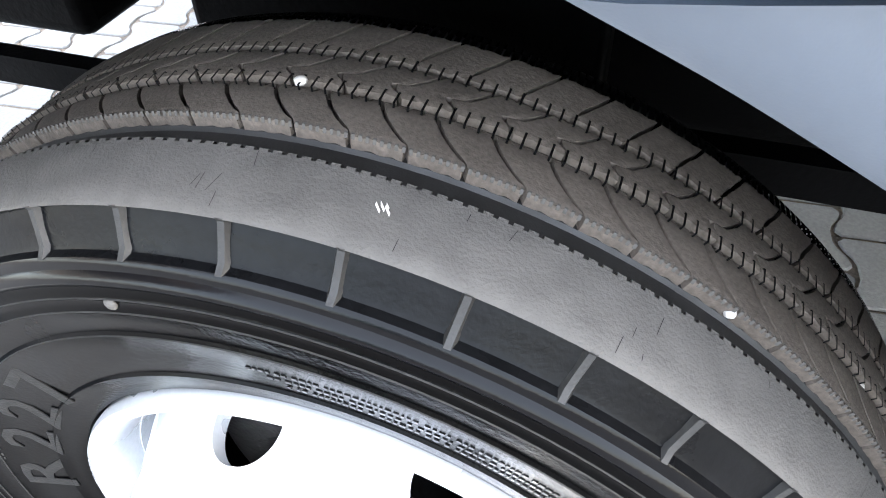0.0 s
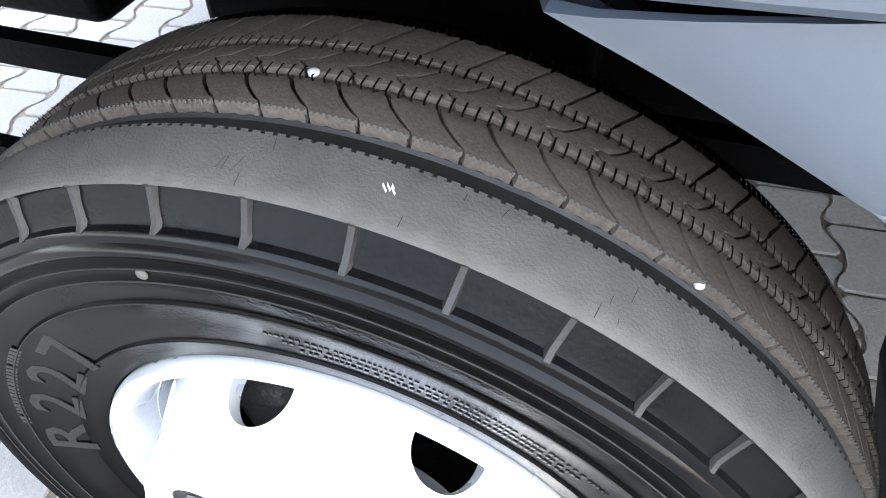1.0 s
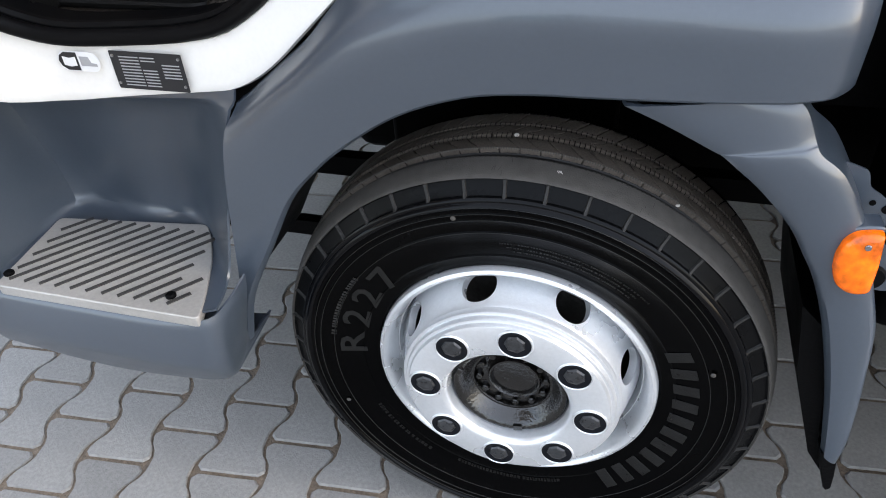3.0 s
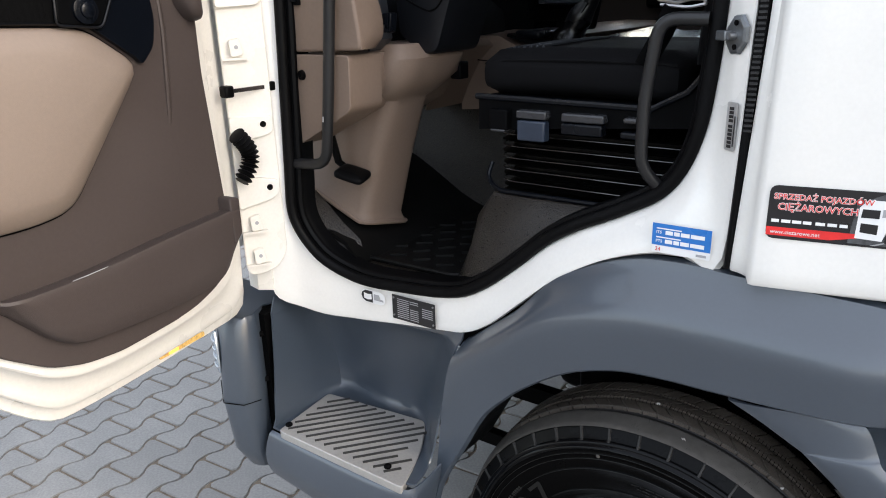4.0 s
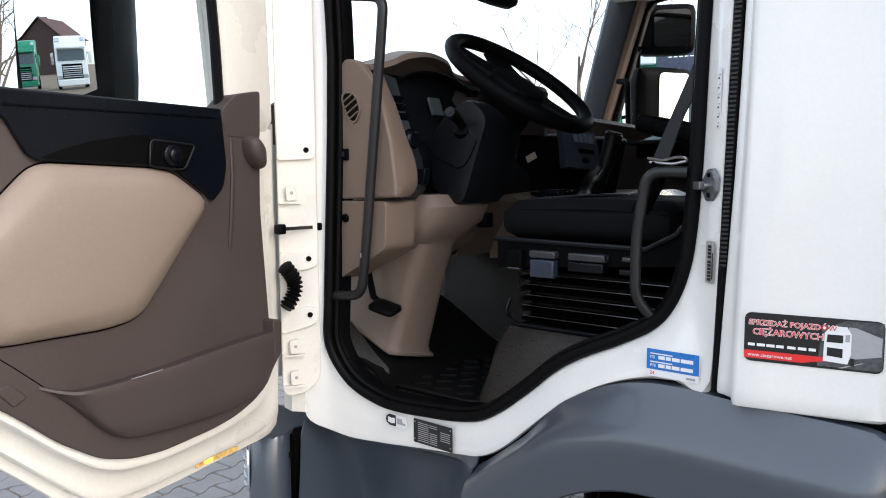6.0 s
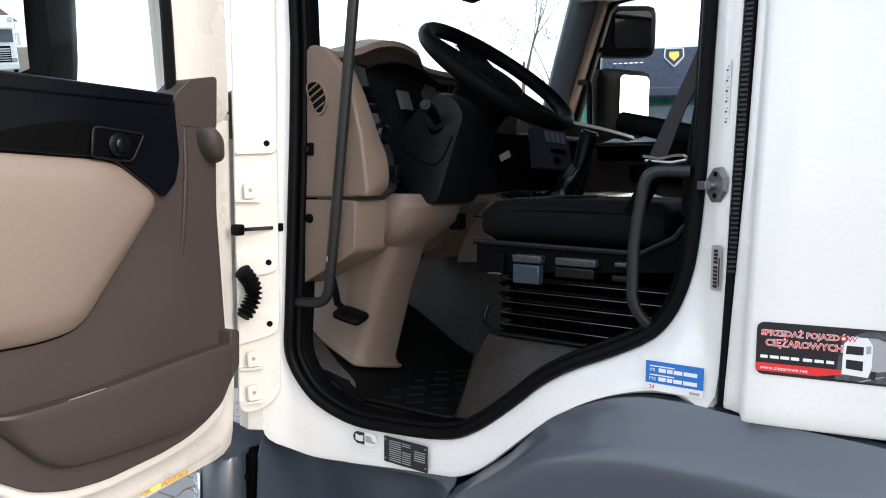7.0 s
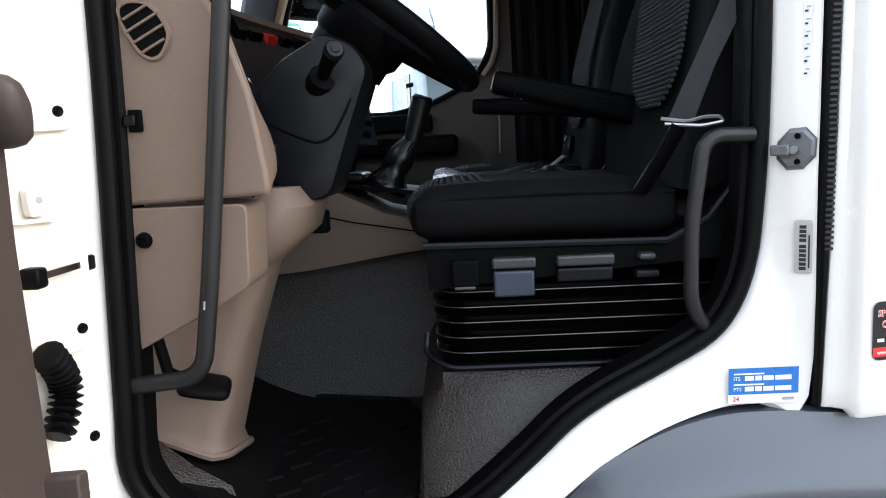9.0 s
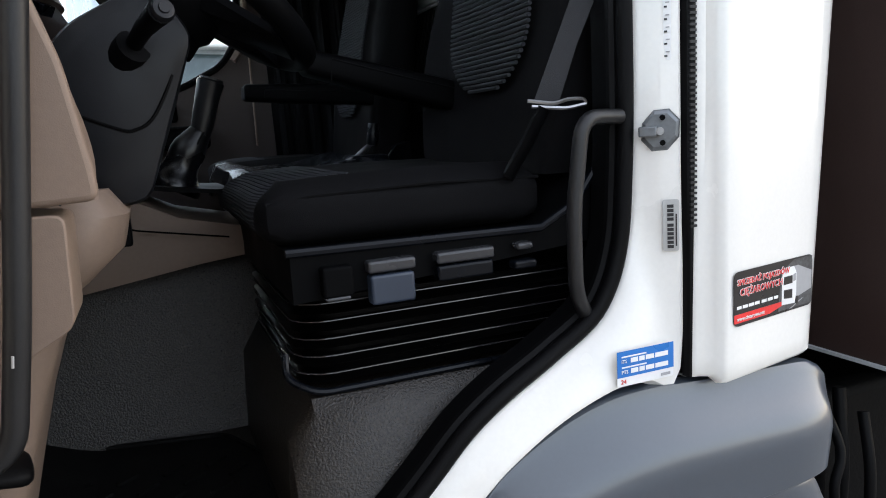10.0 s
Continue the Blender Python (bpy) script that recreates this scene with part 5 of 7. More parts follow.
# lower knee panel
LOWP = [(-0.828, 1.457), (-0.652, 1.457), (-0.656, 1.348), (-0.690, 1.328), (-0.716, 1.314), (-0.828, 1.258)]
knee = part("knee_panel", prism(corners(LOWP, 0.012, 3), XZ(-0.024), 0.10), BEIGE, truck, "beige lower knee panel", bevel=0.006)
b = lathe([(0, -0.028), (0.004, -0.028), (0.005, -0.031), (0.0095, -0.030), (0.011, -0.0245)], 16)
bmesh.ops.translate(b, verts=b.verts, vec=(-0.789, 0, 1.415))
part("panel_screw", b, DARK, knee)
# dash body behind, with instrument hood
hood = []
for y, top, x in ((0.012, 1.792, -0.79), (0.05, 1.800, -0.80), (0.10, 1.815, -0.80), (0.16, 1.838, -0.80), (0.24, 1.850, -0.80), (0.34, 1.843, -0.82), (0.42, 1.824, -0.862), (0.48, 1.813, -0.842), (0.60, 1.805, -0.788), (0.70, 1.799, -0.743), (0.74, 1.785, -0.752), (0.80, 1.752, -0.83), (1.1, 1.745, -0.85), (1.6, 1.735, -0.85), (2.0, 1.72, -0.86)):
    hood.append([(-1.28, y, 1.62), (-1.15, y, min(top, 1.76) - 0.05), (-0.95, y, top - 0.03), (x, y, top), (x + 0.055, y, top - 0.010), (x + 0.062, y, top - 0.024), (x + 0.03, y, top - 0.034)])
cols = [smooth_path([r[j] for r in hood], 4) for j in range(7)]
part("dash_top", thick(loft(cols), 0.006), BEIGE, truck, "beige dash top with an instrument hood")
part("dash_body", thick(loft([[(x, y, z) for x, z in ((-0.82, 1.78), (-0.80, 1.66), (-0.78, 1.58), (-0.76, 1.48), (-0.80, 1.38), (-0.90, 1.28))] for y in (0.10, 0.5, 0.74)]), 0.01), DASH_BLACK, truck, "dark instrument panel")
binn = part("instrument_binnacle", thick(loft([[(-0.775 - 0.045 * k, 0.30 + 0.20 * c * s, 1.70 + 0.10 * d * s) for c, d in [(math.cos(t), math.sin(t)) for t in [2 * math.pi * i / 40 for i in range(40)]]] for k, s in ((0, 1.0), (1, 0.92), (1.2, 0.5), (1.2, 0.05))], closed=True), 0.004), DASH_BLACK, truck, "dark oval instrument cluster")
DIAL = surf("dial_face", (0.03, 0.03, 0.032), 0.3, bump=0)
TICK = surf("pale_dial_print", (0.55, 0.55, 0.5), 0.4, bump=0)
for y, r in ((0.215, 0.058), (0.36, 0.058), (0.29, 0.028)):
    bm = bmesh.new()
    loft([[(-0.825 + dx, y + r * k * math.cos(t), 1.695 + r * k * math.sin(t)) for t in [2 * math.pi * i / 32 for i in range(32)]] for k, dx in ((1.0, 0.0), (1.0, 0.012), (0.92, 0.012), (0.9, 0.004))], closed=True, caps=True, bm=bm)
    part("dial", bm, DIAL, binn)
    bm = bmesh.new()
    for i in range(19):
        t = radians(225 - i * 15)
        q = lambda k, s: (-0.8195, y + r * k * math.cos(t) + s * math.sin(t), 1.695 + r * k * math.sin(t) - s * math.cos(t))  # noqa: E731
        bm.faces.new([bm.verts.new(q(k, s)) for k, s in ((0.72, -0.001), (0.88, -0.001), (0.88, 0.001), (0.72, 0.001))])
    bm.faces.new([bm.verts.new((-0.819, y + a, 1.695 + c)) for a, c in ((-0.002, -0.004), (0.002, -0.004), (-0.03 * r / 0.058, 0.026 * r / 0.058))])
    part("dial_marks", bm, TICK, binn, smooth=False)
part("trip_display", box((-0.004, -0.024, -0.026), (0.004, 0.024, 0.026), m=pose(-0.775, 0.30, 1.705, 0, -20, 0)), surf("pale_display", (0.10, 0.115, 0.12), 0.15, bump=0.0), binn, "pale trip display", bevel=0.002)
# left switch pod beside the instruments
pod = part("switch_pod", thick(loft([[(x + dx, y, z) for x, z in ((-0.790, 1.792), (-0.712, 1.762), (-0.692, 1.702), (-0.659, 1.624), (-0.626, 1.559), (-0.615, 1.483), (-0.64, 1.46))] for y, dx in ((0.050, -0.022), (0.08, -0.026), (0.12, -0.04), (0.14, -0.085))]), 0.006), surf("slate_pod_plastic", (0.02, 0.023, 0.029), 0.4, bump=0.1), truck, "dark switch pod at the dash edge")
for i, (x, z) in enumerate(((-0.700, 1.705), (-0.692, 1.685), (-0.683, 1.662))):
    part("pod_button", box((-0.005, -0.02, -0.008), (0.006, 0.02, 0.008), m=pose(x - 0.016, 0.085, z, 0, 24, 0)), BLACK_GLOSS, pod, bevel=0.002)
b = lathe([(0.0, -0.012), (0.016, -0.012), (0.019, -0.008), (0.024, -0.006), (0.026, 0.004)], 24)
bmesh.ops.transform(b, matrix=pose(-0.672, 0.088, 1.605, 0, -24, 90), verts=b.verts)
part("light_knob", b, BLACK_GLOSS, pod, "round black light switch")
for y in (0.076, 0.104):
    part("pod_rocker", box((-0.004, -0.011, -0.02), (0.006, 0.011, 0.02), m=pose(-0.643, y, 1.515, 0, 8, 0)), BLACK_GLOSS, pod, bevel=0.003)
# centre console of the dash
cc = part("centre_console", box((-0.02, -0.26, -0.10), (0.03, 0.26, 0.10), m=pose(-0.735, 0.93, 1.555, 0, 14, -14)), DASH_BLACK, truck, "dark centre dash with radio and rocker switches", bevel=0.012)
for i in range(3):
    part("stack_rocker", box((0.029, -0.02, -0.014), (0.036, 0.02, 0.014), m=pose(-0.735, 0.93, 1.555, 0, 14, -14) @ pose(0, -0.06 + i * 0.055, 0.055)), BLUE_GREY, cc, bevel=0.002)
part("radio", box((0.029, -0.09, -0.028), (0.035, 0.12, 0.012), m=pose(-0.735, 0.93, 1.555, 0, 14, -14) @ pose(0, 0, 0.0)), BLACK_GLOSS, cc, bevel=0.002)
part("ash_tray", box((0.029, -0.05, -0.03), (0.034, 0.05, 0.0), m=pose(-0.735, 0.93, 1.555, 0, 14, -14) @ pose(0, 0, -0.06)), BLACK, cc, bevel=0.003)
part("dash_shelf", thick(loft([[(-0.86, y, 1.46), (-0.72, y, 1.455), (-0.70, y, 1.44), (-0.74, y, 1.40), (-0.80, y, 1.28)] for y in (0.42, 0.8, 1.2, 1.9)]), 0.008), BEIGE, truck, "beige lower dash shelf")
part("centre_fascia", thick(loft([[(-0.79 + dx, y, 1.795), (-0.762 + dx, y, 1.783), (-0.735 + dx, y, 1.735), (-0.75 + dx, y, 1.64)] for y, dx in ((0.40, -0.069), (0.50, -0.024), (0.60, 0.021), (0.70, 0.066), (0.74, 0.06), (0.78, -0.01))]), 0.006), BEIGE_DARK, truck, "taupe centre fascia beside the instruments")
for y in (0.470, 0.512, 0.600, 0.642):
    part("warning_button", box((-0.008, -0.018, -0.010), (0.008, 0.018, 0.010), m=pose(-0.7455 + 0.45 * (y - 0.55), y, 1.757, 0, 28, -24)), BLACK_GLOSS, truck, bevel=0.002)
part("hazard_switch", box((-0.009, -0.016, -0.010), (0.009, 0.016, 0.010), m=pose(-0.7435, 0.557, 1.757, 0, 28, -24)), RED_INK, truck, "red hazard switch", bevel=0.002)

# steering column housing in beige, widening at the knees
PIL = [  # z, x centre, y centre, half x, half y
    (1.020, -0.815, 0.190, 0.060, 0.085), (1.030, -0.815, 0.190, 0.056, 0.080), (1.045, -0.810, 0.190, 0.048, 0.074), (1.12, -0.795, 0.195, 0.052, 0.074), (1.22, -0.775, 0.20, 0.058, 0.075),
    (1.33, -0.748, 0.205, 0.068, 0.077), (1.345, -0.745, 0.205, 0.070, 0.078), (1.36, -0.74, 0.205, 0.085, 0.10), (1.40, -0.715, 0.215, 0.105, 0.12), (1.44, -0.70, 0.22, 0.10, 0.125), (1.47, -0.70, 0.22, 0.08, 0.11)]
rows = []
for z, x, y, hx, hy in PIL:
    far_x = 0.16 * max(0.0, min(1.0, (1.40 - z) / 0.06))      # reaches back under the dash
    row = []
    for u, v in rounded(2 * hx + far_x, 2 * hy, min(hx, hy) * 0.55, 4):
        px = x - far_x / 2 + u
        row.append((px, y + v, z + (0.42 * max(0.0, -0.775 - px) + 0.22 * (0.275 - y - v)) * max(0.0, min(1.0, (1.30 - z) / 0.2))))
    rows.append(row)
pillar = part("column_housing", loft(rows, closed=True, caps=True), BEIGE, truck, "beige steering column housing standing on the floor")
foot = [r for r in rows[0]]
part("column_foot_trim", tube(foot, 0.006, 6, True), BEIGE, truck)
part("toe_board", thick(loft([[(-1.02, y, 1.125 + h), (-0.90, y, 1.070 + h), (-0.80, y, 1.022 + h), (-0.74, y, 1.000 + h), (-0.70, y, 0.990)] for y, h in ((0.02, 0.036), (0.10, 0.030), (0.30, 0.0), (0.60, 0.0))]), 0.01), MAT_RUBBER, truck, "black rubber toe board under the column")
part("knee_wrap", thick(loft([[(x, y, z) for x, z in ((-0.75, 1.462), (-0.665, 1.455), (-0.66, 1.40), (-0.70, 1.335), (-0.77, 1.30))] for y in (0.03, 0.06, 0.12, 0.20, 0.30, 0.36)]), 0.008), BEIGE, truck)
part("column_latch", box((-0.635, 0.30, 1.38), (-0.605, 0.335, 1.42), m=pose(0, 0, 0)), BLACK, truck, bevel=0.004)
# dark steering shroud
SHR = [(-0.570, 1.702), (-0.640, 1.664), (-0.690, 1.611), (-0.678, 1.485), (-0.615, 1.443), (-0.575, 1.450), (-0.538, 1.548), (-0.503, 1.648), (-0.524, 1.682)]
so = corners(SHR, 0.014, 4)
csx = (-0.60, 1.57)
rows = [[(x, y, z) for x, z in by_angle(grow(so, d, csx), 72, csx)] for d, y in ((-0.02, 0.165), (-0.004, 0.170), (0.0, 0.182), (0.0, 0.26), (0.0, 0.325), (-0.02, 0.335))]
shroud = part("column_shroud", loft(rows, closed=True, caps=True), DASH_BLACK, truck, "dark grey steering column shroud")
seam = smooth_path([(-0.694, 0.1665, 1.606), (-0.66, 0.1655, 1.567), (-0.60, 0.1645, 1.538), (-0.580, 0.1645, 1.537), (-0.562, 0.1645, 1.548), (-0.545, 0.1655, 1.575), (-0.533, 0.167, 1.60)], 5)
part("shroud_seam", tube(seam, 0.0022, 6), DARK, shroud)
part("stalk", tube([(-0.575, 0.17, 1.632), (-0.56, 0.13, 1.648), (-0.548, 0.10, 1.656), (-0.54, 0.075, 1.660)], lambda t: 0.009 + 0.006 * t, 12), BLACK, shroud, "black indicator stalk")
b = lathe([(0, -0.004), (0.006, -0.004), (0.0065, -0.002), (0.0095, -0.002), (0.0115, -0.0015), (0.0135, 0.002), (0.0135, 0.006)], 20)
bmesh.ops.transform(b, matrix=pose(-0.538, 0.072, 1.661, -16, 0, 20), verts=b.verts)
part("stalk_cap", b, DASH_BLACK, shroud)
part("stalk_boot", tube([(-0.585, 0.178, 1.622), (-0.572, 0.158, 1.633)], 0.021, 14), RUBBER, shroud)
b = box((-0.016, -0.002, -0.009), (0.016, 0.002, 0.009), m=pose(-0.584, 0.485, 1.567, 0, -25, 0))
part("key_tag", b, surf("key_tag", (0.5, 0.42, 0.36), 0.5), shroud, "pale key tag", smooth=False)

# steering wheel
SWC, SWT = Vector((-0.4996, 0.303, 1.7474)), 37.2
m_sw = pose(*SWC, 0, SWT, 0)
R = 0.1924
ring = [m_sw @ Vector((R * math.cos(t), R * math.sin(t), 0)) for t in [2 * math.pi * i / 64 for i in range(64)]]
wheel = part("steering_wheel", tube(ring, 0.0182, 12, True), BLACK, truck, "black four-spoke steering wheel")
hubm = bmesh.new()
loft([[m_sw @ Vector((0.075 * k * math.cos(t) * 1.1, 0.085 * k * math.sin(t), z)) for t in [2 * math.pi * i / 32 for i in range(32)]] for k, z in ((0.7, -0.085), (0.95, -0.06), (1.0, -0.02), (0.85, -0.002), (0.3, 0.004))], closed=True, caps=True, bm=hubm)
part("wheel_hub", hubm, BLACK, wheel)
for a in (28, 152, 208, 332):
    t = radians(a)
    c, s = math.cos(t), math.sin(t)
    rows = []
    for k in (0.04, 0.09, 0.14, 0.186):
        w = 0.055 - 0.10 * k
        rows.append([m_sw @ Vector((k * c - w * s * e, k * s + w * c * e, z)) for e, z in ((-1, -0.02), (-0.8, -0.008), (0.8, -0.008), (1, -0.02), (0.8, -0.05 + k * 0.15), (-0.8, -0.05 + k * 0.15))])
    part("spoke", loft(rows, closed=True, caps=True), BLACK, wheel)
part("wheel_rear_cover", tube([m_sw @ Vector((0.0, 0.0, -0.05)), m_sw @ Vector((0, 0, -0.095))], 0.070, 20), BLACK, wheel)

# grab rails
rail = round_path([(-0.815, -0.040, 1.224), (-0.722, -0.040, 1.232), (-0.700, -0.042, 1.369), (-0.645, -0.042, 1.80), (-0.632, -0.042, 1.912), (-0.755, -0.045, 1.935)], 0.035, 6)
part("front_grab_rail", tube(rail, 0.0118, 14), RAIL, truck, "black front grab rail")
part("rail_chip", tube([(-0.7085, -0.0535, 1.325), (-0.7070, -0.0538, 1.336)], 0.0013, 6), GREY_INK, truck, "pale chip in the rail coating")
rail = round_path([(0.030, 0.045, 1.517), (-0.040, 0.030, 1.519), (-0.0575, 0.030, 1.40), (-0.0585, 0.030, 1.285), (-0.028, 0.052, 1.243)], 0.03, 6)
part("rear_grab_rail", tube(rail, 0.0105, 14), RAIL, truck, "black rear grab rail")

# pedals
part("clutch_pedal", cushion((-0.036, -0.030, -0.010), (0.036, 0.030, 0.010), 0.009, 0.003, 6), RUBBER, truck, "black ribbed clutch pedal").matrix_local = pose(-0.768, 0.085, 1.180, 10, 14, 14)
part("pedal_arm", tube([(-0.790, 0.105, 1.178), (-0.83, 0.105, 1.20), (-0.85, 0.09, 1.33)], 0.009, 8), DARK, truck)

# floor: kick area, side strip, seat plinth
part("side_step_vinyl", thick(loft([[(-0.865, -0.030, 1.105), (-0.865, 0.020, 1.125), (-0.868, 0.060, 1.135)], [(-0.835, -0.022, 1.062), (-0.832, 0.020, 1.090), (-0.832, 0.062, 1.104)], [(-0.795, -0.006, 1.022), (-0.790, 0.024, 1.050), (-0.788, 0.062, 1.066)], [(-0.740, 0.014, 0.994), (-0.735, 0.034, 1.014), (-0.730, 0.056, 1.034)], [(-0.722, 0.024, 0.985), (-0.718, 0.036, 0.988), (-0.716, 0.052, 0.992)]]), 0.012), CARPET, truck, "speckled grey vinyl by the door sill")
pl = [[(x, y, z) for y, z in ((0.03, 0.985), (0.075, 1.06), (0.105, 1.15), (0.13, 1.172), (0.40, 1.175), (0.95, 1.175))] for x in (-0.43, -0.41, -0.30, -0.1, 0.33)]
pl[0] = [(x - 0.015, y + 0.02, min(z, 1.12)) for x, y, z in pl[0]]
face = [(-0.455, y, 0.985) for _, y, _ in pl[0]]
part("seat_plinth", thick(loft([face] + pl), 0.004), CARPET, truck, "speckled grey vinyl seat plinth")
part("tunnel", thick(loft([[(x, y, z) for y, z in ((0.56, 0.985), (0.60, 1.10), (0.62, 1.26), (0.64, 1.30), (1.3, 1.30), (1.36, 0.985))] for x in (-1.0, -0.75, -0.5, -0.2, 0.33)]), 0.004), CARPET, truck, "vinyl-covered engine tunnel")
part("console_side", thick(loft([[(-0.80, 0.585, 1.262), (-0.70, 0.585, 1.27), (-0.60, 0.585, 1.285), (-0.50, 0.585, 1.30), (-0.40, 0.585, 1.31)], [(-0.80, 0.58, 1.33), (-0.70, 0.58, 1.33), (-0.60, 0.58, 1.33), (-0.50, 0.58, 1.33), (-0.40, 0.58, 1.33)],
                               [(-0.79, 0.60, 1.46), (-0.685, 0.60, 1.462), (-0.60, 0.60, 1.42), (-0.53, 0.60, 1.385), (-0.42, 0.60, 1.36)], [(-0.79, 0.80, 1.47), (-0.68, 0.80, 1.47), (-0.60, 0.80, 1.43), (-0.53, 0.80, 1.395), (-0.42, 0.80, 1.37)]]), 0.006), BEIGE, truck, "beige centre console side")
part("console_seam", tube([(-0.80, 0.577, 1.405), (-0.70, 0.576, 1.398), (-0.60, 0.575, 1.372), (-0.45, 0.575, 1.345)], 0.0018, 6), DARK, truck)
part("console_top", thick(loft([[(-0.66, y, 1.468), (-0.60, y, 1.452), (-0.54, y, 1.442), (-0.46, y, 1.432), (-0.40, y, 1.43)] for y in (0.602, 0.615, 0.80, 0.86)]), 0.008), BLACK, truck, "black console top round the gear lever")
part("console_tray", box((-0.655, 0.625, 1.452), (-0.575, 0.80, 1.475), m=pose(0, 0, 0)), BLACK_GLOSS, truck, bevel=0.01)
# wide storage tray on the engine tunnel
tray = [[(x, y, z) for x, y, z in ((-0.44, y0, z0), (-0.425, y0 + 0.004, z0 + 0.035), (-0.40, y0 + 0.01, z0 + 0.040), (-0.34, y0 + 0.03, z0 + 0.022), (-0.24, y0 + 0.03, z0 + 0.024), (-0.14, y0 + 0.02, z0 + 0.045), (-0.05, y0, z0 + 0.03))] for y0, z0 in ((0.64, 1.410), (0.70, 1.422), (0.80, 1.424), (0.92, 1.428), (1.02, 1.432), (1.08, 1.39))]
part("tunnel_tray", thick(loft(tray), 0.008), surf("slate_gloss_tray", (0.012, 0.014, 0.018), 0.22, var=0.1, bump=0.03, spec=0.5), truck, "smooth slate plastic tray on the tunnel")
GEAR = surf("polished_black_leather", (0.004, 0.0042, 0.005), 0.28, var=0.2, bump=0.2, grain=500, spec=0.5)
gear = part("gear_lever", tube(smooth_path([(-0.535, 0.70, 1.432), (-0.520, 0.70, 1.462), (-0.500, 0.70, 1.50), (-0.474, 0.70, 1.535), (-0.470, 0.70, 1.540)], 4), lambda t: 0.050 - 0.024 * min(1.0, t * 1.6) + 0.004 * math.sin(t * 14) - 0.014 * max(0.0, (t - 0.8) / 0.2), 16), GEAR, truck, "black gear lever with a leather boot")
part("boot_seam", tube([(-0.512, 0.672, 1.455), (-0.492, 0.673, 1.50), (-0.466, 0.675, 1.538)], 0.002, 6), RUBBER, gear)
part("gear_knob", tube(smooth_path([(-0.474, 0.70, 1.528), (-0.463, 0.70, 1.56), (-0.452, 0.70, 1.60), (-0.444, 0.70, 1.625), (-0.439, 0.70, 1.640)], 4), lambda t: 0.0195 + 0.0075 * t if t < 0.9 else 0.022, 16), GEAR, gear)
SLATE = surf("slate_switch_panel", (0.050, 0.058, 0.074), 0.3, var=0.1, bump=0.05, spec=0.8)
m_sp = pose(0.012, -0.055, 0)
SLATE_KEY = surf("pale_slate_rocker", (0.17, 0.20, 0.25), 0.35, bump=0.05)
sp_rows = [[(-0.672, 0.80, 1.655), (-0.646, 0.86, 1.650), (-0.630, 0.92, 1.640)], [(-0.665, 0.80, 1.61), (-0.635, 0.86, 1.605), (-0.615, 0.92, 1.60)], [(-0.658, 0.80, 1.540), (-0.625, 0.86, 1.535), (-0.602, 0.92, 1.533)]]
sw = part("switch_panel", thick(loft([[m_sp @ Vector(p) for p in r] for r in sp_rows]), 0.03), SLATE, truck, "slate blue centre switch panel")
pc = lambda u, v, w: m_sp @ (Vector((-0.668 + 0.052 * u + 0.020 * (1 - v), 0.80 + 0.12 * u, 1.54 + 0.12 * v - 0.010 * u)) + Vector((0.75, -0.62, 0.1)) * (0.036 + w))  # noqa: E731
for i in range(4):
    part("panel_rocker", prism([(0.30 + 0.15 * i, 0.66), (0.42 + 0.15 * i, 0.66), (0.40 + 0.15 * i, 0.90), (0.28 + 0.15 * i, 0.90)], pc, 0.006), SLATE_KEY, sw, smooth=False)
part("panel_slot", prism([(0.42, 0.40), (0.86, 0.40), (0.86, 0.50), (0.42, 0.50)], pc, 0.002), DARK, sw, smooth=False)
part("panel_knob", prism([(0.56 + 0.10 * math.cos(t * 0.5236), 0.20 + 0.08 * math.sin(t * 0.5236)) for t in range(12)], pc, 0.008), BLACK_GLOSS, sw, smooth=False)

# ---- loose and fitted things in the cab ----
mat = thing("floor_mat", "black ribbed rubber floor mat on the cab floor", "floor mat", at=(-0.6, 0.3, 0.985))
mo_ = corners([(-0.16, -0.24), (0.14, -0.235), (0.15, 0.10), (0.10, 0.22), (-0.24, 0.30), (-0.22, -0.05)], 0.03, 4)
part("mat_base", prism(mo_, lambda u, v, w: (u, v, 0.0005 + w), 0.006), MAT_RUBBER, mat)
part("mat_edge", tube([(u, v, 0.008) for u, v in mo_], 0.005, 6, True), MAT_RUBBER, mat)
for j in range(7):
    for i in range(4):
        u, v = -0.13 + i * 0.068 + (j % 2) * 0.03, -0.19 + j * 0.05
        part("mat_rib", box((-0.02, -0.003, 0.0065), (0.02, 0.003, 0.0115), m=pose(u, v, 0, 0, 0, 35 if (i + j) % 2 else 42)), MAT_RUBBER, mat, smooth=False)


# highlights along the bellows folds, put in as thin paler rings
BELLOWS_GLINT = surf("bellows_glint", (0.02, 0.02, 0.021), 0.18, bump=0.0, spec=0.8)
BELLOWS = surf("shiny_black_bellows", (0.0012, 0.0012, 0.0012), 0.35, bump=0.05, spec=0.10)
LEVER = surf("grey_lever_plastic", (0.032, 0.033, 0.037), 0.25, bump=0.05)


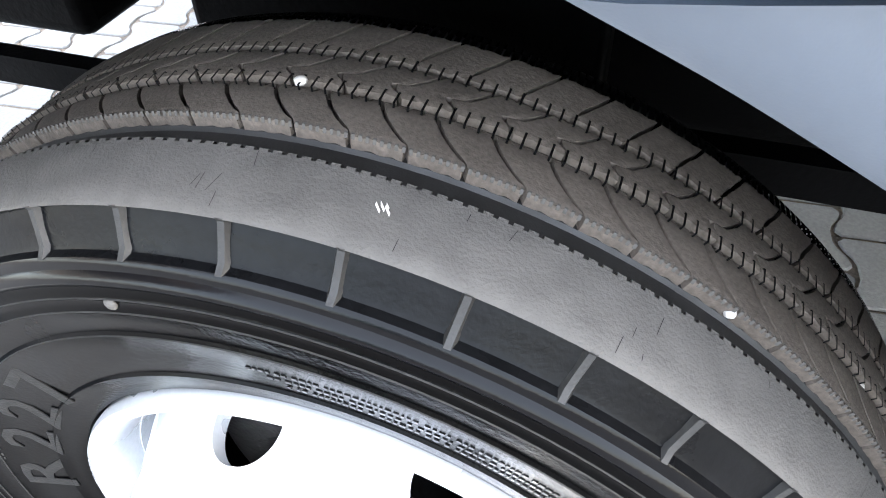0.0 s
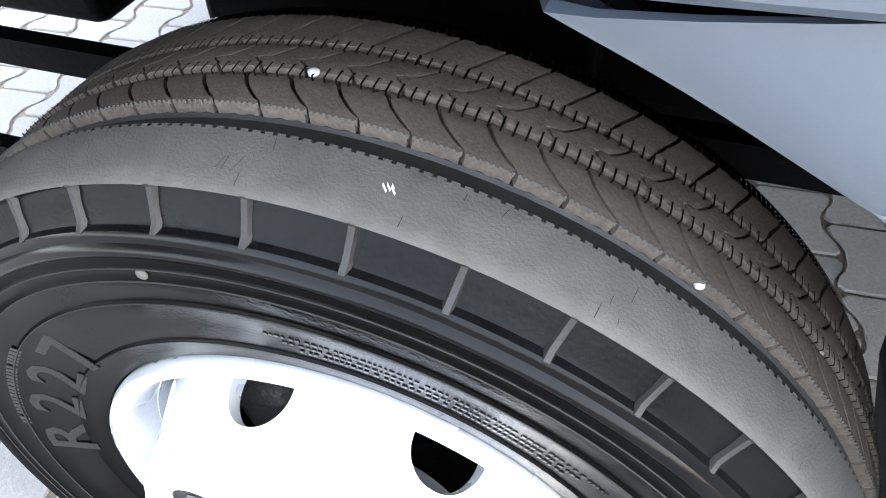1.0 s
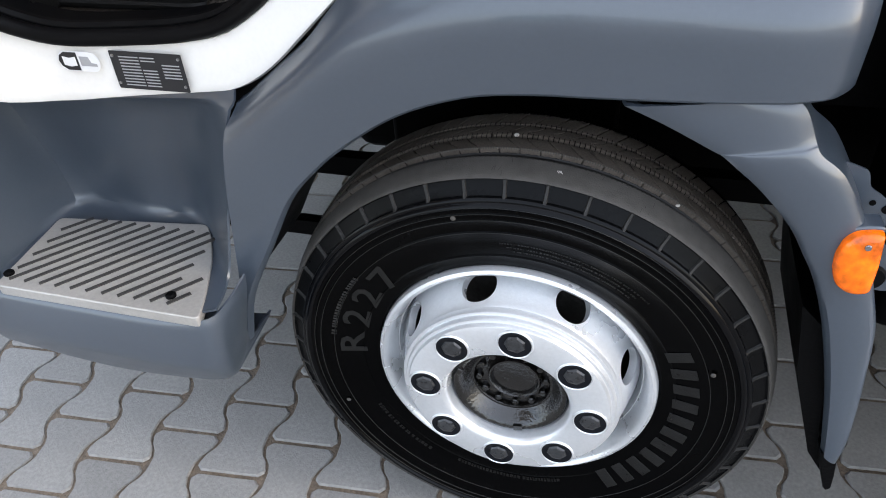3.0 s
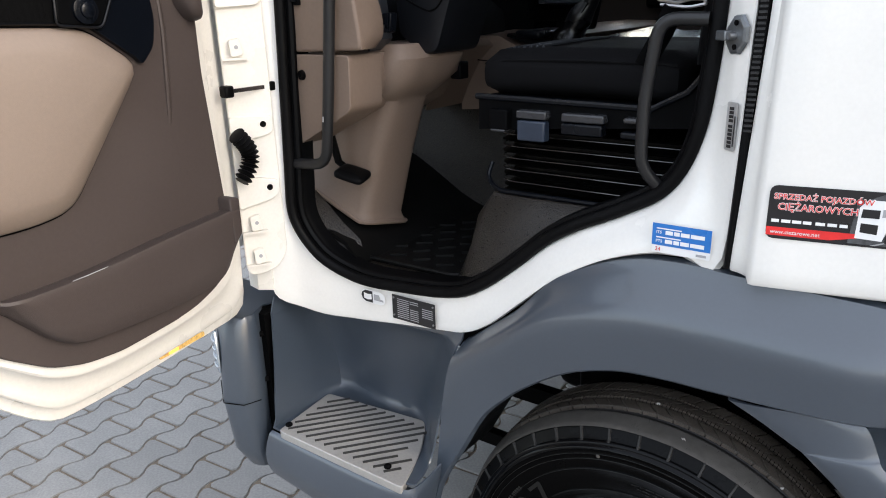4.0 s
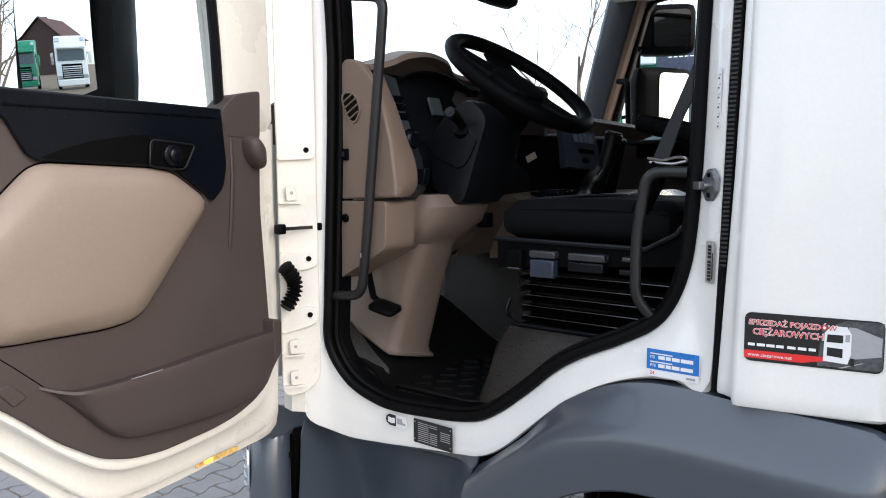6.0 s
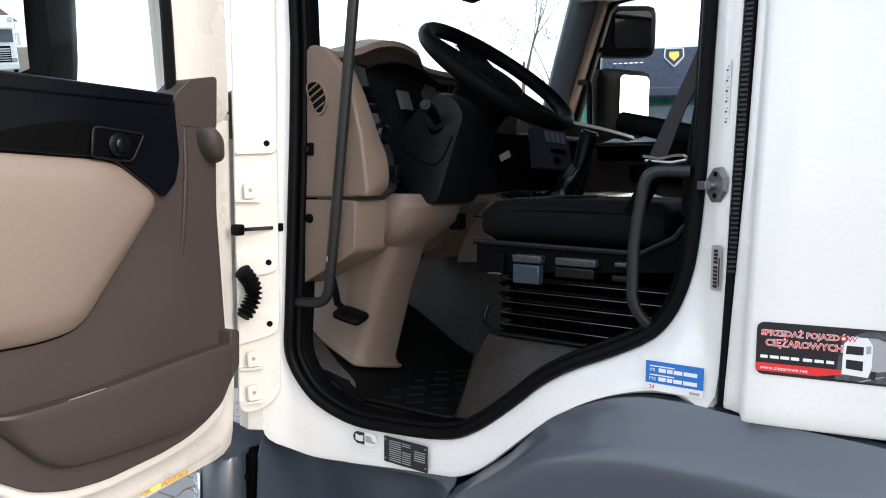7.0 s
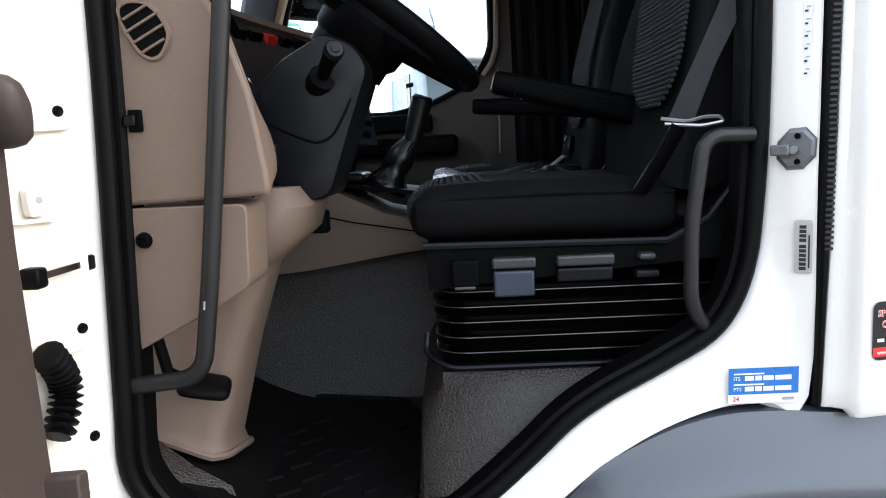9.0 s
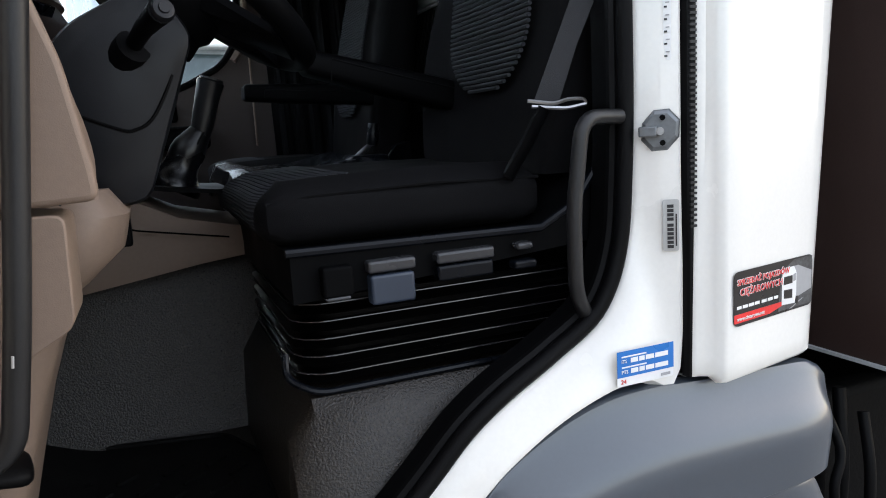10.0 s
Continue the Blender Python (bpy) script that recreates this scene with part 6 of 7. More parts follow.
def make_seat(name, label, driver):
    """An air-sprung cab seat about its own origin: x back, y across, z up from its plinth."""
    s = thing(name, label, "seat", "cab seats")
    bm = cushion((-0.285, -0.225, 0.192), (0.130, 0.225, 0.276), 0.032, 0.005, 12)
    for v in bm.verts:
        v.co.z += 0.02 * (1 - ((v.co.x + 0.08) / 0.21) ** 2) * 0.15 + (0.005 if abs(v.co.y) > 0.15 and v.co.z > 0.27 else 0)
        if v.co.x < -0.18:
            v.co.z -= 0.35 * (v.co.x + 0.18) ** 2 * (1 if v.co.z > 0.24 else -1)
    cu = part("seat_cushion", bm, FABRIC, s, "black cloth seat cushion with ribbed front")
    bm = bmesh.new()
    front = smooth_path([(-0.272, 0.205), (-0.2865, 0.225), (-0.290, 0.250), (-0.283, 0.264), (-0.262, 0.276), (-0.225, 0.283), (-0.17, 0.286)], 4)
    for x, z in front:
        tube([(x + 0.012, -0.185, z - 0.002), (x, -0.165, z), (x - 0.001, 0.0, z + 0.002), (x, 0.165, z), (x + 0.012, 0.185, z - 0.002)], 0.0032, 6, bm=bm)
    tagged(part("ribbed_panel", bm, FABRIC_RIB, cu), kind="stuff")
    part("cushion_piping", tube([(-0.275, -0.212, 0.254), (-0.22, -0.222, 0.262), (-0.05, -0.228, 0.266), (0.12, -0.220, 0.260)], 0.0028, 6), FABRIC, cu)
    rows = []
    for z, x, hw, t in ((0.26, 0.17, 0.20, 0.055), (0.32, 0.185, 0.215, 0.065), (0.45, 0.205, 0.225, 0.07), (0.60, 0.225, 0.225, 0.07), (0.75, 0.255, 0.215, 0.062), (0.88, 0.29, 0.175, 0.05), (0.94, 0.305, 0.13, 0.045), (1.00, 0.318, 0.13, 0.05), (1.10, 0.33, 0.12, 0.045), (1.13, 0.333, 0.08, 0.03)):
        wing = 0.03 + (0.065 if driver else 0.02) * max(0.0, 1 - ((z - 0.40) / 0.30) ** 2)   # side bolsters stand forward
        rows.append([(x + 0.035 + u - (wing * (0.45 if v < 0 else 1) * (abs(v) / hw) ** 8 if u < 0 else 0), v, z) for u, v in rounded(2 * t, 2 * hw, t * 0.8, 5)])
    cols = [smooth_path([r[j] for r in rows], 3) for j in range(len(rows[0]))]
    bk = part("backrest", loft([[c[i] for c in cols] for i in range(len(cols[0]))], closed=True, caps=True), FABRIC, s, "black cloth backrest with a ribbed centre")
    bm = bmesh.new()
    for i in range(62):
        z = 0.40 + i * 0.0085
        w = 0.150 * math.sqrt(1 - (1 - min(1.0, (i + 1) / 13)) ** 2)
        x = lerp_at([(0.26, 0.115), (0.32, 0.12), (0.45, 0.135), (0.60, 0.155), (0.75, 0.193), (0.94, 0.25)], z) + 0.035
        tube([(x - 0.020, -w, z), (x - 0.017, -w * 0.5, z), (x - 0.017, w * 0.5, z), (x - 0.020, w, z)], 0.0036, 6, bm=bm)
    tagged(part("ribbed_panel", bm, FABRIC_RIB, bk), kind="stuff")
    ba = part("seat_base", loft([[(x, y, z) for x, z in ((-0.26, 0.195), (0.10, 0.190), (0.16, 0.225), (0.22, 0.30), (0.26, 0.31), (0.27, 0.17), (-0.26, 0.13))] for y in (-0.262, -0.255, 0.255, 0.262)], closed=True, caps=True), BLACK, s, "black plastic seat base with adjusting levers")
    part("base_shelf", tube([(-0.265, -0.263, 0.196), (0.095, -0.266, 0.191), (0.155, -0.266, 0.222), (0.215, -0.262, 0.298)], 0.006, 8), BLACK_GLOSS, ba)
    for x0, x1, z0, z1, mt, nm in ((-0.225, -0.185, 0.135, 0.175, BLACK, "lever"), (-0.165, -0.100, 0.160, 0.176, LEVER, "lever"), (-0.163, -0.103, 0.118, 0.157, BLUE_GREY, "lever"), (-0.070, 0.015, 0.160, 0.176, LEVER, "lever"),
                                   (-0.070, 0.012, 0.137, 0.158, BLACK_GLOSS, "lever"), (0.05, 0.075, 0.165, 0.175, LEVER, "lever"), (-0.222, -0.190, 0.131, 0.137, LEVER, "lever"), (0.045, 0.08, 0.138, 0.150, BLACK_GLOSS, "lever")):
        part(nm, box((x0, -0.281, z0), (x1, -0.258, z1)), mt, ba, "grey seat adjusting lever" if mt != BLACK else "black seat switch", bevel=0.004)
    rows = []
    for i in range(22):
        z = 0.005 + 0.006 * i
        o = (0.003, -0.012, -0.016, -0.015)[i % 4]
        rows.append([(u, v, z) for u, v in rounded(0.50 + o * 2 + 0.0006 * i, 0.42 + o * 2, 0.05, 4)])
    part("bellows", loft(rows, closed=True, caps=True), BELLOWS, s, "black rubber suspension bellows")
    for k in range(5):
        part("bellows_ring", tube([(u, v, 0.017 + 0.0245 * k) for u, v in rounded(0.508, 0.428, 0.05, 4)], 0.0014, 6, True), BELLOWS_GLINT, s)
    part("height_bar", tube(round_path([(-0.268, -0.20, 0.05), (-0.272, -0.215, 0.02), (-0.235, -0.235, 0.0), (0.20, -0.235, 0.0)], 0.02, 4), 0.005, 8), BLACK_GLOSS, s)
    for x, y, z in (((0.165, 0.185, 0.400),) if driver else ((0.088, -0.270, 0.452),)):
        bm = loft([[(x, v, w) for v, w in rounded(0.07, h, 0.012, 3)] for x, h in ((-0.30, 0.034), (-0.292, 0.044), (-0.15, 0.052), (0.06, 0.058))], closed=True, caps=True)
        bmesh.ops.transform(bm, matrix=pose(x, y, z, 0, 14 if driver else 3, 0), verts=bm.verts)
        rest_arm = part("armrest", bm, BLACK, s, "black folding armrest", bevel=0.003)
        part("armrest_seam", tube([Vector((x - 0.25, y - 0.036, z + (0.035 if driver else 0))), Vector((x - 0.245, y - 0.036, z + (0.074 if driver else 0.02))), Vector((x - 0.10, y - 0.036, z + (0.036 if driver else 0.012))), Vector((x + 0.05, y - 0.036, z + (0.000 if driver else 0.004)))], 0.0014, 6), RUBBER, rest_arm)
    return s


seat = make_seat("driver_seat", "black cloth air-sprung driver seat on a vinyl plinth", True)
seat.matrix_world = pose(-0.165, 0.365, 1.178)
belt = thing("seat_belt", "black webbing seat belt with a bright buckle", "seat belt")
web = [[(-0.066, 0.115, 1.540), (-0.030, 0.105, 1.540)], [(-0.030, 0.112, 1.62), (0.000, 0.100, 1.62)], [(0.006, 0.110, 1.70), (0.040, 0.098, 1.70)], [(0.07, 0.105, 1.85), (0.11, 0.095, 1.85)], [(0.14, 0.10, 2.05), (0.18, 0.09, 2.05)]]
part("webbing", thick(loft(web), 0.003), surf("grey_black_webbing", (0.013, 0.0135, 0.016), 0.8, bump=0.5, grain=900), belt)
part("buckle_bar", tube(round_path([(-0.075, 0.112, 1.546), (-0.04, 0.100, 1.540), (-0.015, 0.100, 1.546), (0.005, 0.094, 1.545), (0.010, 0.094, 1.538), (-0.02, 0.098, 1.533), (-0.07, 0.11, 1.538)], 0.008, 3), 0.0028, 6), STEEL, belt, "bright steel belt guide")
part("belt_anchor", tube([(-0.10, 0.135, 1.44), (-0.07, 0.125, 1.49), (-0.048, 0.115, 1.535)], 0.020, 8, flat=0.4), BLACK, belt)
mate = make_seat("passenger_seat", "black cloth passenger seat in the shade of the cab", False)
mate.matrix_world = pose(-0.10, 1.52, 1.178)
lockers = part("rear_locker", box((0.300, 1.20, 1.905), (0.334, 1.93, 1.945)), GREY_LIGHT, truck, "grey rear wall panel above a stowage net", bevel=0.004)
part("locker_door", box((0.296, 1.20, 1.951), (0.334, 1.93, 2.20)), GREY_LIGHT, lockers, bevel=0.006)
part("net_backing", box((0.322, 1.20, 1.56), (0.334, 1.93, 1.90)), BLACK, lockers, smooth=False)
part("net_rail", tube([(0.306, 1.20, 1.897), (0.306, 1.93, 1.897)], 0.005, 6), GREY_LIGHT, lockers)
bm = bmesh.new()
for i in range(-8, 24):
    for s in (1, -1):
        y0 = 1.22 + i * 0.034
        y1 = y0 + s * 0.22
        f0, f1 = sorted((max(0.0, min(1.0, (1.20 - y0) / (s * 0.22))), max(0.0, min(1.0, (1.93 - y0) / (s * 0.22)))))
        if f1 - f0 > 0.02:
            tube([(0.312, y0 + s * 0.22 * f, 1.58 + 0.315 * f) for f in (f0, f1)], 0.0022, 4, bm=bm)
tagged(part("stowage_net", bm, FABRIC_RIB, lockers, smooth=False), kind="stuff")
brake = part("park_brake_lever", tube(smooth_path([(-0.150, 0.77, 1.462), (-0.125, 0.77, 1.482), (-0.100, 0.77, 1.498)], 4), 0.005, 8), STEEL, truck, "short parking brake lever with a black grip")
part("grip", tube(smooth_path([(-0.106, 0.77, 1.490), (-0.102, 0.77, 1.510), (-0.099, 0.77, 1.538)], 4), lambda t: 0.0115 + 0.002 * math.sin(t * 3.1), 12), BLACK_GLOSS, brake)
part("brake_base", box((-0.165, 0.735, 1.436), (-0.075, 0.805, 1.470)), BLACK_GLOSS, brake, bevel=0.012)
drape = []
for i in range(49):
    x = -0.130 + 0.0085 * i
    w = 0.014 * math.sin(i * 0.9) + 0.006 * math.sin(i * 2.3 + 1)
    drape.append([(x + 0.02 * k, FAR_Y - 0.055 + w * (1 - 0.4 * k), 2.34 - 1.09 * k) for k in (0.0, 0.3, 0.6, 1.0)])
part("side_curtain", thick(loft(drape), 0.003), FABRIC, truck, "black gathered curtain behind the passenger door")
part("centre_mirror", cushion((-1.10, 0.86, 2.145), (-1.03, 1.10, 2.25), 0.03, 0.006, 6), BLACK, truck, "black inside mirror under the header")


# ---- latch, plates and stickers on the cab ----
b = lathe([(0, -0.006), (0.022, -0.006), (0.026, -0.004), (0.028, 0.0)], 8)
bmesh.ops.transform(b, matrix=pose(0.076, 0.0, 1.495) @ Matrix.Rotation(radians(22.5), 4, "Y") @ Matrix.Diagonal((0.95, 1, 1.1, 1)), verts=b.verts)
PLATE = surf("dull_zinc_plate", (0.17, 0.18, 0.19), 0.38, metal=0.8, var=0.15, bump=0.05)
on_pillar = lambda x, y, z, x0, y0, turn=-42: pose(x, y, z, 0, 0, turn) @ pose(-x0, -y0, -z)  # noqa: E731  turns a flat fitting onto the slanted rear pillar
striker = part("latch_plate", b, PLATE, truck, "bright steel door striker plate", smooth=False)
part("striker_pin", tube([(0.076, -0.004, 1.494), (0.076, -0.016, 1.494)], 0.0055, 10), STEEL, striker)
part("striker_head", box((0.048, -0.020, 1.487), (0.072, -0.005, 1.501)), PLATE, striker, bevel=0.002)
for z in (1.478, 1.512):
    part("striker_screw", tube([(0.079, -0.004, z), (0.079, -0.0085, z)], 0.004, 8), DARK, striker)

striker.matrix_local = on_pillar(0.0800, 0.0225, 1.495, 0.076, 0.0)


def sticker(name, x0, z0, x1, z1, y, material, label, r=0.003):
    o = [((x0 + x1) / 2 + u, (z0 + z1) / 2 + v) for u, v in rounded(x1 - x0, z1 - z0, r, 3)]
    return part(name, prism(o, XZ(y), 0.0006), material, truck, label, smooth=False)


def bar(x0, z0, x1, z1, y, material, parent, name="print_bar"):
    return part(name, box((x0, y - 0.0004, z0), (x1, y, z1)), material, parent, smooth=False)


st = sticker("blue_sticker", -0.018, 1.152, 0.077, 1.202, -0.0024, WHITE_STICKER, "blue and white service sticker")
part("blue_field", prism([(-0.018, 1.165), (0.077, 1.165), (0.077, 1.202), (-0.018, 1.202)], XZ(-0.0032), 0.0006), BLUE_STICKER, st, smooth=False)
for z, n in ((1.1845, 1), (1.1695, 1)):
    bar(-0.011, z + 0.0085, 0.030, z + 0.0105, -0.0034, WHITE_STICKER, st)
    words('ITS' if z > 1.18 else 'PTS', 0.0070, FACE(-0.0115, -0.0036, z + 0.0006), WHITE_STICKER, st)
    for i, (a, w) in enumerate(((0.004, 0.012), (0.018, 0.009), (0.029, 0.014), (0.045, 0.022))):
        bar(a, z, a + w, z + 0.0065, -0.0034, WHITE_STICKER, st)
words("24", 0.009, FACE(-0.012, -0.0028, 1.1555), RED_INK, st)
bar(0.055, 1.1555, 0.071, 1.1595, -0.0028, GREY_INK, st)
# maker's plate on the pillar and stickers above it
mk = sticker("maker_plate", 0.0735, 1.328, 0.0955, 1.400, -0.0026, surf("brushed_plate", (0.45, 0.45, 0.45), 0.4, metal=0.5), "small grey maker plate with dark print")
for z0, z1 in ((1.332, 1.3365), (1.338, 1.3425), (1.344, 1.3485), (1.350, 1.3545), (1.356, 1.3605), (1.362, 1.3665), (1.3705, 1.375), (1.3765, 1.381), (1.3825, 1.387), (1.3885, 1.393)):
    bar(0.0795, z0, 0.0880, z1, -0.0032, BLACK_INK, mk)
bar(0.0905, 1.335, 0.0925, 1.38, -0.0032, BLACK_INK, mk)
mk.matrix_local = on_pillar(0.0860, 0.0104, 1.364, 0.0845, -0.0020, -32)
wl_ = sticker("service_label", 0.087, 1.588, 0.0975, 1.69, -0.0026, WHITE_STICKER, "narrow white label with black pictograms")
for i in range(6):
    bar(0.0885, 1.592 + i * 0.016, 0.0925, 1.5945 + i * 0.016, -0.0032, BLACK_INK, wl_)
    bar(0.0905, 1.598 + i * 0.016, 0.0955, 1.5995 + i * 0.016, -0.0032, GREY_INK, wl_)
wl_.matrix_local = on_pillar(0.0905, 0.0202, 1.64, 0.092, -0.0020, -39)
# data plate and manual pictogram on the sill
pp = sticker("data_plate", -0.585, 0.896, -0.468, 0.953, -0.0105, BLACK_INK, "black data plate with printed bars", 0.002)
for i in range(10):
    z = 0.902 + i * 0.0047
    bar(-0.570, z, -0.538, z + 0.0017, -0.0113, GREY_INK, pp)
    if i not in (6, 7):
        bar(-0.535, z, -0.512, z + 0.0017, -0.0113, GREY_INK, pp)
    if 2 < i < 8:
        bar(-0.502, z, -0.474, z + 0.0017, -0.0113, GREY_INK, pp)
for x, z in ((-0.580, 0.905), (-0.580, 0.946), (-0.473, 0.905), (-0.473, 0.946)):
    part("rivet", tube([(x, -0.0105, z), (x, -0.0125, z)], 0.0022, 8), STEEL, pp)
ov = sticker("manual_pictogram", -0.668, 0.922, -0.598, 0.952, -0.019, WHITE_STICKER, "white rounded pictogram sticker", 0.014)
part("dark_half", prism([(-0.655, 0.9235), (-0.634, 0.9235), (-0.634, 0.9505), (-0.655, 0.9505), (-0.664, 0.945), (-0.667, 0.937), (-0.664, 0.929)], XZ(-0.0198), 0.0006), BLACK_INK, ov, smooth=False)
part("book_shape", prism([(-0.659, 0.931), (-0.648, 0.929), (-0.637, 0.931), (-0.637, 0.944), (-0.648, 0.942), (-0.659, 0.944)], XZ(-0.0203), 0.0004), WHITE_STICKER, ov, smooth=False)
part("lorry_shape", prism([(-0.63, 0.931), (-0.603, 0.931), (-0.603, 0.935), (-0.612, 0.936), (-0.615, 0.945), (-0.63, 0.945)], XZ(-0.0198), 0.0004), GREY_INK, ov, smooth=False)
# dealer sign on the rear panel
SY = -0.0205
sg = sticker("dealer_sign", 0.157, 1.214, 0.350, 1.293, SY, BLACK_INK, "black dealer sign with red lettering and a lorry shape", 0.010)
WORD_RED = surf("bright_red_print", (0.72, 0.03, 0.03), 0.4, bump=0)
words("SPRZEDAŻ POJAZDÓW", 0.0118, FACE(0.163, SY - 0.0010, 1.2735), WHITE_STICKER, sg, bold=0.0006)
words("SPRZEDAŻ POJAZDÓW", 0.0118, FACE(0.163, SY - 0.0016, 1.2735), WORD_RED, sg)
words("CIĘŻAROWYCH", 0.0138, FACE(0.169, SY - 0.0010, 1.258), WHITE_STICKER, sg, bold=0.0006)
words("CIĘŻAROWYCH", 0.0138, FACE(0.169, SY - 0.0016, 1.258), WORD_RED, sg)
for a, w in ((0.163, 0.010), (0.176, 0.012), (0.190, 0.012), (0.204, 0.011), (0.220, 0.012), (0.235, 0.012), (0.250, 0.010)):
    bar(a, 1.239, a + w, 1.2435, SY - 0.0008, WHITE_STICKER, sg)
part("red_band", prism([(0.1575, 1.219), (0.24, 1.219), (0.275, 1.226), (0.27, 1.2315), (0.1575, 1.2315)], XZ(SY - 0.0006), 0.0005), WORD_RED, sg, smooth=False)
words("www.ciezarowe.net", 0.0080, FACE(0.163, SY - 0.0012, 1.2222), WHITE_STICKER, sg)
part("grey_field", prism([(0.262, 1.2175), (0.3485, 1.2175), (0.3485, 1.2905), (0.300, 1.2905), (0.268, 1.275)], XZ(SY - 0.0003), 0.0003), surf("grey_photo_field", (0.06, 0.062, 0.066), 0.4, var=0.6, scale=40, bump=0), sg, smooth=False)
part("trailer_shape", prism([(0.303, 1.231), (0.347, 1.240), (0.347, 1.268), (0.312, 1.281), (0.303, 1.281)], XZ(SY - 0.0006), 0.0005), GREY_INK, sg, smooth=False)
part("lorry_body", prism([(0.270, 1.226), (0.303, 1.224), (0.307, 1.240), (0.307, 1.270), (0.301, 1.281), (0.280, 1.281), (0.271, 1.270)], XZ(SY - 0.0008), 0.0005), WHITE_STICKER, sg, smooth=False)
for o, m in (([(0.274, 1.256), (0.296, 1.256), (0.296, 1.268), (0.275, 1.268)], BLACK_INK), ([(0.275, 1.235), (0.296, 1.233), (0.296, 1.247), (0.275, 1.248)], BLACK_INK), ([(0.306, 1.222), (0.312, 1.222), (0.312, 1.234), (0.306, 1.234)], BLACK_INK), ([(0.299, 1.258), (0.305, 1.259), (0.305, 1.270), (0.299, 1.269)], GREY_INK)):
    part("lorry_window", prism(o, XZ(SY - 0.0013), 0.0004), m, sg, smooth=False)
part("road_stripe", prism([(0.29, 1.217), (0.296, 1.217), (0.325, 1.228), (0.322, 1.228)], XZ(SY - 0.0006), 0.0004), GREY_INK, sg, smooth=False)

sg.matrix_local = pose(0.159, -0.0312, 0, 0, 0, 10.42) @ pose(-0.157, -SY, 0)

# ---- chassis behind and under the cab ----
part("chassis_rail", box((-1.0, 0.42, 0.74), (5.5, 0.50, 0.92)), DARK, truck, smooth=False)
part("spring_hanger", box((-0.33, 0.41, 0.585), (0.118, 0.47, 0.80)), DARK, truck, bevel=0.01)
part("tie_rod", box((0.16, 0.61, 0.405), (1.3, 0.65, 0.460)), DARK, truck, smooth=False)
part("chassis_rail", box((-1.0, 1.54, 0.60), (5.5, 1.62, 0.84)), DARK, truck, smooth=False)
part("front_axle", box((-0.07, 0.2, 0.34), (0.07, 1.84, 0.46)), DARK, truck, bevel=0.02)
part("drag_link", box((-1.2, 0.612, 0.366), (-0.42, 0.650, 0.420)), DARK, truck, smooth=False)
part("lower_link", box((-1.2, 0.415, 0.318), (-0.50, 0.445, 0.358)), DARK, truck, smooth=False)
part("steering_box", box((-0.78, 0.42, 0.60), (-0.49, 0.56, 0.78)), DARK, truck, bevel=0.02)
part("far_wheel", lathe([(0.2, 2.02), (0.26, 2.05), (0.36, 2.06), (0.405, 2.02), (0.415, 1.95), (0.405, 1.83), (0.33, 1.80), (0.2, 1.83)], 48, (WX, WZ)), TYRE_SIDE, truck)
part("engine", box((-0.95, 0.72, 0.60), (1.0, 1.34, 0.92)), DARK, truck, bevel=0.04)
part("front_bumper", box((-1.30, 0.22, 0.41), (-1.22, 2.12, 0.90)), GREY, truck, "grey plastic front bumper", bevel=0.03)
part("far_skirt", box((-1.20, 1.98, 0.36), (-0.48, 2.08, 0.92)), GREY, truck, bevel=0.02)
# unseen blocks added to keep far-side light from under the truck
part("gearbox", box((0.9, 0.76, 0.40), (1.8, 1.30, 0.92)), DARK, truck, bevel=0.05)
part("sump", box((-0.6, 0.80, 0.33), (0.9, 1.28, 0.60)), DARK, truck, bevel=0.05)
part("far_side_guard", box((0.45, 2.04, 0.24), (5.5, 2.10, 1.05)), DARK, truck, smooth=False)
part("far_tank", box((0.60, 1.70, 0.30), (2.4, 2.10, 0.95)), DARK, truck, bevel=0.05)
part("silencer", box((1.3, 0.52, 0.34), (2.2, 1.50, 0.72)), DARK, truck, bevel=0.05)
for y0 in (0.0, 1.72):
    part("rear_wheel", lathe([(0.2, y0 + 0.05), (0.26, y0), (0.36, y0 - 0.01), (0.405, y0 + 0.03), (0.415, y0 + 0.10), (0.405, y0 + 0.30), (0.33, y0 + 0.34), (0.2, y0 + 0.30)], 48, (3.7, WZ)), TYRE_SIDE, truck)
# box body behind the cab
part("body_front", box((0.60, -0.06, 1.05), (0.64, 2.12, 3.2)), surf("dark_brown_body_front", (0.030, 0.015, 0.012), 0.6), truck, "dark box body front behind the cab", smooth=False)
part("body_side", box((0.64, -0.06, 1.05), (5.6, 2.12, 3.2)), surf("dark_body", (0.02, 0.018, 0.017), 0.5), truck, smooth=False)
part("body_edge", box((0.592, -0.05, 1.043), (0.60, 2.1, 1.049)), GREY_LIGHT, truck, smooth=False)
part("rear_gear", box((0.55, 0.16, 0.47), (1.9, 0.42, 0.98)), DARK, truck, bevel=0.03)
br = [(0.40, 0.85), (0.434, 0.838), (0.441, 0.814), (0.455, 0.806), (0.462, 0.800), (0.476, 0.798), (0.483, 0.786), (0.478, 0.766), (0.470, 0.756), (0.474, 0.737), (0.486, 0.727), (0.510, 0.712), (0.528, 0.702), (0.537, 0.688), (0.533, 0.671), (0.520, 0.659), (0.50, 0.654), (0.44, 0.66), (0.40, 0.70)]
bk = part("arch_bracket", prism(corners(br, 0.006, 2), XZ(0.035), 0.003), GREY, truck, "grey drilled steel bracket", smooth=False)
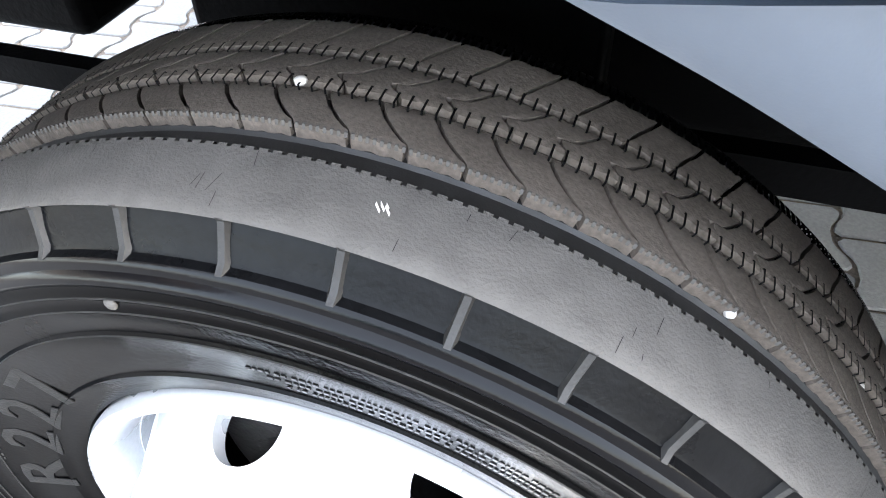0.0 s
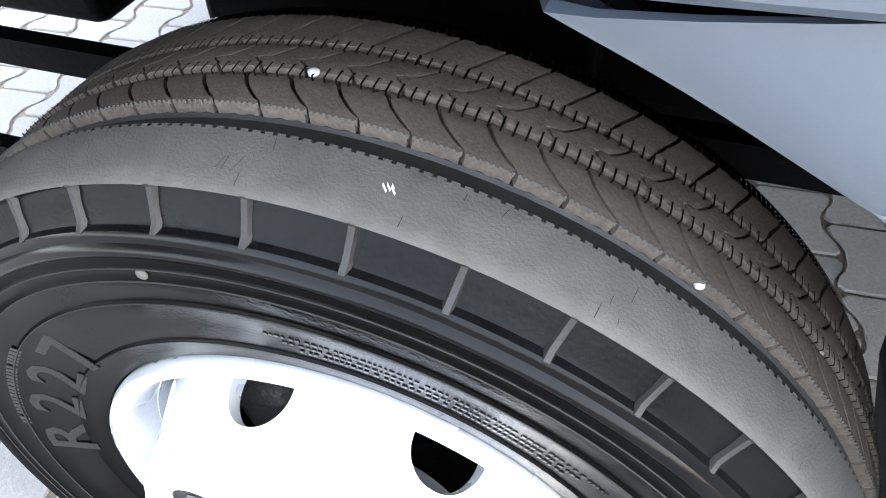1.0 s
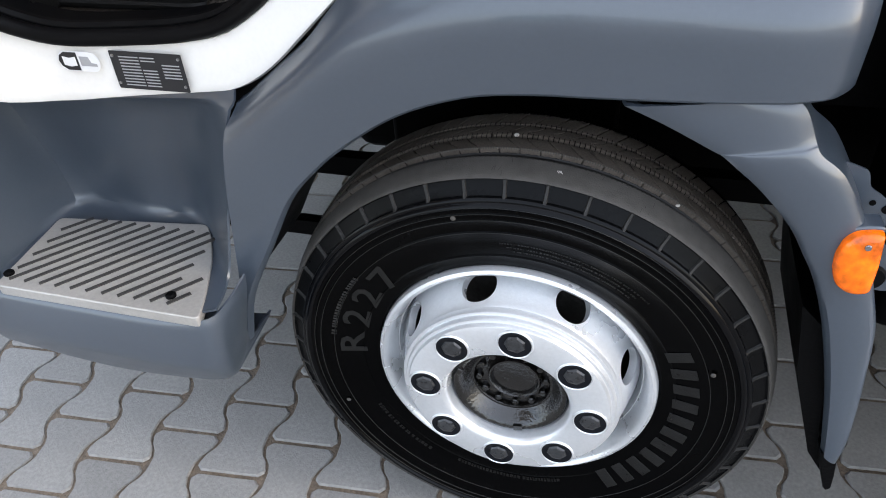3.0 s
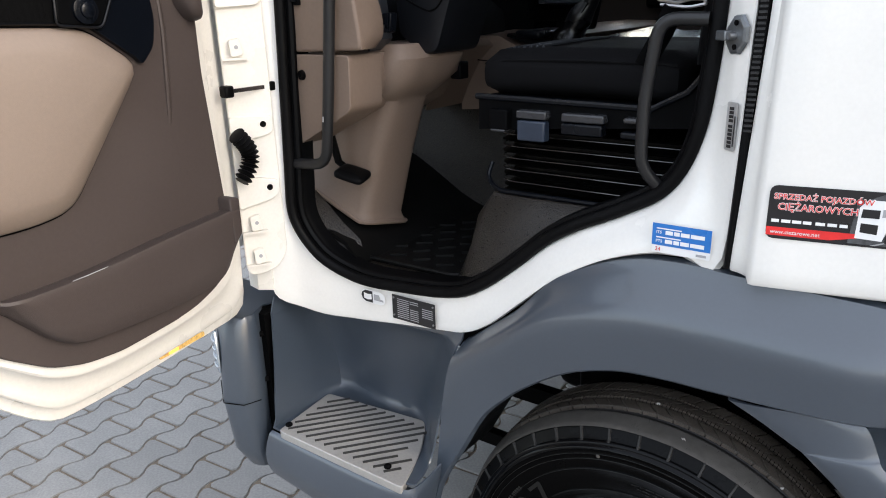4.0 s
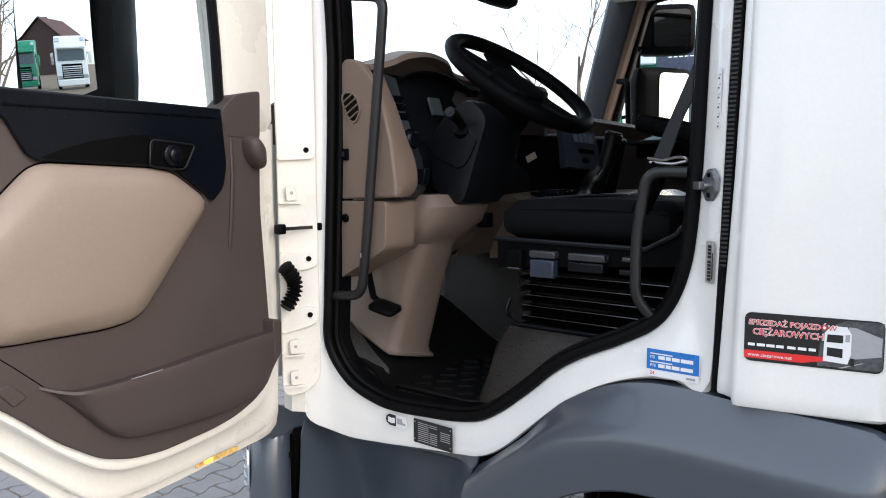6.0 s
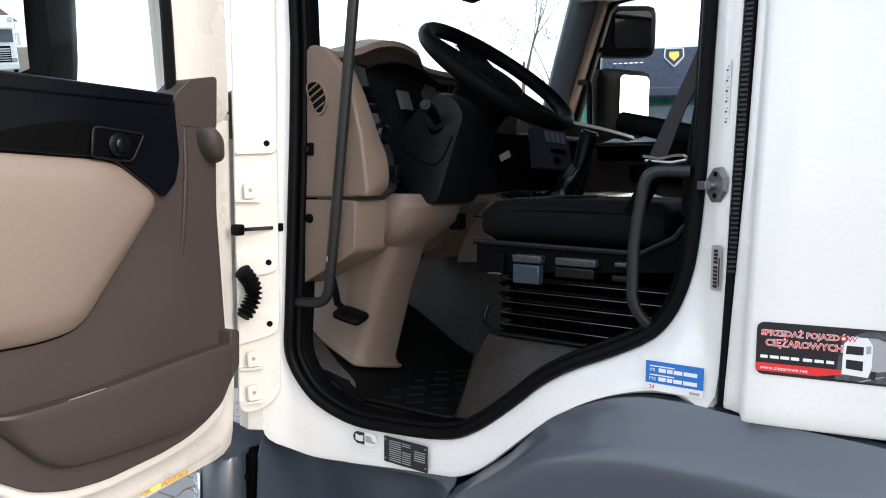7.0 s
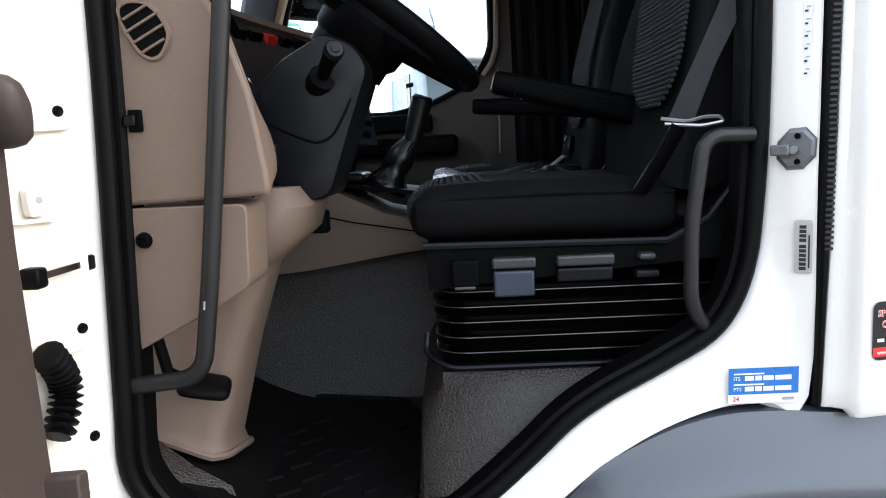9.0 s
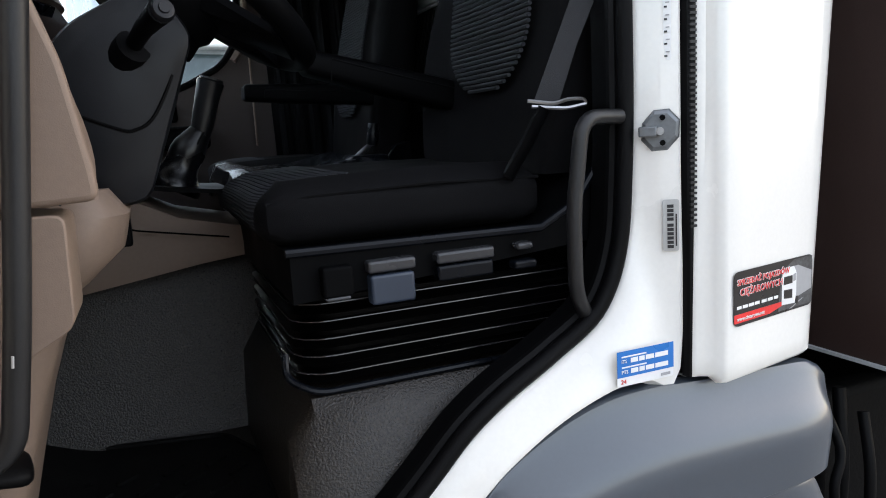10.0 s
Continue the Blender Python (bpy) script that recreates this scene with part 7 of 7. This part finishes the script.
# holes drawn as black discs for the shade inside them
for x, z, r in ((0.468, 0.785, 0.0065), (0.449, 0.793, 0.004), (0.470, 0.806, 0.003), (0.520, 0.686, 0.0075)):
    part("bracket_hole", tube([(x, 0.0335, z), (x, 0.0345, z)], r, 14), DARK, bk)
tank_rows = []
for x, lo_, hi_, fr in ((0.598, 0.350, 0.440, -0.030), (0.602, 0.335, 0.452, -0.045), (0.615, 0.310, 0.463, -0.056), (0.645, 0.265, 0.470, -0.062), (0.70, 0.215, 0.472, -0.064), (0.80, 0.180, 0.472, -0.064), (1.5, 0.180, 0.472, -0.064)):
    tank_rows.append([(x, -0.012 + v, (lo_ + hi_) / 2 + w) for v, w in rounded(2 * (-0.012 - fr), hi_ - lo_, 0.016, 5)])
part("fuel_tank", loft(tank_rows, closed=True, caps=True), GREY_LIGHT, truck, "pale grey tank with a rounded end")
part("air_fitting", box((0.498, 0.100, 0.772), (0.508, 0.110, 0.788)), surf("orange_red_plug", (0.6, 0.07, 0.02), 0.5), truck, "orange-red pipe plug", smooth=False)


# ---- far-side mirrors ----
for nm, lab, z0, z1, w, turn, rim in (("far_mirror", "black passenger mirror housing", 1.72, 2.045, 0.150, 58, 0.13), ("kerb_mirror", "black wide-angle mirror housing", 2.11, 2.345, 0.135, 30, 0.10)):
    fm = pose(-0.935, 2.22, 0, 0, 0, turn)
    bm = cushion((-w, -0.01, z0), (w, 0.10, z1), 0.03, 0.004, 6)
    bmesh.ops.transform(bm, matrix=fm, verts=bm.verts)
    fh = part(nm, bm, BLACK, truck, lab)
    part("mirror_glass", prism([((u, v + (z0 + z1) / 2)) for u, v in rounded(2 * w - rim, z1 - z0 - 0.06, 0.025, 4)], lambda u, v, d: fm @ Vector((u + rim / 2 - 0.025, -0.0165 - d, v)), 0.003), MIRROR, fh, "clear mirror glass", smooth=False)
part("far_mirror_arm", tube(round_path([(-1.00, 2.06, 2.12), (-1.07, 2.20, 2.12), (-1.07, 2.20, 1.72), (-1.02, 2.06, 1.70)], 0.03, 4), 0.012, 8), BLACK, truck)
part("pillar_handle", tube(round_path([(-1.05, 1.95, 1.96), (-0.98, 1.90, 1.95), (-0.97, 1.90, 1.72), (-1.04, 1.95, 1.68)], 0.03, 4), 0.014, 8), BLACK, truck, "black pillar grab handle")
# hoses and fittings in the shade behind the arch
for pts, r in (([(0.56, 0.12, 1.0), (0.55, 0.10, 0.86), (0.57, 0.12, 0.74), (0.60, 0.16, 0.62)], 0.012), ([(0.52, 0.14, 1.0), (0.53, 0.09, 0.90), (0.50, 0.075, 0.84), (0.51, 0.08, 0.76), (0.56, 0.14, 0.66)], 0.009), ([(0.60, 0.10, 0.95), (0.585, 0.07, 0.84), (0.59, 0.08, 0.70), (0.62, 0.14, 0.60)], 0.010)):
    part("air_hose", tube(smooth_path(pts, 5), r, 10), RUBBER, truck, "black air hose")
b = lathe([(0, -0.02), (0.018, -0.02), (0.022, -0.014), (0.022, 0.02)], 20)
bmesh.ops.translate(b, verts=b.verts, vec=(0.478, 0.05, 0.676))
part("rubber_stop", b, RUBBER, truck)


# ---- the yard round the truck ----
def bare_tree(name, x, y, h, seed, spread=1.0, label="bare leafless tree with fine branches"):
    """A leafless tree: tapered trunk, limbs and twigs in two meshes."""
    rng = random.Random(seed)
    t = thing(name, label, "tree", "bare trees", at=(x, y, 0))
    wood, twig = bmesh.new(), bmesh.new()

    def grow_limb(p, d, length, r, level):
        pts = [p.copy()]
        q, dd = p.copy(), d.copy()
        n = 5 if level < 2 else 4
        for i in range(n):
            dd = (dd + Vector((rng.uniform(-1, 1), rng.uniform(-1, 1), rng.uniform(-0.3, 0.7))) * 0.16).normalized()
            q = q + dd * length / n
            pts.append(q.copy())
        tube(pts, lambda f: max(r * (1 - 0.75 * f), 0.004), 7 if level == 0 else 4, bm=wood if level < 2 else twig)
        if level >= 4:
            return
        for k in range((6, 4, 3, 3)[level]):
            f = rng.uniform(0.35, 1.0) if level else rng.uniform(0.3, 1.0)
            i = min(int(f * n), n - 1)
            base = pts[i].lerp(pts[i + 1], f * n - i)
            side = Vector((rng.uniform(-1, 1), rng.uniform(-1, 1), rng.uniform(0.0, 0.9) * (1 if level < 2 else 0.5))).normalized()
            nd = (dd * 0.55 + side * 0.8 * spread).normalized()
            grow_limb(base, nd, length * rng.uniform(0.45, 0.65), max(r * (1 - 0.7 * f) * 0.6, 0.007), level + 1)

    grow_limb(Vector((0, 0, 0)), Vector((0, 0, 1)), h * 0.62, h * 0.017, 0)
    part("trunk", wood, BARK, t)
    part("twigs", twig, BARK, t)
    return t


BARK = surf("grey_brown_bark", (0.10, 0.08, 0.065), 0.85, var=0.3, scale=4, fine=40, bump=0.5, grain=60)
GREEN = surf("green_lorry_paint", (0.0, 0.20, 0.11), 0.3, var=0.08, bump=0.02, coat=0.4)
NAVY = surf("navy_lorry_panel", (0.012, 0.02, 0.045), 0.3, var=0.1, bump=0.02)
DUSK_GLASS = surf("dark_windscreen", (0.05, 0.075, 0.085), 0.06, var=0.3, bump=0)
LORRY_WHITE = surf("white_lorry_paint", (0.72, 0.76, 0.78), 0.3, var=0.05, bump=0.02, coat=0.3)
ROOF_TILE = surf("red_brown_roof_tile", (0.06, 0.019, 0.017), 0.7, var=0.25, scale=2, bump=0.4, grain=30)
HOUSE_WALL = surf("brown_brick_wall", (0.055, 0.03, 0.026), 0.85, var=0.2, bump=0.4, grain=60)


def far_lorry(name, label, paint, panel, m, crest=False):
    """A tractor unit seen from afar: its own x to its right, y behind its nose, z up."""
    t = thing(name, label, "truck", "parked lorries")
    prof = [(0.0, 0.35), (-0.02, 1.2), (0.02, 1.95), (0.16, 2.85), (0.30, 3.22), (0.62, 3.64), (0.95, 3.72), (2.0, 3.74), (2.15, 0.9), (0.9, 0.9), (0.85, 0.35)]
    o = corners(prof, 0.08, 3)
    rows = []
    for x, d in ((-1.24, 0.06), (-1.20, 0.02), (-1.0, 0.0), (1.0, 0.0), (1.20, 0.02), (1.24, 0.06)):
        rows.append([(x, y + d * (1 if y < 0.6 else 0.2), z - d * (z > 3)) for y, z in o])
    part("cab", loft(rows, closed=True, caps=True), paint, t)
    part("windscreen", thick(loft([[(x, y - 0.06, z) for x in (-1.05, -0.4, 0.4, 1.05)] for y, z in ((0.022, 1.98), (0.09, 2.38), (0.155, 2.72))]), 0.02), DUSK_GLASS, t, "dark windscreen")
    part("sun_visor", box((-1.1, -0.14, 2.78), (1.1, 0.16, 2.94)), panel, t, bevel=0.04)
    hd = part("roof_panel", thick(loft([[(x, y - 0.05, z) for x in (-0.80, 0.0, 0.80)] for y, z in ((0.175, 2.95), (0.30, 3.22), (0.45, 3.43), (0.61, 3.63))]), 0.02), panel, t)
    g = part("grille", box((-0.80, -0.07, 0.75), (0.80, 0.03, 1.75)), BLACK, t, "black grille", bevel=0.03)
    for i in range(6):
        part("grille_slat", box((-0.74, -0.09, 0.84 + i * 0.14), (0.74, -0.06, 0.90 + i * 0.14)), paint if i > 3 else GREY_LIGHT, g, smooth=False)
    part("bumper", box((-1.22, -0.10, 0.28), (1.22, 0.25, 0.70)), paint, t, bevel=0.06)
    for s in (-1, 1):
        part("headlight", box((s * 1.0 - 0.2, -0.085, 0.75), (s * 1.0 + 0.2, 0.05, 1.0)), LENS, t, "clear headlight", bevel=0.03)
        part("roof_light", box((-0.17, -0.03, -0.17), (0.17, 0.03, 0.17), m=pose(s * 1.0, 0.40, 3.42, -38, 0, -s * 6)), LENS, t, "clear roof spotlight", bevel=0.04)
        mr = part("mirror", cushion((s * 1.48 - 0.12, 0.10, 1.75), (s * 1.48 + 0.12, 0.30, 2.55), 0.05, 0.0, 4), paint if s < 0 else STEEL, t)
        part("mirror_bracket", tube([(s * 1.2, 0.2, 2.5), (s * 1.45, 0.2, 2.45)], 0.03, 6), BLACK, mr)
        part("side_window", box((s * 1.235, 0.35, 1.95), (s * 1.255, 1.15, 2.65)), DUSK_GLASS, t, bevel=0.01)
        w = part("wheel", lathe([(0.0, -0.14), (0.28, -0.15), (0.34, -0.17), (0.5, -0.15), (0.52, -0.05), (0.52, 0.15), (0.3, 0.16)], 32), TYRE_SIDE, t)
        w.matrix_local = pose(s * 1.12, 1.45, 0.52, 0, 0, 90)
    if crest:
        sh = corners([(-0.16, 0.2), (0.16, 0.2), (0.17, 0.0), (0.0, -0.22), (-0.17, 0.0)], 0.03, 3)
        cm_ = pose(0.40, 0.44, 3.43, 52, 0, 0)
        for k, mt, w in ((1.0, LENS, 0.055), (0.86, BLACK_INK, 0.062), (0.5, surf("gold_crest", (0.6, 0.42, 0.1), 0.4, bump=0), 0.07)):
            part("crest", prism([(u * k, v * k) for u, v in sh], lambda u, v, z: cm_ @ Vector((u, v, z)), w), mt, t, smooth=False)
        for j, (z, n) in enumerate(((0.06, 7), (-0.06, 6))):
            for i in range(n):
                part("emblem_bar", box((-0.62 + i * 0.09, z - 0.02, 0.0), (-0.56 + i * 0.09, z + 0.02, 0.03), m=pose(0.0, 0.44, 3.43, 52, 0, 0)), WHITE_STICKER, t, smooth=False)
    t.matrix_world = m
    return t


far_lorry("green_lorry", "green and navy lorry parked beyond the cab", GREEN, NAVY, pose(-3.49, 9.71, 0, 0, 0, 18.6) @ Matrix.Diagonal((0.9, 1, 1, 1)), crest=True)
far_lorry("white_lorry", "pale blue-white lorry parked beyond the passenger window", surf("pale_blue_lorry_paint", (0.50, 0.57, 0.64), 0.3, var=0.06, bump=0.02, coat=0.3), LORRY_WHITE, pose(0.23, 9.0, 0, 0, 0, 16) @ Matrix.Diagonal((0.85, 1, 0.98, 1)))
far_lorry("white_lorry", "white lorry parked before a brick house", LORRY_WHITE, LORRY_WHITE, pose(-0.46, -22.5, 0, 0, 0, 178))
far_lorry("green_lorry", "green lorry parked beside a white one", GREEN, GREEN, pose(-4.75, -25, 0, 0, 0, 180))


def gable_house(name, label, x, y, w, d, h, ridge, turn, lived=True):
    t = thing(name, label, "house")
    part("wall", prism([(-w / 2, 0), (w / 2, 0), (w / 2, h), (0, h + ridge * 0.96), (-w / 2, h)], lambda u, v, q: (u, q - d / 2, v), d), HOUSE_WALL, t, smooth=False)
    for s in (-1, 1):
        part("roof", thick(loft([[(s * (w / 2 + 0.5), q, h - 0.4 * ridge / w * 1.2), (0, q, h + ridge)] for q in (-d / 2 - 0.5, d / 2 + 0.5)]), 0.15), ROOF_TILE, t)
    if lived:
        part("chimney", box((w * 0.12, -0.3, h + ridge * 0.4), (w * 0.12 + 0.6, 0.3, h + ridge + 0.7)), HOUSE_WALL, t, smooth=False)
    for i in (1,) if lived else ():
        for zz in (1.2,):
            wn_ = part("window", box((i * w * 0.22 - 0.55, -d / 2 - 0.04, zz), (i * w * 0.22 + 0.55, -d / 2 + 0.02, zz + 1.3)), LORRY_WHITE, t, smooth=False)
            part("pane", box((i * w * 0.22 - 0.47, -d / 2 - 0.05, zz + 0.08), (i * w * 0.22 + 0.47, -d / 2 - 0.03, zz + 1.22)), DUSK_GLASS, wn_, smooth=False)
    t.matrix_world = pose(x, y, 0, 0, 0, turn)
    return t


gable_house("brick_house", "dark brick house with a red-brown tiled roof", -3.2, -68, 12, 10, 6.6, 4.2, 212)
gable_house("wooden_shed", "weathered narrow shed with a dark gable roof", -5.75, 30, 1.7, 5, 3.2, 1.65, 12, lived=False)
low = thing("low_building", "long low building with a red roof", "building")
part("wall", box((-9, -3, 0), (9, 3, 4.2)), HOUSE_WALL, low, smooth=False)
part("roof", prism([(-3.4, 4.1), (3.4, 4.1), (0, 5.4)], lambda u, v, q: (q - 9.3, u, v), 18.6), ROOF_TILE, low, smooth=False)
low.matrix_world = pose(-36, 22, 0, 0, 0, 62)
post = thing("lamp_post", "tall grey steel lamp post", "lamp post", at=(-12.0, 7.05, 0))
part("pole", tube([(0, 0, 0), (0, 0, 4), (0, 0, 9)], lambda f: 0.085 - 0.03 * f, 12), surf("galvanised_post", (0.35, 0.36, 0.36), 0.5, metal=0.4), post)
part("lamp_arm", tube([(0, 0, 8.9), (0.5, -0.3, 9.3), (1.2, -0.7, 9.4)], 0.03, 8), GREY_LIGHT, post)
for i, (az, dist, h) in enumerate(((-28, 19, 8), (-71, 18, 8.5), (-76, 22, 10), (-9.4, 34, 8))):
    bare_tree("bare_tree", 0.3 + dist * math.sin(radians(az)), -1.2 + dist * math.cos(radians(az)), h, i + 3)


# ---- pavers: interlocking blocks with straight ends and waved sides ----
PW, PL, PA, TURN5 = 0.138, 0.200, 0.0135, radians(5.0)


def paver_outline():
    j = 0.0042
    w, l = PW / 2 - j, PL / 2 - j
    o = [(-w - PA, -l), (w + PA, -l), (w + PA, -l + 0.030), (w - PA, -0.030), (w - PA, 0.030), (w + PA, l - 0.030), (w + PA, l), (-w - PA, l), (-w - PA, l - 0.030), (-w + PA, 0.030), (-w + PA, -0.030), (-w - PA, -l + 0.030)]
    return corners(o, 0.011, 1)


def paver_verts(dz=0.0):
    o = paver_outline()
    top = [(u * 0.955, v * 0.97, dz) for u, v in o]
    mid_ = [(u, v, dz - 0.004) for u, v in o]
    foot = [(u, v, -0.014) for u, v in o]
    k = len(o)
    faces = [tuple(range(k))]
    for a in (0, k):
        faces += [(a + (i + 1) % k, a + i, a + k + i, a + k + (i + 1) % k) for i in range(k)]
    return top + mid_ + foot, faces


def paver_place(i, r):
    return i * PW, r * PL + (PL / 2 if i % 2 else 0.0)


pv, pf = paver_verts()
pm = bpy.data.meshes.new("paver")
pm.from_pydata(pv, [], pf)
pm.materials.append(PAVER)
rng = random.Random(5)
X0, Y0 = 0.47, 0.14
loose_v, loose_f = [], []
count = 0
cs5, sn5 = math.cos(TURN5), math.sin(TURN5)
for i in range(-80, 60):
    for r in range(-36, 60):
        u, v = paver_place(i, r)
        x, y = X0 + cs5 * u - sn5 * v, Y0 + sn5 * u + cs5 * v
        if not (-9.5 < x < 5 and -5 < y < 10):
            continue
        dz, rot = rng.uniform(-0.0015, 0.0), rng.gauss(0, 0.6)
        if -1.95 < x < 1.15 and -0.35 < y < 2.0 and count < 300:
            o = new("paver", pm)
            o.parent = ground
            o.matrix_local = pose(x, y, dz, rng.gauss(0, 0.25), rng.gauss(0, 0.25), math.degrees(TURN5) + rot)
            count += 1
        else:
            k = len(loose_v)
            c_, s_ = math.cos(TURN5 + radians(rot)), math.sin(TURN5 + radians(rot))
            loose_v += [(x + c_ * a - s_ * b, y + s_ * a + c_ * b, z + dz) for a, b, z in pv]
            loose_f += [tuple(q + k for q in f) for f in pf]
lm = bpy.data.meshes.new("pavers")
lm.from_pydata(loose_v, [], loose_f)
lm.materials.append(PAVER)
rest = new("pavers", lm)
rest.parent = ground
tagged(rest, kind="stuff")
